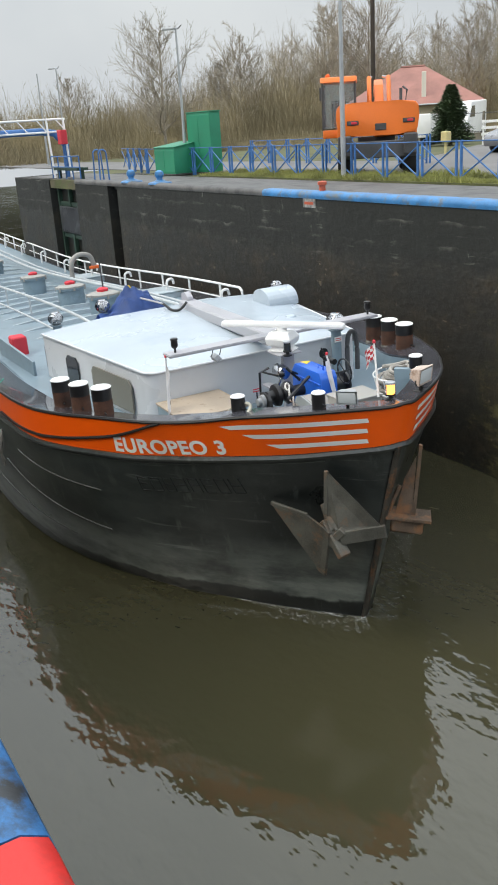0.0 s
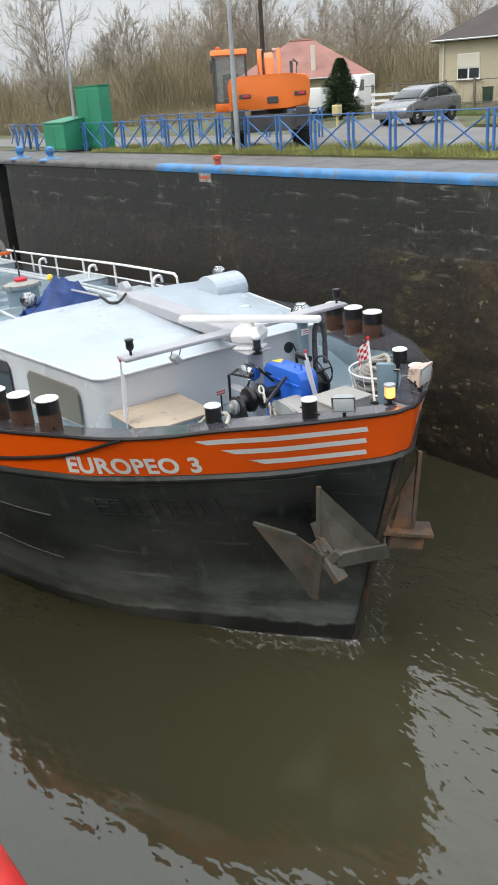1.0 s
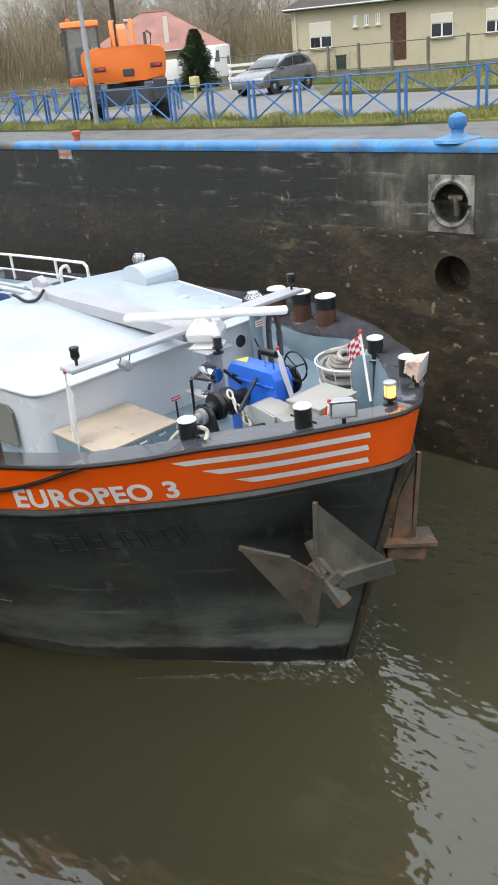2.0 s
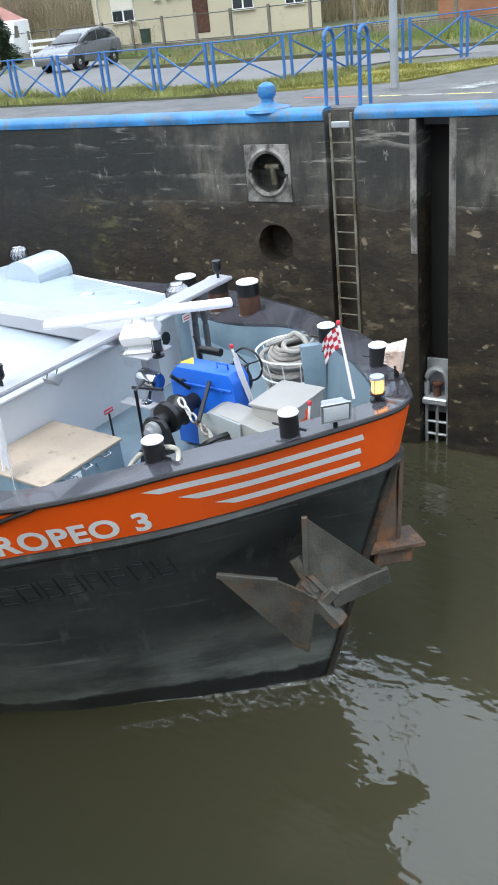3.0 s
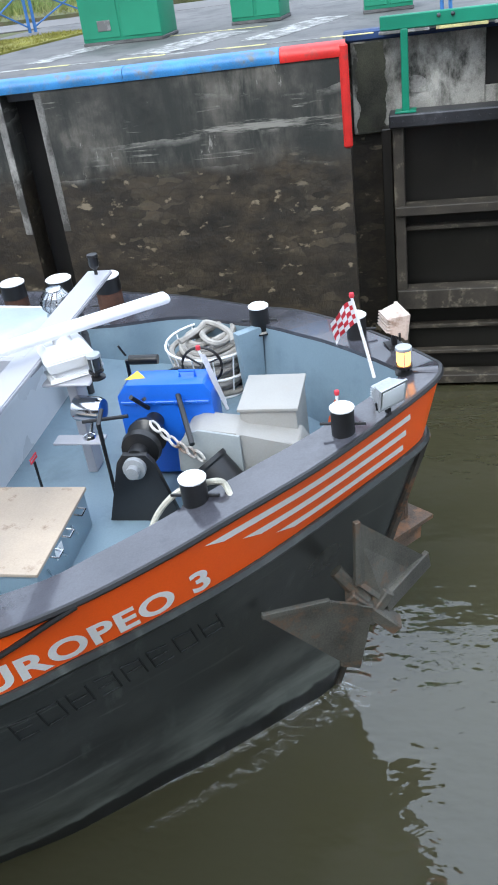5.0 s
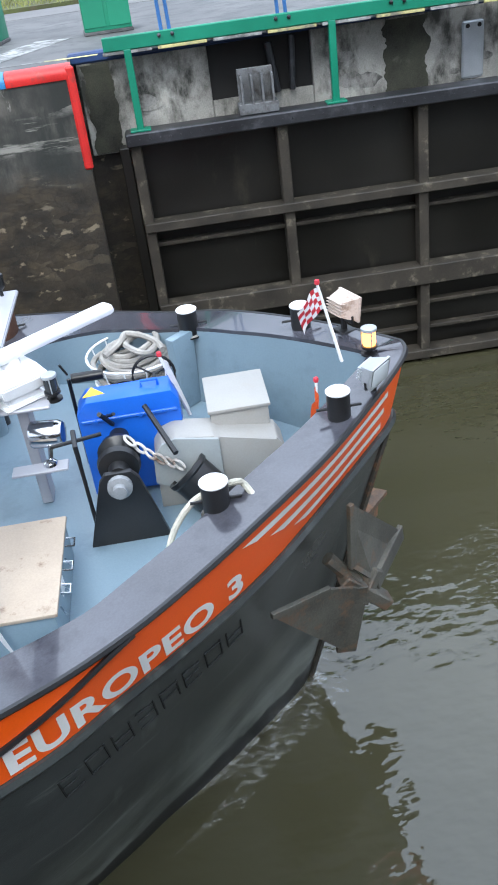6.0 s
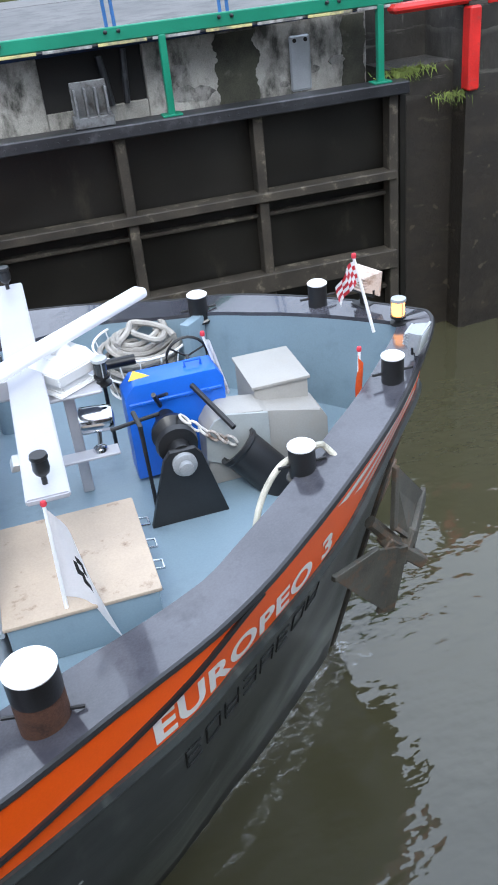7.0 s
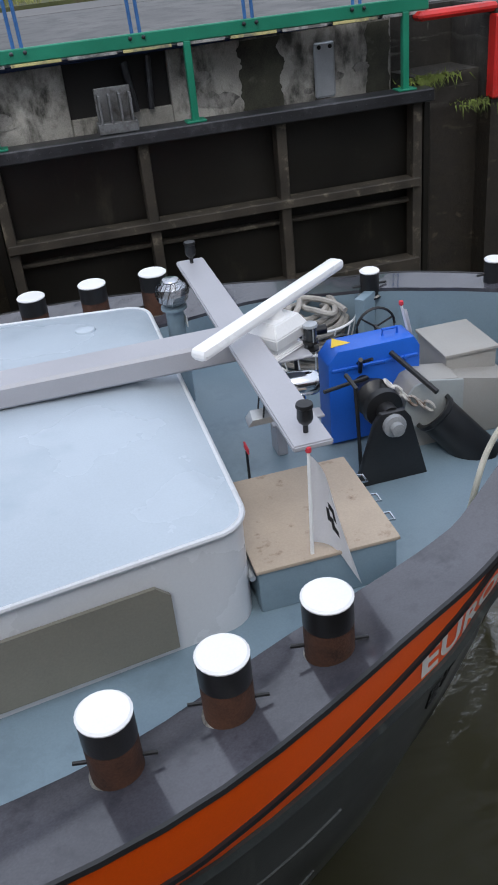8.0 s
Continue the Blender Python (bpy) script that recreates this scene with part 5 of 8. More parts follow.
def casing():
    c = thing("casing", None)
    c.parent = barge
    tagged(c, "grey steel chain casing")
    bm = B()
    prism(bm, [(-1.24, 0), (-0.06, 0), (-0.06, 0.44), (-0.12, 0.55), (-0.62, 0.63), (-0.68, 0.67), (-1.02, 0.72), (-1.14, 0.68), (-1.22, 0.56)], 0.34, pose(0, -0.20, DECK), 0.02)
    part("casing_body", bm, "box_grey", c)
    bm = B()
    prism(bm, [(-1.25, 0.30), (-0.64, 0.02), (-0.64, 0.66), (-1.02, 0.73), (-1.14, 0.69), (-1.23, 0.57)], 0.03, pose(0, -0.395, DECK), 0.01)
    part("side_plate", bm, "grey_deck", c)


casing()


def deck_box(name, x0, x1, y0, y1, z, mat, lid, label):
    b = thing(name, None, label, "")
    b.parent = barge
    bm = B()
    box(bm, (x0 + x1) / 2, (y0 + y1) / 2, DECK, x1 - x0, y1 - y0, z - DECK - 0.02, 0.02, seg=2)
    part("box_body", bm, mat, b)
    bm = B()
    box(bm, (x0 + x1) / 2, (y0 + y1) / 2, z - 0.03, x1 - x0 + 0.04, y1 - y0 + 0.04, 0.035, 0.012, seg=2)
    part("lid", bm, lid, b)
    return b


deck_box("deck_locker", -0.68, -0.15, -0.12, 0.52, 3.66, "box_grey", "box_grey", "warm grey deck locker with a flat lid")
hatch = deck_box("hatch", -3.14, -2.03, -2.02, -0.86, 3.30, "deck", "hatch_tan", "tan stained hatch lid on a grey coaming")
for y in (-1.15, -1.45, -1.72):
    bm = B()
    tube(bm, [(-2.01, y - 0.05, 3.26), (-1.94, y - 0.05, 3.25), (-1.94, y + 0.05, 3.25), (-2.01, y + 0.05, 3.26)], 0.010, 6)
    part("clasp", bm, "chrome", hatch)
    bm = B()
    tube(bm, [(-2.02, y - 0.13, 3.20), (-2.0, y - 0.13, 3.14), (-1.99, y - 0.11, 3.10)], 0.008, 6)
    part("hasp", bm, "chrome", hatch)
bm = B()
box(bm, -2.026, -1.58, 3.12, 0.006, 0.15, 0.10, 0.001)
part("notice_card", bm, "white", hatch, "small white notice card")
bm = B()
rod(bm, (-3.18, -2.0, 3.22), (-3.18, -1.5, 3.24), 0.025)
part("hinge", bm, "grey_steel", hatch)


def rope_basket():
    b = thing("rope_basket", None, "coiled old mooring rope in a white wire basket", "rope coil")
    cx, cy = -1.38, 1.85
    n = 32
    frame_ = thing("wire_basket", None)
    frame_.parent = b
    for r, z in ((0.53, 3.44), (0.48, 3.15), (0.42, 2.89)):
        bm = B()
        tube(bm, [(cx + r * math.cos(2 * math.pi * i / n), cy + r * math.sin(2 * math.pi * i / n), z) for i in range(n)], 0.014, 6, closed=True)
        part("hoop", bm, "white", frame_)
    for i in range(14):
        bm = B()
        a = 2 * math.pi * i / 14
        rod(bm, (cx + 0.53 * math.cos(a), cy + 0.53 * math.sin(a), 3.44), (cx + 0.40 * math.cos(a), cy + 0.40 * math.sin(a), DECK), 0.009, n=6)
        part("wire", bm, "white", frame_)
    rnd = random.Random(4)
    bm = B()
    pts = []
    turns = 20
    for i in range(turns * 22):
        k = i / (turns * 22)
        a = 2 * math.pi * i / 22
        r = 0.47 - 0.27 * ((k * 4.0) % 1.0) - 0.04 * (1 - k) + 0.018 * math.sin(a * 2.3 + k * 20)
        pts.append((cx + r * math.cos(a) + 0.03 * math.sin(k * 31), cy + r * math.sin(a), 2.92 + 0.54 * k + 0.05 * ((k * 4.0) % 1.0) + 0.02 * math.sin(a * 1.7 + k * 40)))
    tube(bm, pts, 0.034, 7)
    part("rope_coil", bm, "rope", b)
    bm = B()
    tube(bm, [(cx - 0.30 + 0.6 * k + 0.05 * math.sin(9 * k), cy - 0.24 + 0.34 * math.sin(3.3 * k), 3.54 + 0.07 * math.sin(3.14 * k)) for k in [i / 20 for i in range(21)]], 0.034, 7)
    part("rope_bight", bm, "rope", b)
    bm = B()
    tube(bm, [(cx + 0.1 + 0.17 * math.cos(a) * (1 + 0.2 * math.sin(a)), cy - 0.08 + 0.26 * math.sin(a), 3.56 + 0.03 * math.sin(2 * a)) for a in [i * 2 * math.pi / 24 for i in range(24)]], 0.034, 7, closed=True)
    part("rope_loop", bm, "rope", b)
    return b


def mooring_line(name, pts, r, mat, label):
    bm = B()
    nodes = pts
    line = [spline(nodes, i / 8) for i in range((len(nodes) - 1) * 8 + 1)]
    tube(bm, line, r, 8)
    ob = part(name, bm, mat)
    return tagged(ob, label, "rope")


MOVERS = [barge, rope_basket()]
MOVERS.append(mooring_line("mooring_rope", [(-0.45, -1.62, 3.72), (-0.52, -1.52, 3.80), (-0.58, -1.53, 3.84), (-0.72, -1.52, 3.80), (-0.92, -1.56, 3.74), (-1.10, -1.64, 3.55), (-1.20, -1.68, 3.25), (-1.24, -1.66, 2.95)], 0.026, "pale_rope", "pale mooring rope hung over a bow bollard"))


def flood_light(x, y, z, yaw, tilt, label, size=1.0, body="grey_steel"):
    f = thing("flood_light", None)
    f.parent = barge
    tagged(f, label)
    m = pose(x, y, z, 0, 0, yaw) @ Matrix.Scale(size, 4)
    bm = B()
    box(bm, 0, 0, 0, 0.05, 0.05, 0.12, 0.008, m)
    box(bm, 0, 0, -0.01, 0.18, 0.16, 0.02, 0.005, m)
    tube(bm, [m @ Vector(p) for p in ((-0.15, 0, 0.18), (-0.15, 0, 0.11), (0.15, 0, 0.11), (0.15, 0, 0.18))], 0.012, 6)
    part("bracket", bm, "black_gear", f)
    mm = m @ pose(0, 0, 0.24, tilt)
    bm = B()
    # flared housing: a wide rim in front, narrowing to the gear box behind
    rings = [[bm.verts.new(mm @ Vector((sx_ * a, y, sz_ * c))) for sx_, sz_ in ((-1, -1), (1, -1), (1, 1), (-1, 1))] for y, a, c in ((-0.078, 0.155, 0.105), (-0.085, 0.172, 0.122), (-0.06, 0.172, 0.122), (-0.05, 0.158, 0.108), (0.07, 0.115, 0.078), (0.09, 0.10, 0.065))]
    for r0, r1 in zip(rings, rings[1:]):
        for k in range(4):
            bm.faces.new((r0[k], r0[(k + 1) % 4], r1[(k + 1) % 4], r1[k]))
    bm.faces.new(rings[-1])
    part("lamp_body", bm, body, f)
    for i in range(5):
        bm = B()
        prism(bm, [(-0.125, -0.004), (0.125, -0.004), (0.125, 0.004), (-0.125, 0.004)], 0.07, mm @ pose(0, 0.075, -0.06 + i * 0.03))
        part("cooling_fin", bm, body, f)
    bm = B()
    prism(bm, [(-0.145, -0.095), (0.145, -0.095), (0.145, 0.095), (-0.145, 0.095)], 0.008, mm @ pose(0, -0.083, 0), 0.003)
    part("lens", bm, "lens", f, "frosted glass lens")


flood_light(0.70, -0.63, 3.88, 46, 10, "grey flood light facing the near side of the bow", 0.84)
flood_light(0.72, 0.59, 3.91, 112, 8, "weathered flood light facing away on the bow rail", 1.0, "tan_paint")


def lantern(x, y, z, glow, label, scale=1.0):
    f = thing("lantern", None)
    f.parent = barge
    tagged(f, label)
    m = pose(x, y, z) @ Matrix.Scale(scale, 4)
    bm = B()
    lathe(bm, [(0.09, 0), (0.09, 0.02), (0.035, 0.03), (0.035, 0.07), (0.085, 0.08), (0.085, 0.105)], 18, m)
    part("foot", bm, "black_gear", f)
    bm = B()
    lathe(bm, [(0.062, 0.105), (0.068, 0.13), (0.068, 0.24), (0.062, 0.262)], 18, m)
    part("lens", bm, glow, f)
    bm = B()
    lathe(bm, [(0.08, 0.262), (0.085, 0.27), (0.08, 0.295), (0.03, 0.305)], 18, m)
    part("lid", bm, "grey_steel", f)
    for i in range(3):
        a = 2.1 * i + 0.6
        bm = B()
        rod(bm, m @ Vector((0.078 * math.cos(a), 0.078 * math.sin(a), 0.1)), m @ Vector((0.078 * math.cos(a), 0.078 * math.sin(a), 0.265)), 0.006, n=6)
        part("guard", bm, "grey_steel", f)


lantern(0.82, -0.01, 3.92, "amber", "lit amber lantern on the bow", 0.88)


def flag(name, pole_a, pole_b, w, h, mats, label, droop=0.0, checks=0, away=(1, 0, 0), hang=0.0, logo=None):
    f = thing(name, None, label, "flag")
    bm = B()
    rod(bm, pole_a, pole_b, 0.016, 0.013)
    part("staff", bm, "white", f)
    bm = B()
    lathe(bm, [(0.02, 0), (0.024, 0.015), (0.02, 0.04), (0.006, 0.046)], 10, Matrix.Translation(pole_b))
    part("staff_tip", bm, "flag_red", f)
    a, b = Vector(pole_a), Vector(pole_b)
    d = (a - b).normalized()
    n = max(checks, 4) * 3
    bm = B()
    away = Vector(away).normalized()
    side = away.cross(Vector((0, 0, 1))).normalized()
    vs = []
    for i in range(n + 1):
        row = []
        for j in range(n + 1):
            u, v = i / n, j / n
            p = b + d * (0.03 + h * v) + away * (w * u * ((0.45 + 0.55 * v) if logo else 1.0)) + Vector((0, 0, -droop * u * u)) + side * (0.045 * math.sin(u * 7 + v * 2.0) * u)
            row.append(bm.verts.new(p))
        vs.append(row)
    k = checks or 1
    for i in range(n):
        for j in range(n):
            fc = bm.faces.new((vs[i][j], vs[i + 1][j], vs[i + 1][j + 1], vs[i][j + 1]))
            if checks:
                fc.material_index = (i * checks // n + j * checks // n) % 2
            elif logo and 0.35 < i / n < 0.6 and 0.35 < j / n < 0.7 and (i + 2 * j) % 3:
                fc.material_index = 1
    bmesh.ops.solidify(bm, geom=bm.faces[:], thickness=0.004)
    part("cloth", bm, mats, f)
    return f


MOVERS.append(flag("flag", (0.56, -0.03, 3.90), (0.40, 0.03, 4.64), 0.20, 0.20, ["flag_white", "flag_red"], "red and white chequered pennant on a short staff", 0.20, 5, (-0.8, -0.2, 0)))
MOVERS.append(flag("flag", (0.22, -0.44, 3.45), (0.26, -0.38, 3.93), 0.12, 0.38, ["flag_orange"], "small orange flag hanging limp inside the bulwark", 0.12, 0, (-0.3, -0.9, 0)))
MOVERS.append(flag("flag", (-0.86, 0.16, 3.50), (-1.04, 0.12, 4.16), 0.06, 0.55, ["flag_white"], "rolled white flag leaning beside the windlass", 0.06, 0, (0.8, -0.5, 0)))


# ---------------------------------------------------------------- lowered mast with radar
def mast():
    mst = thing("mast", None)
    mst.parent = barge
    tagged(mst, "lowered light grey mast lying fore and aft")
    bm = B()
    beam(bm, (-7.55, 0.50, 3.94), (-2.62, 0.08, 4.14), 0.36, 0.22)
    part("boom", bm, "beam_grey", mst)
    bm = B()
    prism(bm, [(-0.2, 0), (0.22, 0), (0.18, 0.32), (0.02, 0.42), (-0.18, 0.36)], 0.14, pose(-7.5, 0.50, 3.82), 0.02)
    part("hinge_bracket", bm, "beam_grey", mst)
    bm = B()
    tube(bm, [spline([(-6.95, 0.26, 4.12), (-6.98, 0.10, 3.98), (-7.15, -0.02, 3.96), (-7.35, -0.06, 4.02), (-7.5, -0.08, 4.06)], i / 6) for i in range(25)], 0.03, 8)
    part("hose", bm, "black_gear", mst)
    bm = B()
    tube(bm, [(-7.45, -0.08, 4.06), (-8.5, -0.28, 4.08)], 0.022, 6)
    part("hose_pipe", bm, "beam_grey", mst)
    bm = B()
    c = bmesh.new()
    bmesh.ops.create_cube(c, size=1)
    c.transform(Matrix.Diagonal((0.30, 4.05, 0.05, 1)))
    put(bm, c, pose(-2.63, 0.08, 4.22))
    bmesh.ops.bevel(bm, geom=bm.edges[:], offset=0.012, segments=2, affect="EDGES")
    cross = part("crosstree", bm, "beam_grey", mst, "flat pale crosstree")
    for y in (-1.78, 1.98):
        bm = B()
        lathe(bm, [(0.02, 0), (0.02, 0.06), (0.05, 0.09), (0.06, 0.12), (0.055, 0.20), (0.065, 0.21), (0.06, 0.235), (0.02, 0.24)], 16, pose(-2.63, y, 4.245))
        part("masthead_light", bm, "black_gear", cross)
    for y in (-0.9, -1.05):
        bm = B()
        tube(bm, [(-2.72, y, 4.2), (-2.76, y - 0.04, 4.02)], 0.008, 6)
        part("lamp_arm", bm, "black_gear", cross)
    bm = B()
    prism(bm, [(-0.12, -0.05), (0.12, -0.05), (0.09, 0.05), (-0.09, 0.05)], 0.1, pose(-2.76, -1.02, 3.99, 30, 0, 0), 0.01)
    part("work_lamp", bm, "grey_steel", cross)
    # radar: gearbox on a bracket and the scanner bar over it
    bm = B()
    box(bm, -2.27, 0.02, 3.98, 0.48, 0.44, 0.03, 0.01)
    box(bm, -2.32, 0.12, DECK, 0.10, 0.22, 1.20, 0.01)
    box(bm, -2.24, -0.25, 3.42, 0.5, 0.16, 0.025, 0.006)
    part("radar_bracket", bm, "beam_grey", mst)
    bm = B()
    turn = pose(-2.30, 0.03, 4.015, 0, 0, 35)
    rings = [[bm.verts.new(turn @ Vector((sx * hx, sy * hy, z))) for sx, sy in ((-1, -1), (1, -1), (1, 1), (-1, 1))] for z, hx, hy in ((0, 0.22, 0.17), (0.02, 0.22, 0.17), (0.03, 0.17, 0.14), (0.08, 0.15, 0.12), (0.11, 0.21, 0.18), (0.22, 0.235, 0.20), (0.33, 0.17, 0.14))]
    for lo, hi in zip(rings, rings[1:]):
        for k in range(4):
            bm.faces.new((lo[k], lo[(k + 1) % 4], hi[(k + 1) % 4], hi[k]))
    bm.faces.new(rings[0][::-1])
    bm.faces.new(rings[-1])
    bmesh.ops.bevel(bm, geom=list(bm.edges), offset=0.012, segments=2, affect="EDGES", clamp_overlap=True)
    rad = part("radar_gearbox", bm, "white", mst, "white radar gearbox")
    bm = B()
    lathe(bm, [(0.10, 0), (0.09, 0.08), (0.07, 0.16)], 16, pose(-2.30, 0.03, 4.28))
    part("turntable", bm, "white", rad)
    bm = B()
    prism(bm, [(-1.09, -0.04), (1.09, -0.04), (1.11, 0.0), (1.09, 0.06), (-1.09, 0.06), (-1.11, 0.0)], 0.15, pose(-2.29, 0.03, 4.44, 0, 0, 38.9), 0.04)
    part("radar_scanner", bm, "radar_white", rad, "long white radar scanner bar")


mast()
lantern(-2.0, -0.05, 3.99, "dark_glass", "dark signal lantern beside the radar", 0.85)


def search_light():
    f = thing("search_light", None)
    f.parent = barge
    tagged(f, "polished steel search light on a swivel stalk")
    bm = B()
    lathe(bm, [(0.115, -0.15), (0.125, -0.13), (0.12, 0.10), (0.10, 0.14), (0.03, 0.15)], 22, pose(-2.12, -0.12, 3.70, 90, 0, 82))
    part("lamp_drum", bm, "chrome", f)
    bm = B()
    rod(bm, (-2.15, -0.20, 3.44), (-2.12, -0.12, 3.62), 0.022)
    lathe(bm, [(0.07, 0), (0.06, 0.03), (0.02, 0.05)], 14, pose(-2.15, -0.22, 3.44))
    part("stalk", bm, "chrome", f)


search_light()


def cowl(x, y, z, top, r=0.16, label="polished spinning roof ventilator"):
    """A turbine vent: pipe and a finned globe."""
    f = thing("ventilator", None)
    f.parent = barge
    tagged(f, label)
    bm = B()
    lathe(bm, [(r * 0.55, z), (r * 0.55, top - r * 1.6), (r * 0.8, top - r * 1.55), (r * 0.8, top - r * 1.4)], 16, pose(x, y, 0))
    part("pipe", bm, "deck", f)
    bm = B()
    n = 16
    for i in range(n):
        pts = []
        for j in range(7):
            a = math.pi * (j / 6 - 0.5) * 0.92
            h = 2 * math.pi * i / n + 0.35 * math.sin(a)
            pts.append((x + r * math.cos(a) * math.cos(h), y + r * math.cos(a) * math.sin(h), top - r * 0.55 + r * 0.9 * math.sin(a)))
        for k in range(6):
            p, q = Vector(pts[k]), Vector(pts[k + 1])
            c = Vector((x, y, 0))
            o1, o2 = (p - c), (q - c)
            s1 = Vector((-o1.y, o1.x, 0)) * 0.34
            s2 = Vector((-o2.y, o2.x, 0)) * 0.34
            quad(bm, p, q, q + s2 + o2 * 0.0, p + s1)
    bmesh.ops.solidify(bm, geom=bm.faces[:], thickness=0.004)
    tagged(part("vane_globe", bm, "chrome", f), kind="stuff")
    bm = B()
    lathe(bm, [(0.01, 0), (r * 0.5, -0.005), (r * 0.55, -0.02)], 16, pose(x, y, top + r * 0.36))
    part("crown_plate", bm, "chrome", f)


cowl(-2.96, 1.50, DECK, 4.24, 0.17)
cowl(-8.03, 3.04, 2.7, 3.98, 0.17)
cowl(-9.0, -1.0, 2.7, 4.02, 0.17)
cowl(-9.3, -2.05, 2.7, 3.86, 0.17)


def red_handle(x, y):
    f = thing("pull_handle", None)
    f.parent = barge
    tagged(f, "red pull handle on a thin rod")
    bm = B()
    rod(bm, (x, y, DECK), (x, y, DECK + 0.34), 0.014)
    part("rod", bm, "black_gear", f)
    bm = B()
    tube(bm, [(x, y - 0.07, DECK + 0.36), (x, y + 0.07, DECK + 0.36), (x, y + 0.07, DECK + 0.40), (x, y - 0.07, DECK + 0.40)], 0.010, 6, closed=True)
    part("grip", bm, "flag_red", f)


red_handle(-2.75, -0.30)


def air_pipe(x, y):
    """A dark swan-neck pipe with a small notice beside it."""
    f = thing("air_pipe", None)
    f.parent = barge
    tagged(f, "dark swan-neck air pipe beside the ventilator")
    bm = B()
    box(bm, x + 0.103, y - 0.02, DECK + 0.90, 0.008, 0.16, 0.10, 0.002)
    plate_ = part("notice", bm, "text_white", f)
    for k in range(2):
        bm = B()
        box(bm, x + 0.109, y - 0.02, DECK + 0.925 + 0.035 * k, 0.004, 0.12, 0.012)
        part("lettering_bar", bm, "flag_red", plate_)
    bm = B()
    tube(bm, [spline([(x + 0.05, y + 0.20, DECK), (x + 0.05, y + 0.20, DECK + 0.75), (x + 0.05, y + 0.25, DECK + 1.0), (x + 0.05, y + 0.36, DECK + 1.0), (x + 0.05, y + 0.41, DECK + 0.75), (x + 0.05, y + 0.41, DECK + 0.3)], i / 6) for i in range(31)], 0.045, 10)
    part("swan_neck", bm, "machine_grey", f)


air_pipe(-2.96, 1.5)
bm = B()
lathe(bm, [(0.095, 0), (0.095, 0.015), (0.075, 0.02), (0.02, 0.02)], 20, pose(-3.185, 1.35, 3.53, 0, 90, 0))
part("porthole", bm, "dark_glass", barge, "small round dark porthole")
# bulwark stays, far side and bow
for x, y in ((-0.72, 1.62),):
    bm = B()
    prism(bm, [(-0.12, 0), (0.12, 0), (0.16, 0.85), (-0.16, 0.85)], 0.12, pose(x - 0.14, y - 0.16, DECK, 0, 0, 42), 0.03)
    part("bulwark_stay", bm, "deck", barge)
# sign of the white house flag at the near end of the crosstree
MOVERS.append(flag("flag", (-2.70, -1.98, 3.30), (-2.67, -1.94, 4.18), 0.36, 0.74, ["flag_white", "black_print"], "limp white house flag with a black mark", 0.42, 0, (0.95, -0.3, 0), logo=True))


# ---------------------------------------------------------------- the barge abaft the cabin
def sunk(name, bm, mat, parent=None, label="", smooth=35):
    """A part that follows the drop of the deck."""
    for v in bm.verts:
        v.co.z -= sheer(v.co.x)
    return part(name, bm, mat, parent, label, smooth)


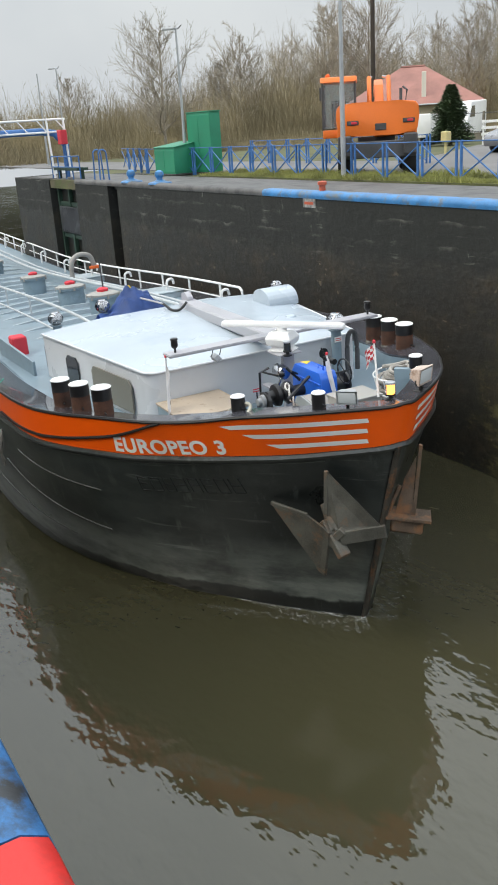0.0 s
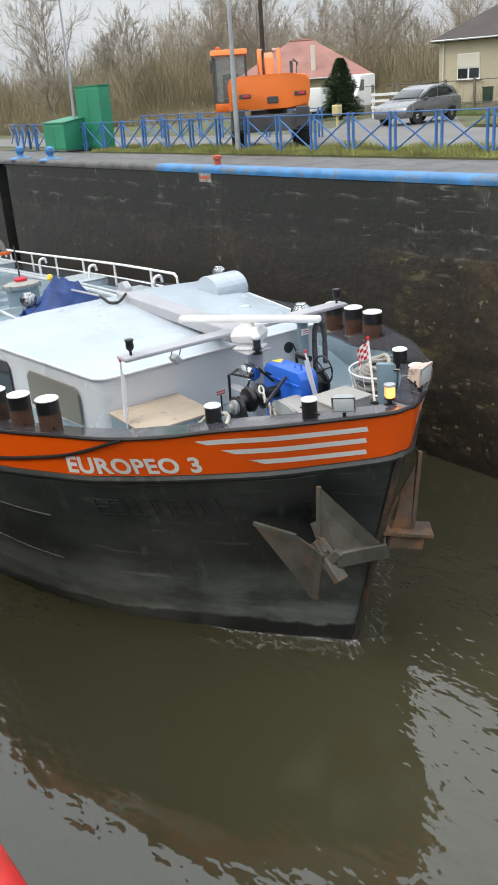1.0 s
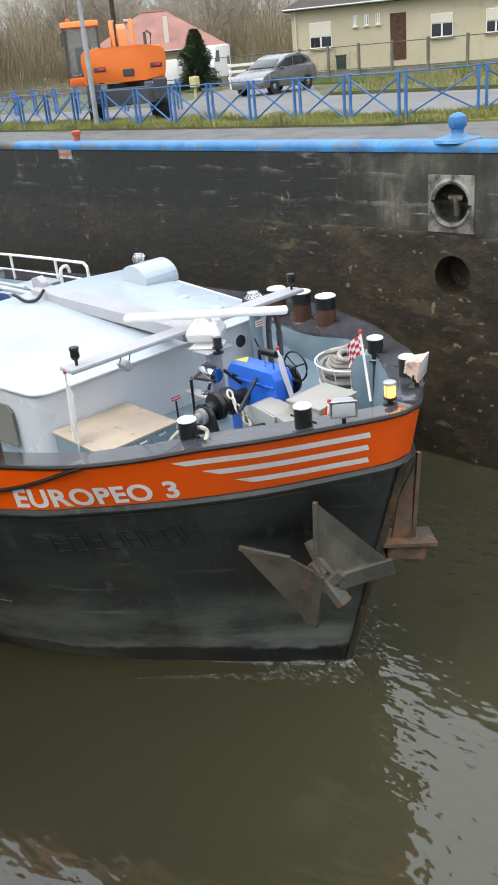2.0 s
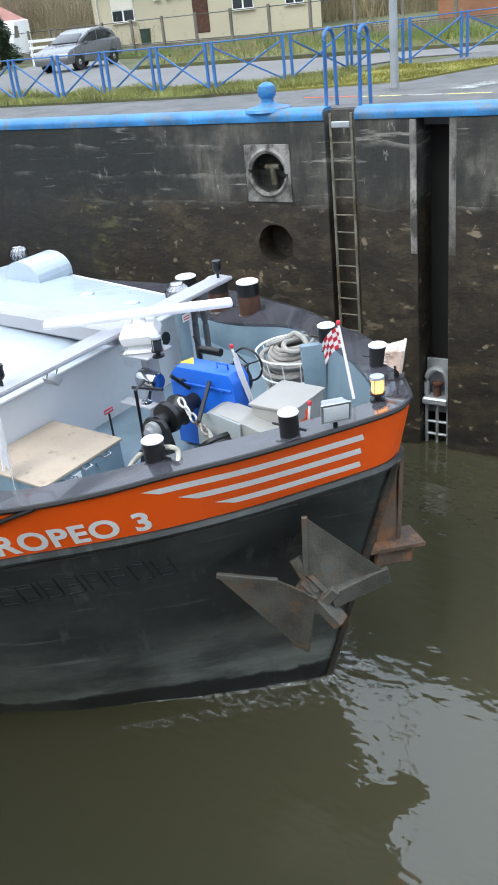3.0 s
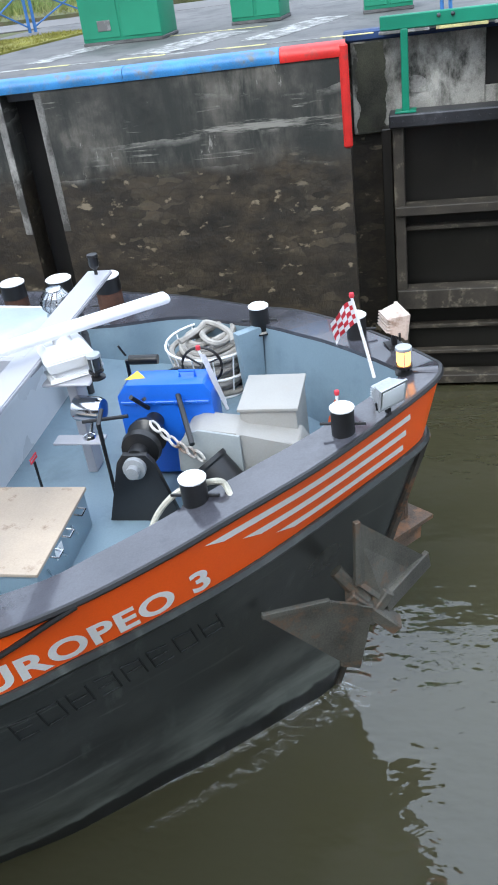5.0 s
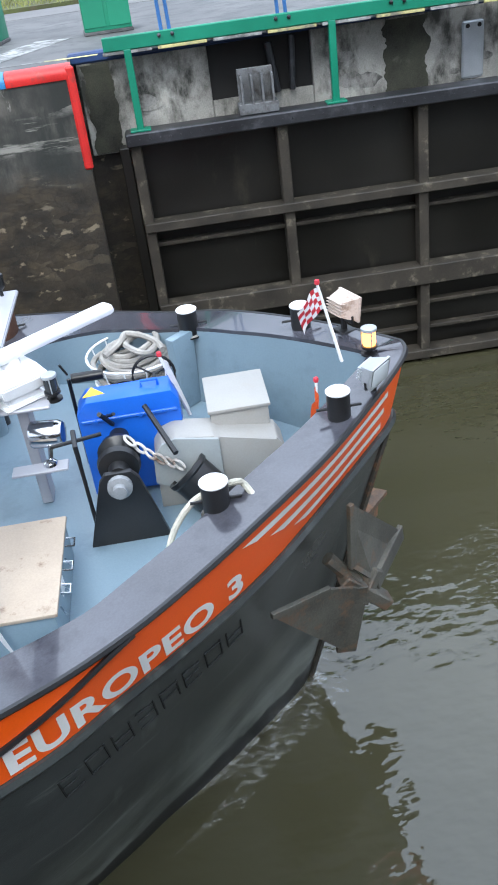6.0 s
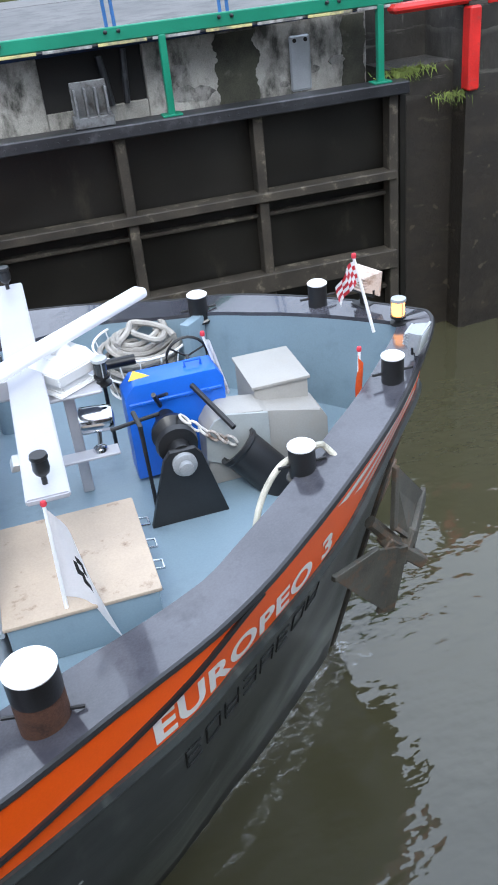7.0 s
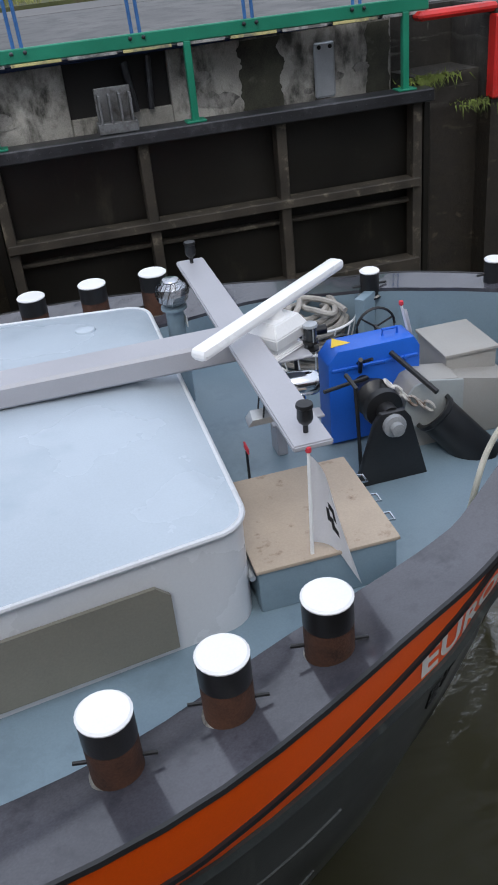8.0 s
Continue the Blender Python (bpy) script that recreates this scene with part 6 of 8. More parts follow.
def aft_deck():
    trunk = thing("tank_trunk", None)
    trunk.parent = barge
    tagged(trunk, "pale grey tank trunk with arched stiffeners")
    n = 10
    arc = [(-2.7 + 5.4 * i / n, 2.62 + 0.22 * math.sin(math.pi * i / n)) for i in range(n + 1)]
    outline = [(-2.7, 2.3)] + arc + [(2.7, 2.3)]
    for k in range(22):
        bm = B()
        prism(bm, outline, 2.3, pose(-10.6 - 1.15 - 2.3 * k, 0, 0, 0, 0, 90))
        sunk("trunk_section", bm, "deck_pale", trunk)
    for k in range(30):
        x = -10.6 - 1.45 * k
        bm = B()
        prism(bm, [(y, z - 0.02) for y, z in arc] + [(y, z + 0.17) for y, z in reversed(arc)], 0.12, pose(x, 0, 0, 0, 0, 90), 0.01)
        sunk("arched_stiffener", bm, "deck_pale", trunk)
    for x, y in ((-13.8, 0.48), (-17.0, 0.40), (-22.3, 0.45), (-30.0, 0.45), (-38.0, 0.45)):
        h = thing("tank_hatch", None)
        h.parent = barge
        tagged(h, "grey tank hatch drum with a pale lid")
        bm = B()
        lathe(bm, [(0.42, 2.6), (0.42, 3.42), (0.47, 3.43), (0.47, 3.48), (0.40, 3.49)], 22, pose(x, y, 0))
        sunk("drum", bm, "deck", h)
        bm = B()
        lathe(bm, [(0.47, 3.485), (0.47, 3.53), (0.35, 3.58), (0.1, 3.60)], 22, pose(x, y, 0))
        sunk("lid", bm, "box_grey", h)
        bm = B()
        lathe(bm, [(0.16, 3.59), (0.17, 3.66), (0.10, 3.70), (0.03, 3.71)], 14, pose(x, y, 0))
        sunk("valve", bm, "flag_red", h, "red vent valve")
        for i in range(6):
            a = i * 1.05
            bm = B()
            box(bm, x + 0.47 * math.cos(a), y + 0.47 * math.sin(a), 3.40, 0.06, 0.06, 0.15, 0.01)
            sunk("clamp", bm, "box_grey", h)
    # cargo pipes along the deck
    pipes = [
        ([(-8.6, -1.25, 2.8), (-8.8, -1.25, 3.42), (-9.3, -1.25, 3.55), (-16, -1.2, 3.55), (-48, -1.2, 3.55)], 0.04),
        ([(-9.1, -1.9, 2.8), (-9.3, -1.9, 3.30), (-9.8, -1.9, 3.36), (-16, -1.9, 3.36), (-48, -1.9, 3.36)], 0.026),
        ([(-8.7, 1.55, 2.8), (-8.9, 1.55, 3.25), (-9.5, 1.5, 3.35), (-16, 1.45, 3.40), (-48, 1.45, 3.40)], 0.05),
        ([(-11.0, 1.95, 3.28), (-20, 1.95, 3.30), (-48, 1.95, 3.30)], 0.035),
    ]
    for pts, r in pipes:
        bm = B()
        tube(bm, [spline(pts, i / 12) for i in range((len(pts) - 1) * 12 + 1)], r, 8)
        sunk("cargo_pipe", bm, "pipe_paint", barge, "pale painted cargo pipe")
    for k in range(8):
        bm = B()
        rod(bm, (-12.4 - 3.4 * k, -1.2, 3.0), (-12.4 - 3.4 * k, -1.2, 3.55), 0.03)
        sunk("pipe_stand", bm, "pipe_paint", barge)
    bm = B()
    tube(bm, [spline([(-21.0, 1.6, 2.9), (-21.0, 1.6, 3.8), (-21.0, 1.85, 4.15), (-21.0, 2.3, 4.1), (-21.0, 2.45, 3.7)], i / 6) for i in range(25)], 0.09, 10)
    sunk("loading_bend", bm, "box_grey", barge, "cream loading pipe bend")
    bm = B()
    lathe(bm, [(0.20, 0), (0.20, 0.08), (0.14, 0.1)], 14, pose(-21.0, 2.46, 3.62))
    sunk("pipe_flange", bm, "flag_orange", barge)
    bm = B()
    rod(bm, (-15.4, 1.0, 3.1), (-15.5, 1.0, 4.35), 0.025)
    sunk("sounding_rod", bm, "machine_grey", barge)
    bm = B()
    lathe(bm, [(0.06, 0), (0.09, 0.06), (0.06, 0.14), (0.02, 0.16)], 12, pose(-12.9, 0.95, 3.6))
    sunk("yellow_valve", bm, "warn_yellow", barge)
    # far and near railings
    for s, x0 in ((1, -10.9), (-1, -24.0)):
        rail = thing("railing", None)
        rail.parent = barge
        tagged(rail, "white deck railing along the side")
        y = s * 3.40
        for z, r in ((3.50, 0.035), (3.12, 0.022)):
            bm = B()
            pts = [(x0 - 1.5 * i, y, z) for i in range(30)]
            if z > 3.4:
                pts = [(x0 + 0.22, y, z - 0.30), (x0 + 0.20, y, z - 0.08), (x0 + 0.08, y, z)] + pts
            tube(bm, pts, r, 8)
            sunk("rail", bm, "white", rail)
        for k in range(20):
            x = x0 - 1.2 - 2.25 * k
            if x < -57:
                break
            bm = B()
            rod(bm, (x, y, 2.6), (x, y, 3.5), 0.035)
            sunk("rail_post", bm, "white", rail)
        for k in range(9):
            x = x0 - 0.5 - 4.1 * k
            bm = B()
            tube(bm, [spline([(x, y - s * 0.3, 2.6), (x, y - s * 0.3, 3.25), (x, y - s * 0.24, 3.40), (x, y - s * 0.10, 3.40), (x, y - s * 0.06, 3.25)], i / 5) for i in range(21)], 0.042, 8)
            sunk("gooseneck_vent", bm, "white", rail, "white gooseneck air vent")
    for x, y, sx_, sy_, z in ((-8.9, 2.85, 1.0, 0.9, 3.02), (-12.3, 2.95, 0.9, 0.8, 3.0), (-15.8, 3.0, 1.6, 0.9, 3.05), (-24.0, 3.0, 1.6, 0.9, 3.05)):
        b = thing("deck_hatch", None)
        b.parent = barge
        tagged(b, "pale grey deck hatch with a flat lid")
        bm = B()
        box(bm, x, y, 2.6, sx_, sy_, z - 2.6, 0.02)
        sunk("coaming", bm, "deck_pale", b)
        bm = B()
        box(bm, x, y, z, sx_ + 0.06, sy_ + 0.06, 0.04, 0.015)
        sunk("lid", bm, "deck_pale", b)
    # vent box with a rounded top on the cabin roof
    bm = B()
    pts = [(-0.45, 0), (0.35, 0), (0.35, 0.10)] + [(-0.05 + 0.40 * math.cos(a), 0.10 + 0.27 * math.sin(a)) for a in [i * math.pi / 10 for i in range(11)]]
    prism(bm, pts, 0.72, pose(-6.5, 2.20, 3.83, 0, 0, 0), 0.015)
    sunk("vent_box", bm, "pale", barge, "pale vent box with a rounded top")
    for x, y in ((-3.9, 1.55), (-4.9, 1.65), (-5.6, -1.2)):
        bm = B()
        lathe(bm, [(0.11, 0), (0.12, 0.02), (0.10, 0.06), (0.03, 0.075)], 16, pose(x, y, 3.855))
        sunk("deck_plug", bm, "pale", barge)
    # near side: locker plates, red box and vent abaft the cabin
    bm = B()
    prism(bm, [(-1.9, 0), (0.9, 0), (0.9, 0.50), (-1.9, 0.62)], 0.06, pose(-8.9, -3.02, 2.70, 0, 0, 3), 0.01)
    sunk("side_screen", bm, "deck", barge, "blue-grey side screen")
    bm = B()
    box(bm, -10.5, -2.75, 2.60, 0.45, 0.35, 0.72, 0.03)
    sunk("fire_box", bm, "flag_red", barge, "red fire box")
    bm = B()
    lathe(bm, [(0.11, 2.6), (0.11, 3.35), (0.09, 3.36), (0.085, 3.0)], 14, pose(-8.6, -2.45, 0))
    sunk("vent_pipe", bm, "black_gear", barge)


aft_deck()


def tarpaulin():
    """A blue sheet thrown over gear abaft the cabin."""
    bm = B()
    n = 26
    rnd = random.Random(8)
    vs = []
    for i in range(n + 1):
        row = []
        for j in range(n + 1):
            u, v = i / n * 2 - 1, j / n * 2 - 1
            h = max(0.0, 0.72 - 0.55 * abs(u) ** 1.6 - 0.35 * v * v) * (0.75 + 0.35 * math.sin(3.1 * v + 1.4))
            h += 0.10 * noise.noise((u * 3.2, v * 3.2, 2.0)) + 0.30 * abs(noise.noise((u * 1.3 + 5, v * 3.6, 7.0))) + 0.10 * abs(noise.noise((u * 5.0, v * 8.0, 4.0)))
            row.append(bm.verts.new((-8.75 + u * 0.62, -0.35 + v * 0.80, 3.48 + h * 0.95)))
        vs.append(row)
    for i in range(n):
        for j in range(n):
            bm.faces.new((vs[i][j], vs[i + 1][j], vs[i + 1][j + 1], vs[i][j + 1]))
    bmesh.ops.solidify(bm, geom=bm.faces[:], thickness=0.012)
    ob = part("tarpaulin", bm, "tarp", smooth=50)
    return tagged(ob, "crumpled blue tarpaulin thrown over deck gear", "tarpaulin")


MOVERS.append(tarpaulin())
bm = B()
box(bm, -8.75, -0.35, 2.5, 0.95, 1.3, 0.98, 0.03)
part("gear_plinth", bm, "deck_pale", barge)


def fender(x, y, z):
    f = thing("fender", None)
    f.parent = barge
    tagged(f, "grey coil fender on a green line")
    bm = B()
    for k in range(5):
        tube(bm, [(x + 0.02 * k, y - 0.03 * (k % 2), z + 0.05 * k) if i == 0 else (x + 0.05 * math.sin(i) + 0.012 * k, y - 0.05 + 0.03 * math.cos(i), z - 0.12 * i + 0.03 * k) for i in range(6)], 0.022, 6)
    part("coil", bm, "rope", f)
    bm = B()
    tube(bm, [(x - 0.05, y - 0.02, z + 0.1), (x - 0.08, y - 0.02, z + 0.5), (x - 0.1, y + 0.02, z + 1.0), (x - 0.1, y + 0.25, z + 1.15)], 0.014, 6)
    part("line", bm, "green_line", f)


fender(-6.6, -4.12, 2.15)
fender(-9.4, -4.24, 2.0)


# ---------------------------------------------------------------- bow wave
def bow_wave():
    """Foam and low ridges that travel with the bow: flat ragged pieces on the water."""
    w = thing("bow_wave", None, "low broken foam curling round the stem", "bow wave", kind="stuff")
    n = 50
    for s in (-1, 1):
        for mat, d0, d1, z in (("foam", -0.03, lambda i: 0.05 + 0.14 * math.exp(-i / 4) + 0.04 * noise.noise((i * 0.7, s, 0)), 0.035), ("foam_thin", 0.0, lambda i: 0.34 + 0.16 * math.exp(-i / 5) + 0.006 * i + 0.16 * noise.noise((i * 0.45, s, 9)), 0.026), ("foam_thin", lambda i: 0.08 + 0.008 * i + 0.03 * noise.noise((i * 0.3, s, 4)), lambda i: 0.18 + 0.012 * i + 0.05 * noise.noise((i * 0.5, s, 14)), 0.040)):
            if s > 0 and z > 0.03:
                continue
            a, b = [], []
            for i in range(n):
                p = water_line[i]
                t = (water_line[i + 1] - water_line[max(i - 1, 0)]).normalized()
                out_ = Vector((t.y, -t.x, 0)) if i else Vector((0.9, 0.35, 0))
                q, r = p + out_ * (d0(i) if callable(d0) else d0), p + out_ * d1(i)
                a.append(Vector((q.x + 0.02, s * max(q.y, 0.0), z)))
                b.append(Vector((r.x + 0.02, s * max(r.y, 0.0), z - 0.012)))
            bm = B()
            sheet(bm, a, b)
            part("foam_streak", bm, mat, w)
    return w


MOVERS.append(bow_wave())


# ---------------------------------------------------------------- on the far quay
def ladder():
    lad = thing("lock_ladder", pose(LADDER_X, WALL + 0.06, 0), "rusty steel ladder down the lock wall", "ladder")
    for s in (-1, 1):
        bm = B()
        box(bm, s * 0.19, 0, -7.5, 0.05, 0.03, 7.45, 0.006)
        part("stile", bm, "ladder_steel", lad)
    for k in range(24):
        bm = B()
        rod(bm, (-0.19, 0, -0.22 - 0.297 * k), (0.19, 0, -0.22 - 0.297 * k), 0.013)
        part("rung", bm, "ladder_steel", lad)
    bm = B()
    box(bm, 0, -0.01, -0.28, 0.33, 0.05, 0.10, 0.01)
    part("plate", bm, "grey_steel", lad)


ladder()


def grab_hoop(x, turn=0):
    h = thing("grab_hoop", pose(x, WALL + 0.62, 0, 0, 0, turn), "blue painted tubular grab hoop beside the ladder", "grab rail", "grab hoops at the ladder")
    bm = B()
    pts = [(0, -0.30, 0), (0, -0.26, 1.0)] + [(0, -0.10 + 0.17 * math.cos(a), 1.02 + 0.17 * math.sin(a)) for a in [math.pi * (1 - i / 8) for i in range(9)]] + [(0, 0.10, 0)]
    tube(bm, pts, 0.032, 10)
    part("bent_tube", bm, "fence_blue", h)


grab_hoop(-7.08)
grab_hoop(-6.46)
grab_hoop(-35.3)
grab_hoop(-34.7)


def quay_bollard(x, label="blue painted mooring bollard on a flared foot"):
    b = thing("quay_bollard", pose(x, WALL + 0.30, 0), label, "bollard", "mooring bollards on the quay")
    bm = B()
    lathe(bm, [(0.42, 0.0), (0.40, 0.045), (0.20, 0.09), (0.11, 0.14), (0.105, 0.20)], 22)
    part("foot", bm, "blue", b)
    bm = B()
    lathe(bm, [(0.09, 0.18), (0.15, 0.24), (0.165, 0.32), (0.14, 0.40), (0.07, 0.45), (0.01, 0.46)], 22)
    part("knob", bm, "blue", b)


for x in (-8.2, -29.0, -31.5):
    quay_bollard(x)
bm = B()
lathe(bm, [(0.085, 0.0), (0.085, 0.17), (0.12, 0.18), (0.12, 0.25), (0.09, 0.27), (0.02, 0.28)], 18, pose(-19.1, WALL + 0.28, 0))
tagged(part("capstan", bm, "red_cap"), "small orange-red capped post on the quay edge", "post")
bm = B()
box(bm, -19.3, WALL - 0.012, -0.38, 0.56, 0.016, 0.24, 0.004)
sign = tagged(part("wall_sign", bm, "white_line"), "small worn plate on the lock wall", "sign")
bm = B()
box(bm, -19.3, WALL - 0.024, -0.30, 0.40, 0.004, 0.07)
part("lettering_bar", bm, "red_cap", sign)


def floating_bollard():
    f = thing("floating_bollard", pose((SLOT0 + SLOT1) / 2, WALL + 0.2, WATER), "grey floating mooring bollard in its wall slot", "floating bollard")
    bm = B()
    pts = [(-0.24, 0.55), (0.24, 0.55), (0.24, 1.60), (-0.24, 1.60)]
    prism(bm, pts, 0.06, pose(0, 0.16, 0), 0.02)
    part("back_plate", bm, "grey_steel", f)
    bm = B()
    tube(bm, [(-0.20, 0, 0.95)] + [(0.20 * math.cos(a), 0, 1.2 + 0.26 * math.sin(a)) for a in [math.pi * (1 - i / 10) for i in range(11)]] + [(0.20, 0, 0.95)], 0.055, 8)
    part("hood", bm, "grey_steel", f)
    bm = B()
    lathe(bm, [(0.07, 0.95), (0.06, 1.12), (0.10, 1.16), (0.10, 1.2), (0.03, 1.22)], 14)
    part("knob", bm, "rust", f)
    bm = B()
    box(bm, 0, 0, 0.80, 0.48, 0.30, 0.14, 0.03)
    part("shelf", bm, "grey_steel", f)
    for z in (0.15, 0.4):
        bm = B()
        box(bm, 0, 0, z, 0.44, 0.06, 0.04, 0.01)
        part("rung", bm, "grey_steel", f)
    for x in (-0.2, 0, 0.2):
        bm = B()
        box(bm, x, 0.0, -0.3, 0.05, 0.06, 1.12, 0.01)
        part("bar", bm, "grey_steel", f)


floating_bollard()
bm = B()
tube(bm, [(-8.12, WALL + 0.2, -1.22), (-8.12, WALL + 0.16, -0.90)], 0.06, 10)
rod(bm, (-8.26, WALL + 0.16, -0.92), (-7.98, WALL + 0.16, -0.92), 0.05)
tagged(part("mooring_cross", bm, "ladder_steel"), "iron mooring cross inside a round wall niche", "mooring hook")


# fence: pairs of posts with crossed braces between
def fence_bay(a, b, first):
    """One bay from a to b, with its pair of posts at b."""
    a, b = Vector((*a, 0)), Vector((*b, 0))
    d = b - a
    bay = thing("fence_bay", Matrix.Translation(a) @ Matrix.Rotation(math.atan2(d.y, d.x), 4, "Z"), "blue painted fence bay with twin posts and crossed braces", "fence", "blue fence along the quay")
    n = d.length
    for x in ((-0.09, 0.09) if first else ()) + (n - 0.09, n + 0.09):
        bm = B()
        box(bm, x, 0, -0.05, 0.062, 0.062, 1.10, 0.008)
        part("post", bm, "fence_blue", bay)
    bm = B()
    tube(bm, [(0.0, 0, 1.02), (n, 0, 1.02)], 0.017, 6)
    part("top_rail", bm, "fence_blue", bay)
    for p, q in (((0.1, 0.012, 0.12), (n - 0.1, 0.012, 0.92)), ((0.1, -0.012, 0.92), (n - 0.1, -0.012, 0.12))):
        bm = B()
        beam(bm, p, q, 0.035, 0.035)
        part("brace", bm, "fence_blue", bay)


line_a = [(-37.5 + 1.52 * i, 17.05) for i in range(18)]
posts = line_a + [(-10.35, 18.2), (-9.9, 20.4), (-8.85, 21.4), (-7.9, 22.8), (-6.6, 24.4), (-5.2, 25.9)]
for i in range(len(posts) - 1):
    fence_bay(posts[i], posts[i + 1], i == 0)
far_fence = [(-38 + 1.55 * i, 22.9 + 0.02 * i) for i in range(9)]
for i in range(len(far_fence) - 1):
    fence_bay(far_fence[i], far_fence[i + 1], i == 0)
turn_fence = [(-37.5, 17.05), (-39.0, 17.4), (-40.5, 17.75), (-42.0, 18.1), (-43.5, 18.4)]
for i in range(len(turn_fence) - 1):
    fence_bay(turn_fence[i + 1], turn_fence[i], i == 0)


# grass verge and moss
def verge(name, outline, z, mat, count, h, label, seed, blade="grass"):
    top = slab(name, outline, -0.1, z, mat, label, "verge")
    rnd = random.Random(seed)
    xs, ys = [p[0] for p in outline], [p[1] for p in outline]

    def inside(x, y):
        c = False
        for i in range(len(outline)):
            (x1, y1), (x2, y2) = outline[i], outline[i - 1]
            if (y1 > y) != (y2 > y) and x < (x2 - x1) * (y - y1) / (y2 - y1) + x1:
                c = not c
        return c

    verts, faces = [], []
    while len(faces) < count:
        x, y = rnd.uniform(min(xs), max(xs)), rnd.uniform(min(ys), max(ys))
        if not inside(x, y):
            continue
        clump = 0.4 + 1.3 * max(0, 0.5 + noise.noise((x * 0.8, y * 0.8, 3.0)))
        hh = h * rnd.uniform(0.35, 1.0) * clump
        a = rnd.uniform(0, 6.28)
        w = 0.012
        lx, ly = rnd.gauss(0, 0.5) * hh, rnd.gauss(0, 0.5) * hh
        i = len(verts)
        verts += [(x - w * math.cos(a), y - w * math.sin(a), z - 0.02), (x + w * math.cos(a), y + w * math.sin(a), z - 0.02), (x + lx, y + ly, z + hh)]
        faces.append((i, i + 1, i + 2))
    me = bpy.data.meshes.new("grass")
    me.from_pydata(verts, [], faces)
    me.materials.append(MAT[blade])
    tagged(new("grass", me), "short rough winter grass blades", "grass", kind="stuff")


verge("verge_long", [(-31.0, 16.2), (-12.0, 16.2), (-10.2, 16.5), (-9.2, 17.6), (-9.4, 20.0), (-10.0, 20.6), (-11.2, 18.3), (-31.0, 18.2)], 0.045, "earth", 34000, 0.16, "rough grass verge along the quay fence", 11)
verge("verge_moss", [(-10.2, 16.55), (-7.2, 17.4), (-5.9, 20.6), (-6.2, 21.2), (-9.0, 21.0), (-9.6, 18.4), (-11.0, 17.0)], 0.04, "moss", 9000, 0.05, "yellow moss verge beside the paving", 12, "moss")
verge("verge_bank", [(-22.0, 27.4), (-8.0, 26.6), (30, 28.0), (30, 36.0), (-24, 36)], 0.1, "earth", 26000, 0.28, "grassy bank in front of the houses", 13)


# painted lines on the paving
def marking(outline, mat, label):
    slab("road_marking", outline, 0.001, 0.006, mat, label, "road marking")


def strip(a, b, w, mat, label):
    a, b = Vector(a), Vector(b)
    n = Vector((-(b - a).y, (b - a).x)).normalized() * w / 2
    marking([tuple(a + n), tuple(a - n), tuple(b - n), tuple(b + n)], mat, label)


for k in range(9):
    x = -7.1 + 0.82 * k
    strip((x, 15.05 - 0.085 * k), (x + 0.8, 14.96 - 0.085 * k), 0.12, "yellow" if k % 2 == 0 else "white_line", "worn yellow and white safety line")
strip((-8.4, 15.3), (-7.2, 15.1), 0.10, "red_cap", "faded orange safety line")
strip((-5.5, 15.6), (-4.2, 18.6), 0.5, "white_line", "worn pale painted path")
strip((-3.4, 15.0), (-2.2, 17.0), 0.9, "white_line", "worn pale painted patch")
strip((-1.6, 15.2), (-0.4, 17.6), 0.7, "white_line", "worn pale painted patch")
strip((-3.6, 17.6), (-1.6, 17.3), 0.10, "yellow", "worn yellow safety line")


def cabinet(x0, y0, w, d, h, turn, label, slope=0.0, panel=False):
    c = thing("service_cabinet", pose(x0, y0, 0, 0, 0, turn), label, "cabinet", "green service cabinets")
    bm = B()
    box(bm, 0, 0, 0, w, d, 0.06, 0.01)
    part("plinth", bm, "paving", c)
    bm = B()
    prism(bm, [(-d / 2, 0.06), (d / 2, 0.06), (d / 2, h), (-d / 2, h - slope)], w - 0.04, pose(0, 0, 0, 0, 0, 90), 0.015)
    part("shell", bm, "box_green", c)
    bm = B()
    prism(bm, [(-d / 2 - 0.03, h - slope), (d / 2 + 0.03, h), (d / 2 + 0.03, h + 0.04), (-d / 2 - 0.03, h - slope + 0.04)], w + 0.03, pose(0, 0, 0, 0, 0, 90), 0.01)
    part("lid", bm, "box_green", c)
    for s in (-1, 1):
        bm = B()
        box(bm, s * w / 4, -d / 2 - 0.004, 0.12, w / 2 - 0.06, 0.02, h - slope - 0.22, 0.006)
        part("door", bm, "box_green", c)
    if panel:
        bm = B()
        box(bm, -w / 5, -d / 2 - 0.02, 0.24, 0.26, 0.02, 0.18, 0.006)
        part("label_plate", bm, "white_line", c, "small white notice plate")


cabinet(-4.25, 17.75, 1.62, 0.9, 1.12, -8, "green steel service cabinet with a small white plate", 0, True)
cabinet(-1.8, 18.5, 1.0, 0.8, 1.05, -10, "green steel service cabinet on the quay")
cabinet(-34.2, 16.95, 1.9, 1.2, 1.25, 0, "low green bin shelter with a sloped pale lid", 0.18)
cabinet(-32.9, 17.6, 1.7, 0.5, 2.35, 6, "tall green steel screen beside the lamp post")
cabinet(0.6, 17.6, 0.9, 0.7, 0.7, 0, "low green steel cabinet near the gate")


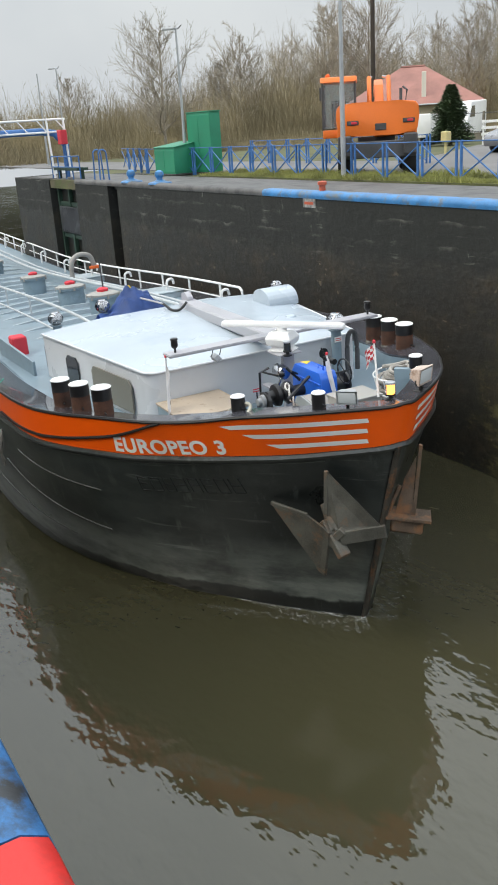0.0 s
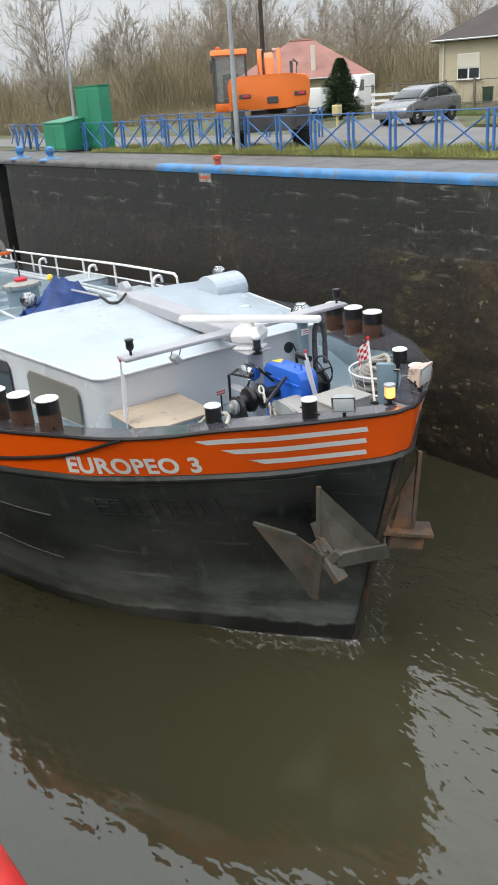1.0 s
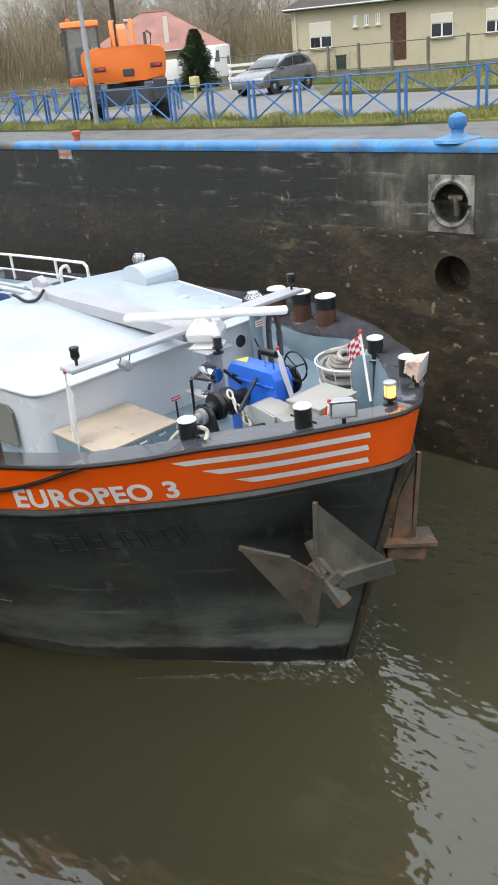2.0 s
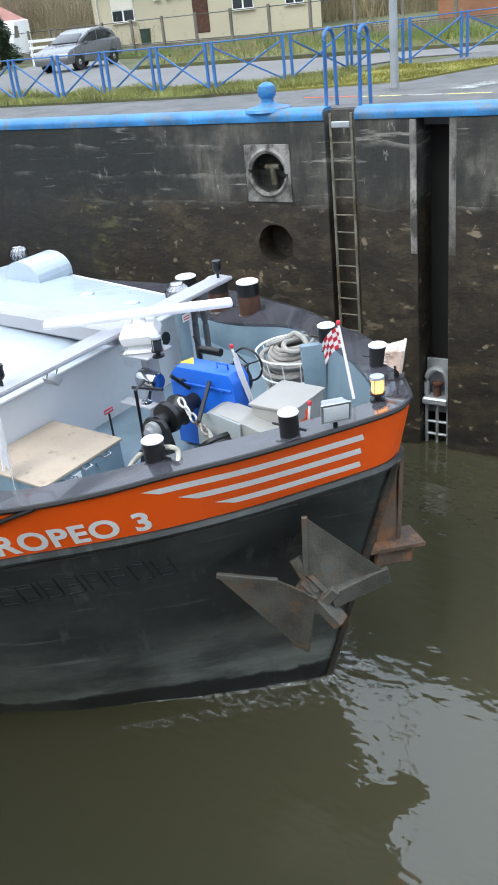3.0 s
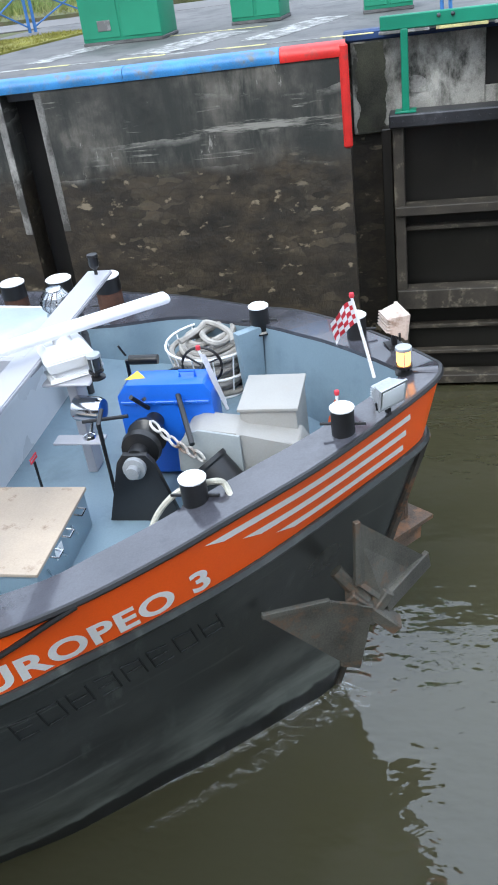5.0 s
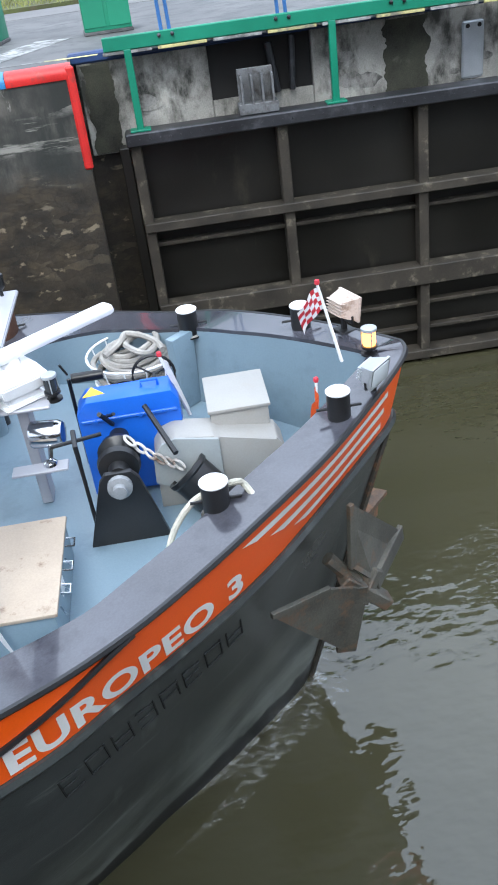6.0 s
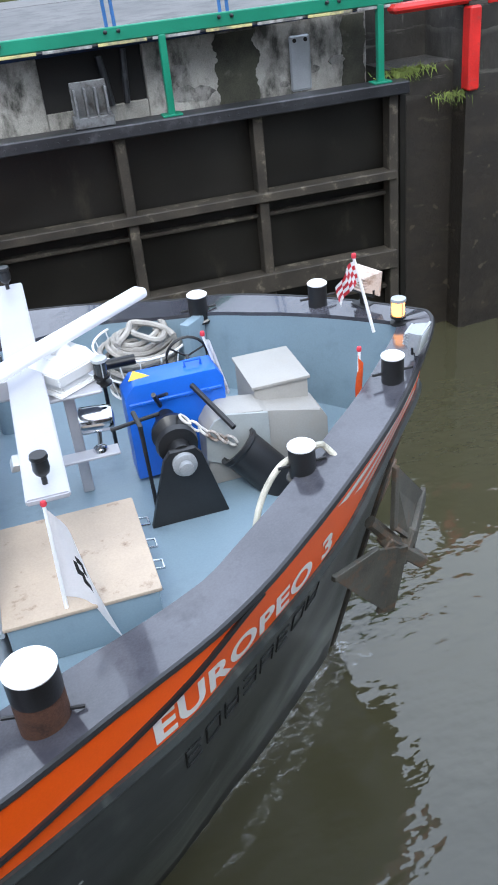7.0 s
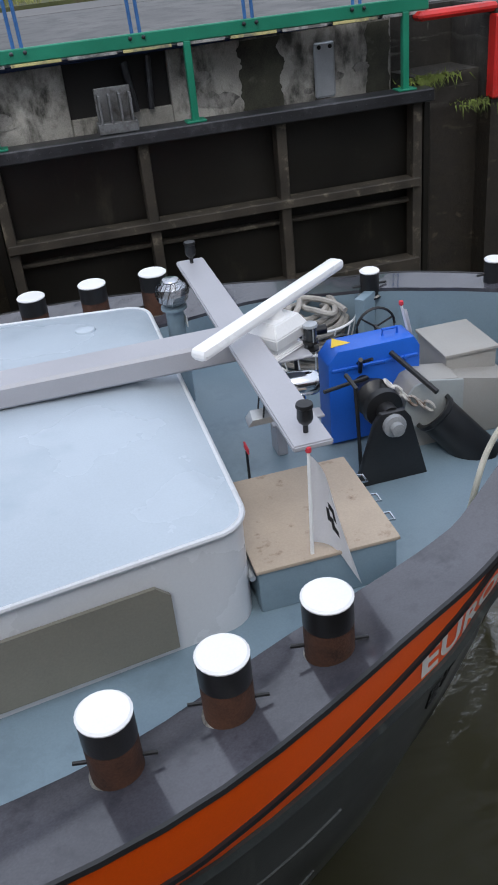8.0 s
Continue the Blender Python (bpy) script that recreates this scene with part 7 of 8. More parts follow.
def lamp_post(x, y, h, arm, turn, label):
    l = thing("lamp_post", pose(x, y, 0, 0, 0, turn), label, "lamp post", "lamp posts")
    bm = B()
    rod(bm, (0, 0, 0), (0, 0, h * 0.30), 0.080, 0.074, 12)
    part("base", bm, "grey_steel", l)
    bm = B()
    rod(bm, (0, 0, h * 0.30), (0, 0, h), 0.062, 0.036, 10)
    part("pole", bm, "grey_steel", l)
    if arm:
        bm = B()
        prism(bm, [(-0.42, 0), (0.24, 0.0), (0.22, 0.06), (-0.38, 0.08)], 0.22, pose(-0.18, 0, h), 0.02)
        part("lamp_head", bm, "grey_steel", l)
        bm = B()
        rod(bm, (0.1, 0, h), (0.28, 0, h + 0.12), 0.02)
        part("sensor", bm, "machine_grey", l)


lamp_post(-33.8, 17.15, 5.5, True, 30, "tall grey steel lamp post beside green shelter")
lamp_post(-22.4, 16.75, 9.0, True, 30, "tall grey steel lamp post at the fence")
lamp_post(-59.4, 21.1, 6.0, True, 30, "distant grey steel lamp post")
lamp_post(-7.0, 16.3, 8.0, True, 30, "pale grey lamp post beside the mossy verge")
lamp_post(-60.4, 20.1, 5.8, False, 30, "distant thin camera mast")


# ---------------------------------------------------------------- upstream end
def upstream_bridge():
    """Blue beam and white truss footbridge over the upstream gate."""
    b = thing("footbridge", pose(-41.2, WALL, 0), "blue pipe footbridge with white lattice rail", "footbridge")
    bm = B()
    tube(bm, [(0.4, 1.2, 0), (0.4, 1.2, 1.4), (0.2, 0.8, 1.95), (0.0, 0.2, 2.05), (-0.6, -3.2, 2.05)], 0.16, 12)
    part("pipe_beam", bm, "fence_blue", b)
    for y in (0.6, -0.2):
        bm = B()
        rod(bm, (0.7, y + 0.6, 0), (0.45, y + 0.6, 2.6), 0.05)
        part("truss_post", bm, "white", b)
    for z in (2.0, 2.55):
        bm = B()
        rod(bm, (0.45, 1.3, z), (-0.7, -4.0, z), 0.045)
        part("truss_chord", bm, "white", b)
    for k in range(6):
        bm = B()
        y0, y1 = 1.3 - 0.85 * k, 1.3 - 0.85 * (k + 0.5)
        f = lambda y: 0.45 + (y - 1.3) * 0.217
        rod(bm, (f(y0), y0, 2.0), (f(y1), y1, 2.55), 0.03)
        part("diagonal", bm, "white", b)
    bm = B()
    box(bm, 0.80, 0.95, 1.45, 0.5, 0.3, 0.62, 0.02)
    part("notice_board", bm, "flag_red", b, "red notice board")
    bm = B()
    rod(bm, (0.80, 0.95, 0), (0.80, 0.95, 1.5), 0.05)
    part("board_post", bm, "fence_blue", b)
    for k in range(5):
        bm = B()
        rod(bm, (0.6 + 0.9 * k, 0.35, 0), (0.6 + 0.9 * k, 0.35, 0.95), 0.03)
        part("rail_post", bm, "fence_blue", b)
    for z in (0.5, 0.95):
        bm = B()
        rod(bm, (0.6, 0.35, z), (4.2, 0.35, z), 0.025)
        part("rail", bm, "fence_blue", b)


upstream_bridge()
bm = B()
box(bm, -38.6, WALL + 0.55, -7.5, 3.3, 0.25, 7.4)
up = tagged(part("upstream_gate", bm, "gate_plate"), "dark wet upstream lock gate in its recess", "lock gate")
for x in (-40.0, -38.6, -37.3):
    bm = B()
    box(bm, x, WALL + 0.36, -7.5, 0.2, 0.2, 7.45, 0.01)
    part("upright", bm, "green_dark", up)
for z in (-1.2, -2.6):
    bm = B()
    box(bm, -38.6, WALL + 0.38, z, 3.2, 0.16, 0.2, 0.01)
    part("cross_beam", bm, "green_dark", up)
bm = B()
box(bm, -38.6, WALL + 0.24, -2.35, 2.5, 0.10, 1.15, 0.02)
sluice = part("sluice_panel", bm, "dark_steel", up, "dark grey riveted sluice panel")
for i in range(9):
    for z in (-2.27, -1.28):
        bm = B()
        lathe(bm, [(0.03, 0), (0.026, 0.012), (0.006, 0.018)], 6, pose(-39.7 + 0.275 * i, WALL + 0.19, z, 90, 0, 0))
        part("rivet", bm, "dark_steel", sluice)
for x in (-40.1, -37.2):
    bm = B()
    box(bm, x, WALL + 0.5, -0.5, 0.16, 0.16, 1.0, 0.01)
    part("gate_post", bm, "green_dark", up)
bm = B()
box(bm, -38.6, WALL + 0.5, 0.36, 3.1, 0.5, 0.12, 0.01)
part("walkway", bm, "green_dark", up, "dark green walkway over the gate")


# ---------------------------------------------------------------- excavator
def excavator():
    ex = thing("excavator", pose(-23.55, 18.98, 0, 0, 0, 52), "orange wheeled excavator parked with its back to the lock", "excavator")
    # local: x across, y ahead
    for sx_ in (-1, 1):
        for y in (-1.0, 1.7):
            wh = thing("wheel", None)
            wh.parent = ex
            bm = B()
            lathe(bm, [(0.30, -0.2), (0.48, -0.22), (0.52, -0.16), (0.52, 0.16), (0.48, 0.22), (0.30, 0.2)], 24, pose(sx_ * 1.02, y, 0.52, 0, 90, 0))
            part("tyre", bm, "rubber", wh)
            bm = B()
            lathe(bm, [(0.29, -0.15), (0.26, -0.02), (0.10, 0.02), (0.08, 0.1), (0.02, 0.11)], 18, pose(sx_ * 1.05, y, 0.52, 0, 90 * sx_, 0))
            part("rim", bm, "machine_grey", wh)
    bm = B()
    box(bm, 0, 0.3, 0.55, 1.1, 3.6, 0.45, 0.05)
    part("chassis", bm, "machine_grey", ex)
    bm = B()
    for sx_ in (-1, 1):
        box(bm, sx_ * 1.0, -1.75, 0.62, 0.42, 0.36, 0.62, 0.04)
    box(bm, 0, -1.72, 0.55, 2.4, 0.16, 0.5, 0.03)
    part("stabiliser_frame", bm, "machine_grey", ex)
    bm = B()
    lathe(bm, [(0.6, 1.0), (0.6, 1.16)], 24)
    part("slew_ring", bm, "machine_grey", ex)
    up = pose(0, 0, 1.14)
    bm = B()
    pts = [(-1.22, 0.06), (-1.12, -0.05), (-0.6, -0.09), (0.6, -0.09), (1.12, -0.05), (1.22, 0.06), (1.27, 0.45), (1.25, 0.72), (1.16, 0.84), (0.7, 0.89), (-0.7, 0.89), (-1.16, 0.84), (-1.25, 0.72), (-1.27, 0.45)]
    prism(bm, pts, 0.55, up @ pose(0, -1.45, 0.16), 0.05)
    part("counterweight", bm, "excavator", ex, "orange counterweight")
    for sx_ in (-0.75, 0.95):
        bm = B()
        box(bm, sx_, -1.735, 1.54, 0.36, 0.03, 0.13, 0.02)
        l = part("tail_light_recess", bm, "machine_grey", ex)
        bm = B()
        box(bm, sx_ + 0.04, -1.752, 1.57, 0.18, 0.02, 0.07, 0.01)
        part("tail_light", bm, "flag_red", l)
    # flat dark grey plate that paints the shade of a tow recess
    bm = B()
    box(bm, 0.1, -1.735, 1.36, 0.34, 0.03, 0.2, 0.02)
    part("tow_recess", bm, "machine_grey", ex)
    bm = B()
    box(bm, 0.55, -0.4, 1.16, 1.35, 1.7, 0.82, 0.06)
    part("engine_cover", bm, "excavator", ex)
    bm = B()
    box(bm, 0.30, -0.9, 2.05, 1.75, 1.1, 0.10, 0.03)
    part("engine_lid", bm, "machine_lid", ex)
    bm = B()
    box(bm, -1.05, 0.1, 1.16, 0.42, 2.0, 0.62, 0.05)
    part("side_tank", bm, "excavator", ex)
    bm = B()
    rod(bm, (0.75, -0.7, 2.1), (0.75, -0.7, 2.55), 0.05)
    tube(bm, [(0.9, -0.5, 2.1), (0.95, -0.5, 2.5), (0.82, -0.45, 2.6)], 0.035)
    part("exhaust", bm, "machine_grey", ex)
    # cab
    cab = thing("cab", None)
    cab.parent = ex
    cab.location = (-0.34, 0, 0.06)
    for x, y in ((-1.36, -0.62), (-0.34, -0.62), (-1.36, 1.0), (-0.34, 1.0)):
        bm = B()
        box(bm, x, y, 1.40, 0.065, 0.08, 1.40, 0.015)
        part("pillar", bm, "machine_grey", cab)
    bm = B()
    prism(bm, [(-0.74, 0), (1.12, 0), (1.02, 0.13), (-0.62, 0.17)], 1.16, pose(-0.85, 0, 2.78, 0, 0, 90), 0.05)
    part("cab_roof", bm, "excavator", cab, "orange cab roof")
    bm = B()
    prism(bm, [(-0.66, 0), (1.05, 0), (1.05, 0.20), (-0.66, 0.26)], 1.06, pose(-0.85, 0, 1.12, 0, 0, 90), 0.04)
    part("cab_base", bm, "excavator", cab)
    for x, y, a, b in ((-0.85, -0.63, 0.94, 0.012), (-0.85, 1.02, 0.94, 0.012), (-1.37, 0.2, 0.012, 1.5), (-0.33, 0.2, 0.012, 1.5)):
        bm = B()
        box(bm, x, y, 1.42, a, b, 1.34)
        part("cab_window", bm, "glass", cab)
    bm = B()
    box(bm, -0.85, 0.1, 1.40, 0.52, 0.16, 0.85, 0.06)
    box(bm, -0.85, 0.32, 1.40, 0.52, 0.5, 0.22, 0.06)
    part("driver_seat", bm, "rubber", cab, "black driver's seat")
    bm = B()
    lathe(bm, [(0.06, 2.86), (0.075, 2.90), (0.07, 3.02), (0.03, 3.06)], 14, pose(-1.2, -0.2, 0))
    part("beacon", bm, "flag_orange", cab, "orange beacon")
    bm = B()
    box(bm, -1.5, 1.05, 2.3, 0.06, 0.22, 0.42, 0.02)
    rod(bm, (-1.25, 1.0, 2.5), (-1.5, 1.05, 2.5), 0.02)
    part("mirror", bm, "machine_grey", cab)
    # boom folded ahead of the cab
    bm = B()
    arc = [(0.3, 1.5), (0.6, 2.2), (1.2, 2.75), (2.2, 2.95), (3.3, 2.7)]
    lo = [(y + 0.22, z - 0.30) for y, z in arc]
    prism(bm, arc + lo[::-1], 0.30, pose(0.1, 0, 0, 0, 0, 90), 0.03)
    part("boom", bm, "excavator", ex)
    for dx in (-0.22, 0.42):
        bm = B()
        tube(bm, [(dx, 0.35, 1.9), (dx, 0.75, 2.62), (dx, 1.30, 2.98)], 0.075, 10)
        part("boom_ram", bm, "excavator", ex)
        bm = B()
        rod(bm, (dx, 1.30, 2.98), (dx * 0.6, 1.75, 3.02), 0.04)
        part("ram_rod", bm, "chrome", ex)
    bm = B()
    prism(bm, [(3.2, 2.8), (3.55, 2.8), (3.2, 0.9), (2.95, 0.9)], 0.22, pose(0.1, 0, 0, 0, 0, 90), 0.03)
    part("dipper", bm, "excavator", ex)


excavator()


# ---------------------------------------------------------------- houses
def window(parent, m, w, h, shutter=0.5):
    win = thing("window", None)
    win.parent = parent
    win.matrix_local = m
    bm = B()
    box(bm, 0, -0.02, 0, w, 0.08, h, 0.01)
    part("frame", bm, "white", win)
    for s in (-1, 1):
        bm = B()
        box(bm, s * w / 4, -0.065, 0.08, w / 2 - 0.12, 0.02, h * (1 - shutter) - 0.12)
        part("pane", bm, "dark_glass", win)
    if shutter:
        bm = B()
        box(bm, 0, -0.075, h * (1 - shutter), w - 0.06, 0.04, h * shutter - 0.03, 0.006)
        part("shutter", bm, "render_white", win)
    bm = B()
    box(bm, 0, -0.09, -0.08, w + 0.16, 0.16, 0.08, 0.01)
    part("sill", bm, "render_white", win)


def house(x, y, turn, w, d, wall_h, roof_h, wall_mat, roof_mat, label, wins, over=0.5):
    h = thing("house", pose(x, y, 0, 0, 0, turn), label, "house")
    bm = B()
    box(bm, 0, d / 2, -0.5, w, d, wall_h + 0.5)
    part("wall", bm, wall_mat, h, smooth=0)
    bm = B()
    x0, x1, y0, y1 = -w / 2 - over, w / 2 + over, -over, d + over
    r = min(w, d) / 2
    ridge = [Vector((-w / 2 + r * 0.9, d / 2, wall_h + roof_h)), Vector((w / 2 - r * 0.9, d / 2, wall_h + roof_h))]
    c = [Vector((x0, y0, wall_h)), Vector((x1, y0, wall_h)), Vector((x1, y1, wall_h)), Vector((x0, y1, wall_h))]
    v = [bm.verts.new(p) for p in c + ridge]
    u = [bm.verts.new(p - Vector((0, 0, 0.16))) for p in c]
    for f in ((v[0], v[1], v[5], v[4]), (v[1], v[2], v[5]), (v[2], v[3], v[4], v[5]), (v[3], v[0], v[4]), u[::-1]):
        bm.faces.new(f)
    for i in range(4):
        j = (i + 1) % 4
        bm.faces.new((u[i], u[j], v[j], v[i]))
    roof = part("roof", bm, roof_mat, h, smooth=0)
    bm = B()
    tube(bm, [ridge[0], ridge[1]], 0.12, 6)
    part("ridge", bm, roof_mat, roof)
    bm = B()
    tube(bm, [(x0, y0 - 0.05, wall_h - 0.06), (x1, y0 - 0.05, wall_h - 0.06)], 0.07, 6)
    part("gutter", bm, "grey_steel", roof)
    bm = B()
    tube(bm, [(-w / 2 + 0.3, -0.08, wall_h - 0.1), (-w / 2 + 0.3, -0.08, 0)], 0.05, 6)
    part("downpipe", bm, "render_white", h)
    for wx, wz, ww, wh, sh in wins:
        window(h, pose(wx, 0, wz), ww, wh, sh)
    return h


h1 = house(-56.6, 49.1, 47, 10.5, 9.5, 2.5, 3.0, "render_cream", "roof_red", "low cream house with a red hipped roof", [(-3.2, 0.8, 1.3, 1.1, 0.3), (0, 0.8, 1.3, 1.1, 0.3), (3.2, 0.8, 1.3, 1.1, 0.5)])
bm = B()
box(bm, 1.0, 0.6, 2.4, 0.35, 0.35, 2.5, 0.03)
part("chimney", bm, "render_white", h1)
h2 = house(-38.0, 56.0, 28, 16, 9, 4.3, 2.6, "render_cream", "roof_dark", "cream two-level house with a dark roof", [(-5.9, 1.6, 1.6, 1.7, 0.55), (2.6, 1.6, 1.5, 1.5, 0.4), (6.2, 1.6, 1.3, 1.5, 0.5), (-3.4, 2.8, 0.3, 0.7, 0), (-2.6, 2.8, 0.3, 0.7, 0), (-1.8, 2.8, 0.3, 0.7, 0)])
bm = B()
box(bm, -0.4, 0.02, 0.4, 1.1, 0.12, 3.0, 0.02)
part("door", bm, "rust", h2, "brown entrance door")
house(-8.0, 46.0, 10, 14, 9, 4.4, 2.6, "render_white", "roof_dark", "pale rendered house with brown panels", [(-4.5, 1.7, 1.4, 1.4, 0.3), (0.0, 1.7, 1.4, 1.4, 0.3), (4.5, 1.7, 1.4, 1.4, 0.3)])
bm = B()
box(bm, -14.6, 44.6, -0.2, 4.2, 0.3, 2.6, 0.02)
tagged(part("garden_wall", bm, "brown_panel"), "brown panelled garden wall between the houses", "garden wall")


def garden_fence(x0, y0, x1, y1, n, label):
    f = thing("garden_fence", None, label, "fence")
    for i in range(n + 1):
        k = i / n
        bm = B()
        box(bm, x0 + (x1 - x0) * k, y0 + (y1 - y0) * k, -0.2, 0.12, 0.12, 1.9, 0.01)
        part("post", bm, "fence_concrete", f)
    for z in (0.55, 1.6):
        bm = B()
        rod(bm, (x0, y0, z), (x1, y1, z), 0.02)
        part("wire", bm, "machine_grey", f)
    bm = B()
    beam(bm, (x0, y0 + 0.1, 0.25), (x1, y1 + 0.1, 0.25), 0.12, 0.5)
    part("gravel_board", bm, "fence_concrete", f)


garden_fence(-37.0, 39.0, -10.0, 34.0, 12, "low concrete garden wall with posts and wire")
garden_fence(-46.0, 40.0, -38.0, 40.5, 4, "low concrete garden wall with posts and wire")


# ---------------------------------------------------------------- vehicles
def car(x, y, turn):
    c = thing("car", pose(x, y, 0, 0, 0, turn), "silver hatchback parked beside the lane", "car")
    # body profile along x (nose at +x), lofted across
    bm = B()
    low = [(-2.02, 0.34), (2.0, 0.28), (2.08, 0.50), (2.0, 0.72), (1.7, 0.86), (1.0, 1.0), (-1.6, 1.10), (-1.98, 1.02), (-2.06, 0.6)]
    prism(bm, low, 1.74, None, 0.07)
    part("body", bm, "car_silver", c)
    bm = B()
    top = [(1.15, 0.95), (0.75, 1.18), (0.15, 1.46), (-0.25, 1.54), (-0.8, 1.55), (-1.5, 1.47), (-1.75, 1.32), (-1.98, 1.0)]
    prism(bm, top, 1.46, None, 0.09)
    part("cabin", bm, "car_silver", c)
    for s in (-1, 1):
        for pts in ([(0.80, 1.03), (0.12, 1.38), (-0.35, 1.44), (-0.35, 1.06)], [(-0.43, 1.06), (-0.43, 1.44), (-1.1, 1.42), (-1.55, 1.22), (-1.3, 1.12)]):
            bm = B()
            prism(bm, pts, 0.02, pose(0, s * 0.735, 0), 0.004)
            part("side_window", bm, "dark_glass", c)
        bm = B()
        prism(bm, [(1.62, 0.66), (1.95, 0.60), (1.88, 0.74), (1.5, 0.80)], 0.12, pose(0, s * 0.80, 0), 0.02)
        part("headlight", bm, "lens", c)
        bm = B()
        box(bm, 0.72, s * 0.93, 0.95, 0.10, 0.16, 0.12, 0.03)
        part("mirror", bm, "machine_grey", c)
        for wx in (-1.28, 1.28):
            w = thing("wheel", None)
            w.parent = c
            bm = B()
            lathe(bm, [(0.20, -0.1), (0.31, -0.11), (0.325, -0.06), (0.325, 0.06), (0.31, 0.11), (0.20, 0.1)], 22, pose(wx, s * 0.80, 0.325, 90, 0, 0))
            part("tyre", bm, "rubber", w)
            bm = B()
            lathe(bm, [(0.21, 0), (0.17, 0.02), (0.05, 0.06), (0.02, 0.06)], 16, pose(wx, s * 0.86, 0.325, -90 * s, 0, 0))
            part("rim", bm, "chrome", w)
    bm = B()
    prism(bm, [(-0.68, -0.36), (0.68, -0.36), (0.56, 0.34), (-0.56, 0.34)], 0.02, pose(0.70, 0, 1.225, 0, 0, 90) @ pose(0, 0, 0, -63, 0, 0), 0.004)
    part("windscreen", bm, "dark_glass", c)
    bm = B()
    box(bm, 2.03, 0, 0.42, 0.06, 1.1, 0.16, 0.03)
    part("grille", bm, "machine_grey", c)


car(-27.6, 30.65, -84)


def van(x, y, turn, label, tall=2.4):
    v = thing("van", pose(x, y, 0, 0, 0, turn), label, "van")
    bm = B()
    prism(bm, [(-2.4, 0.4), (2.3, 0.35), (2.5, 0.75), (1.9, tall - 1.05), (1.2, tall - 0.1), (-2.4, tall)], 1.9, None, 0.12)
    part("body", bm, "white", v)
    for s in (-1, 1):
        bm = B()
        prism(bm, [(0.5, tall - 1.0), (1.6, tall - 1.0), (1.15, tall - 0.35), (0.5, tall - 0.35)], 0.02, pose(0, s * 0.955, 0))
        part("side_window", bm, "dark_glass", v)
        for wx in (-1.5, 1.6):
            bm = B()
            lathe(bm, [(0.2, -0.1), (0.34, -0.1), (0.36, 0), (0.34, 0.1), (0.2, 0.1)], 18, pose(wx, s * 0.85, 0.36, 90, 0, 0))
            part("tyre", bm, "rubber", v)
    bm = B()
    prism(bm, [(-0.8, -0.4), (0.8, -0.4), (0.7, 0.4), (-0.7, 0.4)], 0.02, pose(1.57, 0, tall - 0.62, 0, 0, 90) @ pose(0, 0, 0, -55, 0, 0))
    part("windscreen", bm, "dark_glass", v)


van(-43.5, 42.0, -60, "white van parked behind a conifer")
van(-43.2, 38.9, 120, "low white van parked near a red-roofed house", 1.75)


# ---------------------------------------------------------------- trees
def conifer(x, y, h):
    t = thing("conifer", pose(x, y, 0), "dark green dense conical conifer", "tree")
    bm = B()
    rod(bm, (0, 0, 0), (0, 0, h * 0.9), 0.12, 0.03)
    part("trunk", bm, "bark", t)
    rnd = random.Random(21)
    verts, faces = [], []
    for k in range(15000):
        z = h * (0.06 + 0.94 * rnd.random() ** 1.25)
        rr = 0.36 * h * min(1.0, (1 - z / h) ** 0.62 * 1.08) + 0.06
        a = rnd.uniform(0, 6.283)
        rr *= (0.78 + 0.55 * noise.noise((math.cos(a) * 2, math.sin(a) * 2, z * 1.3))) * rnd.uniform(0.45, 1.05)
        p = Vector((rr * math.cos(a), rr * math.sin(a), z))
        d = Vector((math.cos(a), math.sin(a), rnd.uniform(-0.4, 0.6))) * rnd.uniform(0.10, 0.24)
        s = Vector((-math.sin(a), math.cos(a), rnd.uniform(-0.4, 0.4))) * 0.06
        i = len(verts)
        verts += [tuple(p - s), tuple(p + s), tuple(p + d)]
        faces.append((i, i + 1, i + 2))
    me = bpy.data.meshes.new("crown")
    me.from_pydata(verts, [], faces)
    me.materials.append(MAT["leaf"])
    ob = new("crown", me)
    ob.parent = t


conifer(-38.8, 36.6, 3.15)


def board_fence(x, y, turn):
    f = thing("board_fence", pose(x, y, 0, 0, 0, turn), "low white three-board fence beside the lane", "fence")
    for k in range(3):
        bm = B()
        box(bm, 0, 0, 0.45 + 0.32 * k, 2.0, 0.03, 0.14, 0.006)
        part("board", bm, "white", f)
    for dx in (-0.9, 0.9):
        bm = B()
        box(bm, dx, 0.05, -0.1, 0.1, 0.08, 1.35, 0.008)
        part("post", bm, "white", f)


board_fence(-35.6, 37.2, 40)


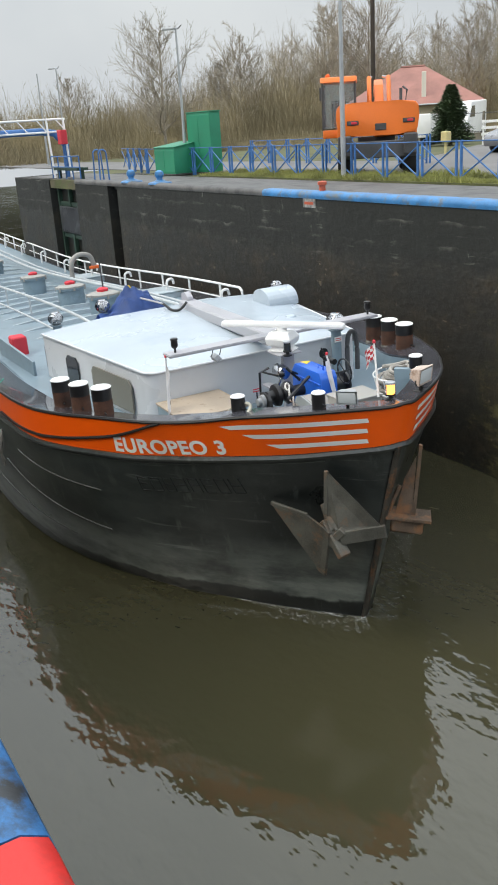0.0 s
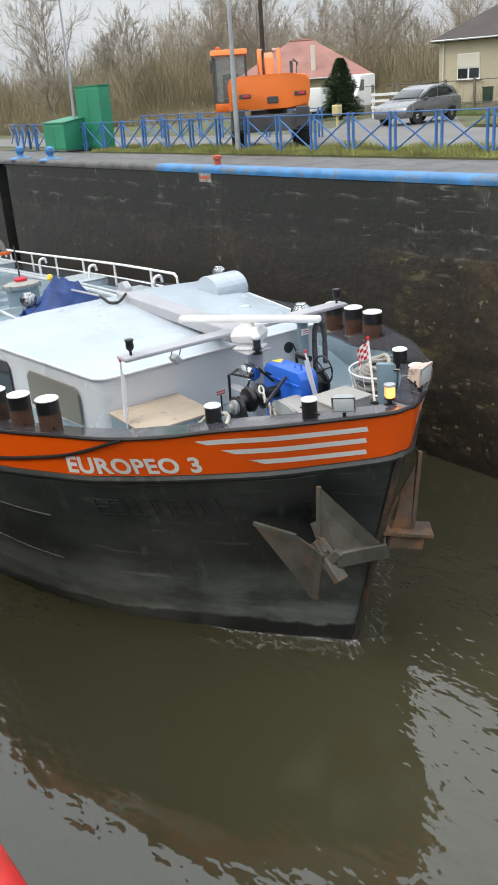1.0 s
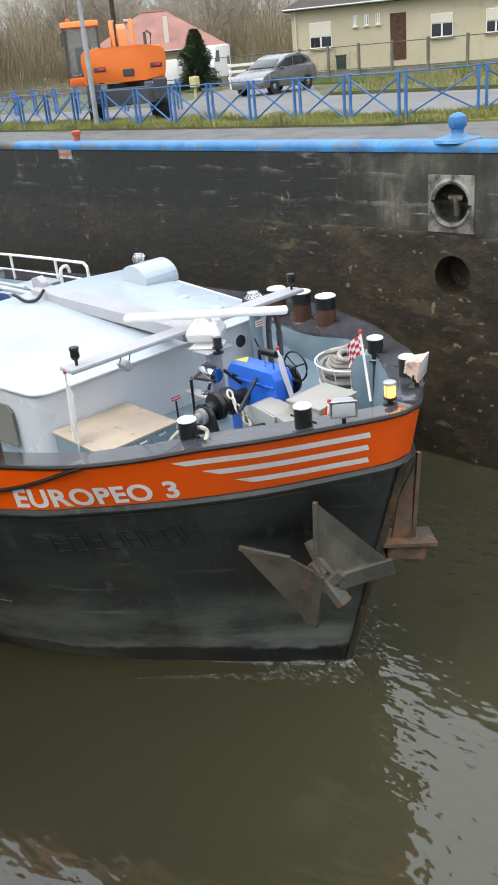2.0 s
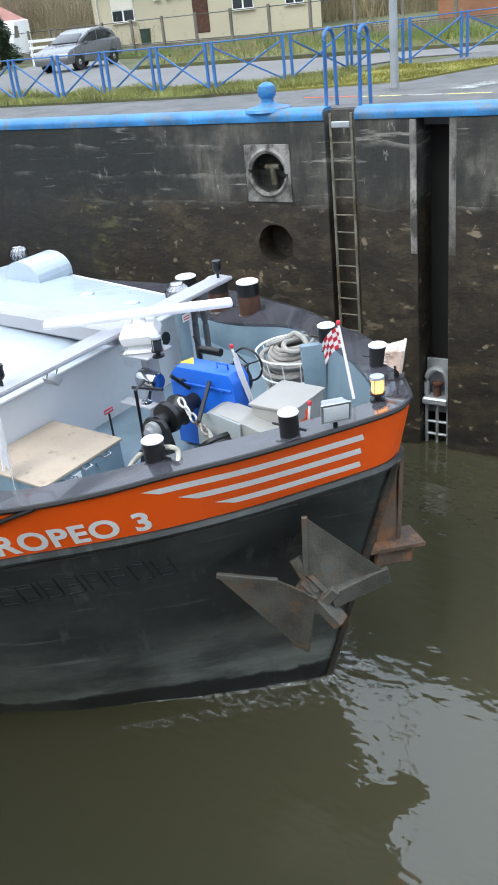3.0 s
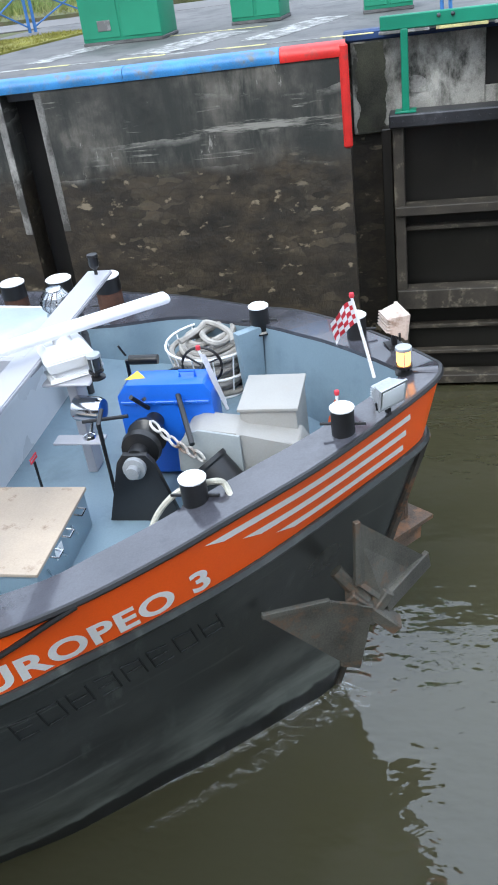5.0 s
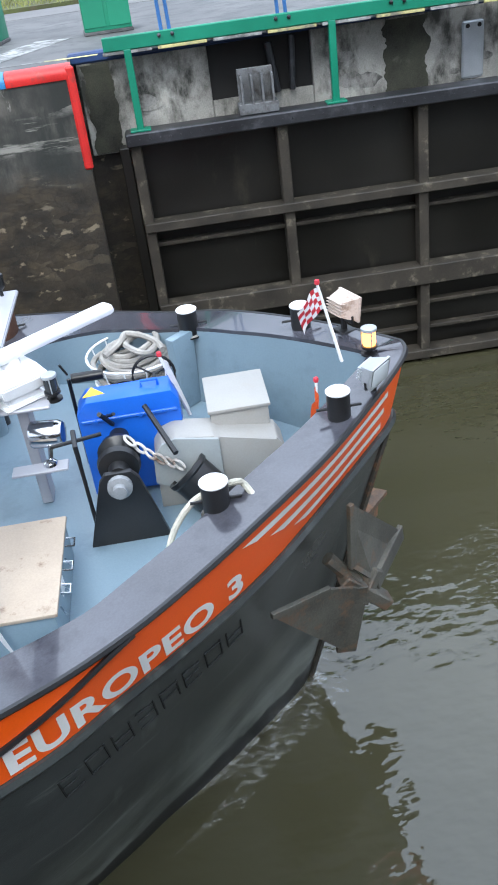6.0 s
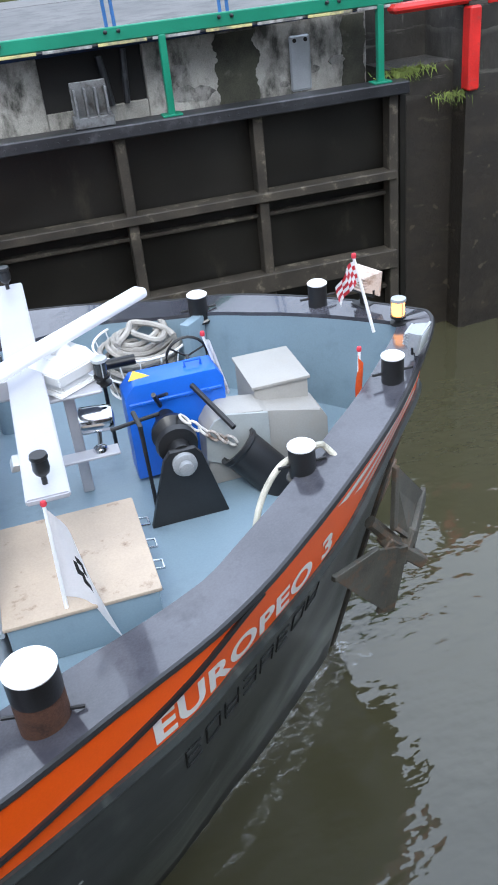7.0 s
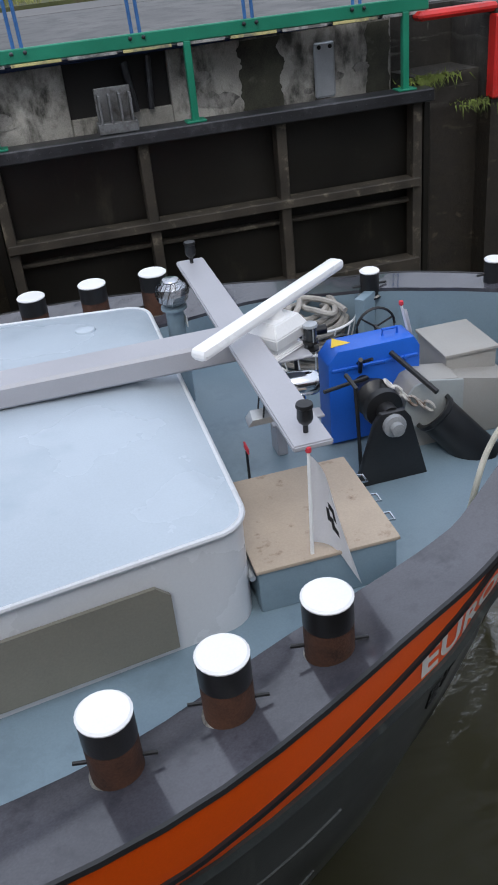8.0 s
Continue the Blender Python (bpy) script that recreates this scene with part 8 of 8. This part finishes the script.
def bare_tree_mesh(seed, h, spread):
    """Bare tree: a straight leader, rising limbs that fill an oval crown, and fine twigs on them."""
    rnd = random.Random(seed)
    trunk_v, trunk_f, twig_v, twig_f = [], [], [], []

    def stick(V, F, p, q, r0, r1, m):
        d = (q - p).normalized()
        side = d.cross(Vector((0.3, 0.9, 0.1))).normalized()
        up = side.cross(d)
        i = len(V)
        for c, rad in ((p, r0), (q, r1)):
            for k in range(m):
                a = 2 * math.pi * k / m
                V.append(tuple(c + side * (rad * math.cos(a)) + up * (rad * math.sin(a))))
        for k in range(m):
            F.append((i + k, i + (k + 1) % m, i + m + (k + 1) % m, i + m + k))

    def shoot(p, d, length, r, level):
        """One branch that bends upward, with the next finer order along it."""
        n = (4, 3, 2)[level]
        q = p
        for s in range(n):
            d = (d + Vector((rnd.gauss(0, 0.12), rnd.gauss(0, 0.12), 0.07))).normalized()
            e = q + d * (length / n)
            V, F = (trunk_v, trunk_f) if level == 0 else (twig_v, twig_f)
            stick(V, F, q, e, r * (1 - 0.6 * s / n), r * (1 - 0.6 * (s + 1) / n), 4 if level == 0 else 3)
            if level < 2:
                for _ in range(3):
                    a = rnd.uniform(0, 6.283)
                    off = d.cross(Vector((math.cos(a), math.sin(a), 0.3))).normalized()
                    kd = (d + off * rnd.uniform(0.45, 0.95)).normalized()
                    shoot(q.lerp(e, rnd.random()), kd, length * rnd.uniform(0.28, 0.5), max(r * 0.38, 0.010), level + 1)
            q = e

    lead = Vector((0, 0, -0.2))
    n = 8
    for s in range(n):
        e = lead + Vector((rnd.gauss(0, 0.05) * h / 10, rnd.gauss(0, 0.05) * h / 10, h * 0.92 / n))
        r0, r1 = h * 0.014 * (1 - 0.9 * s / n), h * 0.014 * (1 - 0.9 * (s + 1) / n)
        stick(trunk_v, trunk_f, lead, e, r0, r1, 7)
        if s > 0:
            for _ in range(5):
                k = (s + rnd.random()) / n
                a = rnd.uniform(0, 6.283)
                reach = h * 0.44 * spread * math.sin(math.pi * min(1, 0.16 + 0.84 * k)) ** 0.8 * rnd.uniform(0.7, 1.1)
                d = Vector((math.cos(a) * 0.85, math.sin(a) * 0.85, 0.42 + 0.55 * k)).normalized()
                shoot(lead.lerp(e, rnd.random()), d, max(reach, 0.5), max(r1 * 0.5, 0.02), 0)
        lead = e
    out_ = []
    for nm, V, F in (("trunk", trunk_v, trunk_f), ("crown", twig_v, twig_f)):
        me = bpy.data.meshes.new(nm)
        me.from_pydata(V, [], F)
        me.materials.append(MAT["bark"])
        out_.append(me)
    return out_


def bare_tree(seed, h, spread):
    t = thing("bare_tree", pose(0, 0, -50), "leafless winter tree with fine upright twigs", "tree", "bare trees behind the lock")
    for me in bare_tree_mesh(seed, h, spread):
        ob = new(me.name, me)
        ob.parent = t
    return t


rnd = random.Random(77)
kinds = [bare_tree(1, 9.8, 0.95), bare_tree(2, 10.5, 0.85), bare_tree(3, 13, 0.75), bare_tree(4, 12, 1.0), bare_tree(5, 8, 0.9)]
spots = [(-65.0, 31.4, 0, 1.0), (-75, 44.5, 1, 0.85), (-76, 56, 2, 1.0), (-90, 33, 4, 0.7), (-98, 27, 4, 0.8)]
for k in range(58):
    # along the wood's edge, from far upstream round to behind the houses
    u = k / 57
    a = radians(150 - 60 * u + rnd.uniform(-1.5, 1.5))
    r = 92 + rnd.uniform(-8, 30) - 12 * u
    spots.append((r * math.cos(a), r * math.sin(a), rnd.randrange(5), rnd.uniform(0.75, 1.12)))
used = set()
for x, y, k, s in spots:
    m = pose(x, y, -0.1, 0, 0, rnd.uniform(0, 360))
    if k not in used:
        used.add(k)
        kinds[k].matrix_world = m
    else:
        copy_thing(kinds[k], m @ Matrix.Scale(s, 4))


def brush(count, seed, lo, hi, r0, r1, a0, a1, mat, label):
    """Thicket of thin bare stems, one mesh."""
    rnd = random.Random(seed)
    verts, faces = [], []
    for _ in range(count):
        a = radians(rnd.uniform(a0, a1))
        r = rnd.uniform(r0, r1)
        x, y = r * math.cos(a), r * math.sin(a)
        low = max(0.0, min(1.0, (math.degrees(a) - 147) / 9))
        h = rnd.uniform(lo, hi) * (0.80 + 0.5 * noise.noise((x * 0.06, y * 0.06, seed))) * (0.55 + 0.75 * abs(noise.noise((x * 0.22, y * 0.22, seed + 3.0)))) * 1.18 * (1 - 0.18 * low)
        base = Vector((x, y, -0.2))
        def spike(p, q, w):
            s = Vector((-math.sin(a), math.cos(a), 0)) * w
            f = Vector((math.cos(a), math.sin(a), 0)) * w
            i = len(verts)
            verts.extend((tuple(p - s), tuple(p + s), tuple(p + f), tuple(q)))
            faces.extend(((i, i + 1, i + 3), (i + 1, i + 2, i + 3), (i + 2, i, i + 3)))

        for t in range(3):
            lean = Vector((rnd.gauss(0, 0.26), rnd.gauss(0, 0.26), 1)).normalized()
            p = base + Vector((rnd.gauss(0, 0.6), rnd.gauss(0, 0.6), 0))
            tall = h * rnd.uniform(0.65, 1.0)
            spike(p, p + lean * tall, rnd.uniform(0.012, 0.028))
            for _ in range(rnd.randrange(6, 10)):
                k = rnd.uniform(0.12, 0.9)
                c = p + lean * (tall * k)
                d = Vector((rnd.gauss(0, 0.5), rnd.gauss(0, 0.5), rnd.uniform(0.3, 1.1))).normalized()
                spike(c, c + d * tall * rnd.uniform(0.12, 0.34) * (1.2 - 0.6 * k), rnd.uniform(0.007, 0.016))
    me = bpy.data.meshes.new("thicket")
    me.from_pydata(verts, [], faces)
    me.materials.append(MAT[mat])
    tagged(new("thicket", me), label, "thicket", kind="stuff")


brush(13000, 5, 6.0, 10.5, 78, 120, 86, 172, "brush", "dense brown leafless thicket along the wood's edge")
brush(3000, 6, 1.6, 3.4, 68, 80, 128, 172, "brush", "low olive-brown leafless scrub behind the lane")
brush(9000, 9, 8.0, 14.5, 92, 130, 92, 158, "bark", "tall bare grey-brown stems of a far wood")
brush(400, 10, 0.8, 1.7, 36, 39, 108, 126, "brush", "low garden scrub at the lane")


def wood_floor():
    """Rising ground under the far wood."""
    bm = B()
    rows = []
    for r, z in ((125, -0.05), (150, 1.0), (190, 3.0), (260, 4.0)):
        rows.append([bm.verts.new((r * math.cos(radians(a)), r * math.sin(radians(a)), z + (1.2 * noise.noise((a * 0.2, r * 0.02, 0)) if z > 0 else 0))) for a in range(40, 176, 3)])
    for a, b in zip(rows, rows[1:]):
        for i in range(len(a) - 1):
            bm.faces.new((a[i], a[i + 1], b[i + 1], b[i]))
    tagged(part("backdrop", bm, "wood_far"), "far brown winter woodland slope", "woodland", kind="structure")


wood_floor()


def utility_pole(x, y, h):
    p = thing("utility_pole", pose(x, y, 0), "dark timber utility pole with a street lamp arm", "utility pole")
    bm = B()
    rod(bm, (0, 0, -0.3), (0, 0, h), 0.16, 0.12, 12)
    part("pole", bm, "wood_pole", p)
    bm = B()
    tube(bm, [(0, 0, h - 0.6), (0.5, 0.3, h - 0.3), (1.0, 0.6, h - 0.35)], 0.03, 6)
    part("arm", bm, "grey_steel", p)


utility_pole(-44.2, 35.4, 9.5)
bm = B()
box(bm, -30.6, 28.6, 0, 0.10, 0.10, 0.55, 0.01)
box(bm, -30.6, 28.6, 0.5, 0.42, 0.3, 0.46, 0.04)
tagged(part("mail_box", bm, "warn_pale"), "pale yellow box on a short post", "letter box")


def wheelie_bin(x, y):
    b = thing("bin", pose(x, y, 0, 0, 0, 20), "dark green wheeled bin beside the house", "bin")
    bm = B()
    prism(bm, [(-0.25, 0.05), (0.25, 0.05), (0.30, 1.0), (-0.30, 1.0)], 0.6, None, 0.03)
    part("tub", bm, "green_dark", b)
    bm = B()
    box(bm, 0, 0, 1.0, 0.66, 0.68, 0.07, 0.02)
    part("lid", bm, "green_dark", b)


wheelie_bin(-40.5, 52.0)


# weeds hanging from the ledge at the end of the gate recess
def weeds(cx, cy, cz, n, seed):
    rnd = random.Random(seed)
    verts, faces = [], []
    for _ in range(n):
        x, y, z = cx + rnd.gauss(0, 0.22), cy + rnd.uniform(-0.06, 0.03), cz + rnd.uniform(-0.05, 0.03)
        d = Vector((rnd.gauss(0, 0.35), -rnd.uniform(0.1, 0.5), rnd.uniform(-1.0, 0.6))) * rnd.uniform(0.06, 0.26)
        s = Vector((0.012, 0, 0.004))
        p = Vector((x, y, z))
        i = len(verts)
        verts += [tuple(p - s), tuple(p + s), tuple(p + d)]
        faces.append((i, i + 1, i + 2))
    me = bpy.data.meshes.new("weeds")
    me.from_pydata(verts, [], faces)
    me.materials.append(MAT["weed"])
    tagged(new("weeds", me), "yellow-green weeds hanging from the wall ledge", "weeds", kind="stuff")


weeds(7.9, WALL + 0.40, -1.02, 420, 31)
weeds(8.6, WALL + 0.06, -1.45, 160, 32)


# rough green growth between the lane and the garden wall
verge("verge_garden", [(-37.0, 37.4), (-30.5, 36.6), (-14.0, 30.2), (-8.0, 28.6), (-8.0, 32.6), (-12.0, 33.2), (-36.5, 38.4)], 0.06, "earth", 12000, 0.42, "rough green winter grass below the garden wall", 41, "green_grass")


# ---------------------------------------------------------------- what moves
SHIP_YAW, SHIP_LIST = -3.96, 1.1
SHIP_TIMES = [0.0, 0.5, 1.0, 1.5, 2.0, 2.5, 3.0, 3.5, 4.0, 4.5, 5.0, 5.5, 6.0, 6.5, 7.0, 7.5, 8.0]


def ship_pose(t):
    """The barge glides ahead along its keel and slows a little."""
    way = 1.96 * t - 0.0314 * t ** 2 + 0.0014 * t ** 3
    a = radians(SHIP_YAW)
    return pose(-9.71 + way * math.cos(a), 7.512 + way * math.sin(a) + 0.0102 * t, WATER, SHIP_LIST, 0, SHIP_YAW)


def motions():
    for mover in MOVERS:
        walk(mover, [(t, ship_pose(t)) for t in SHIP_TIMES])


motions()
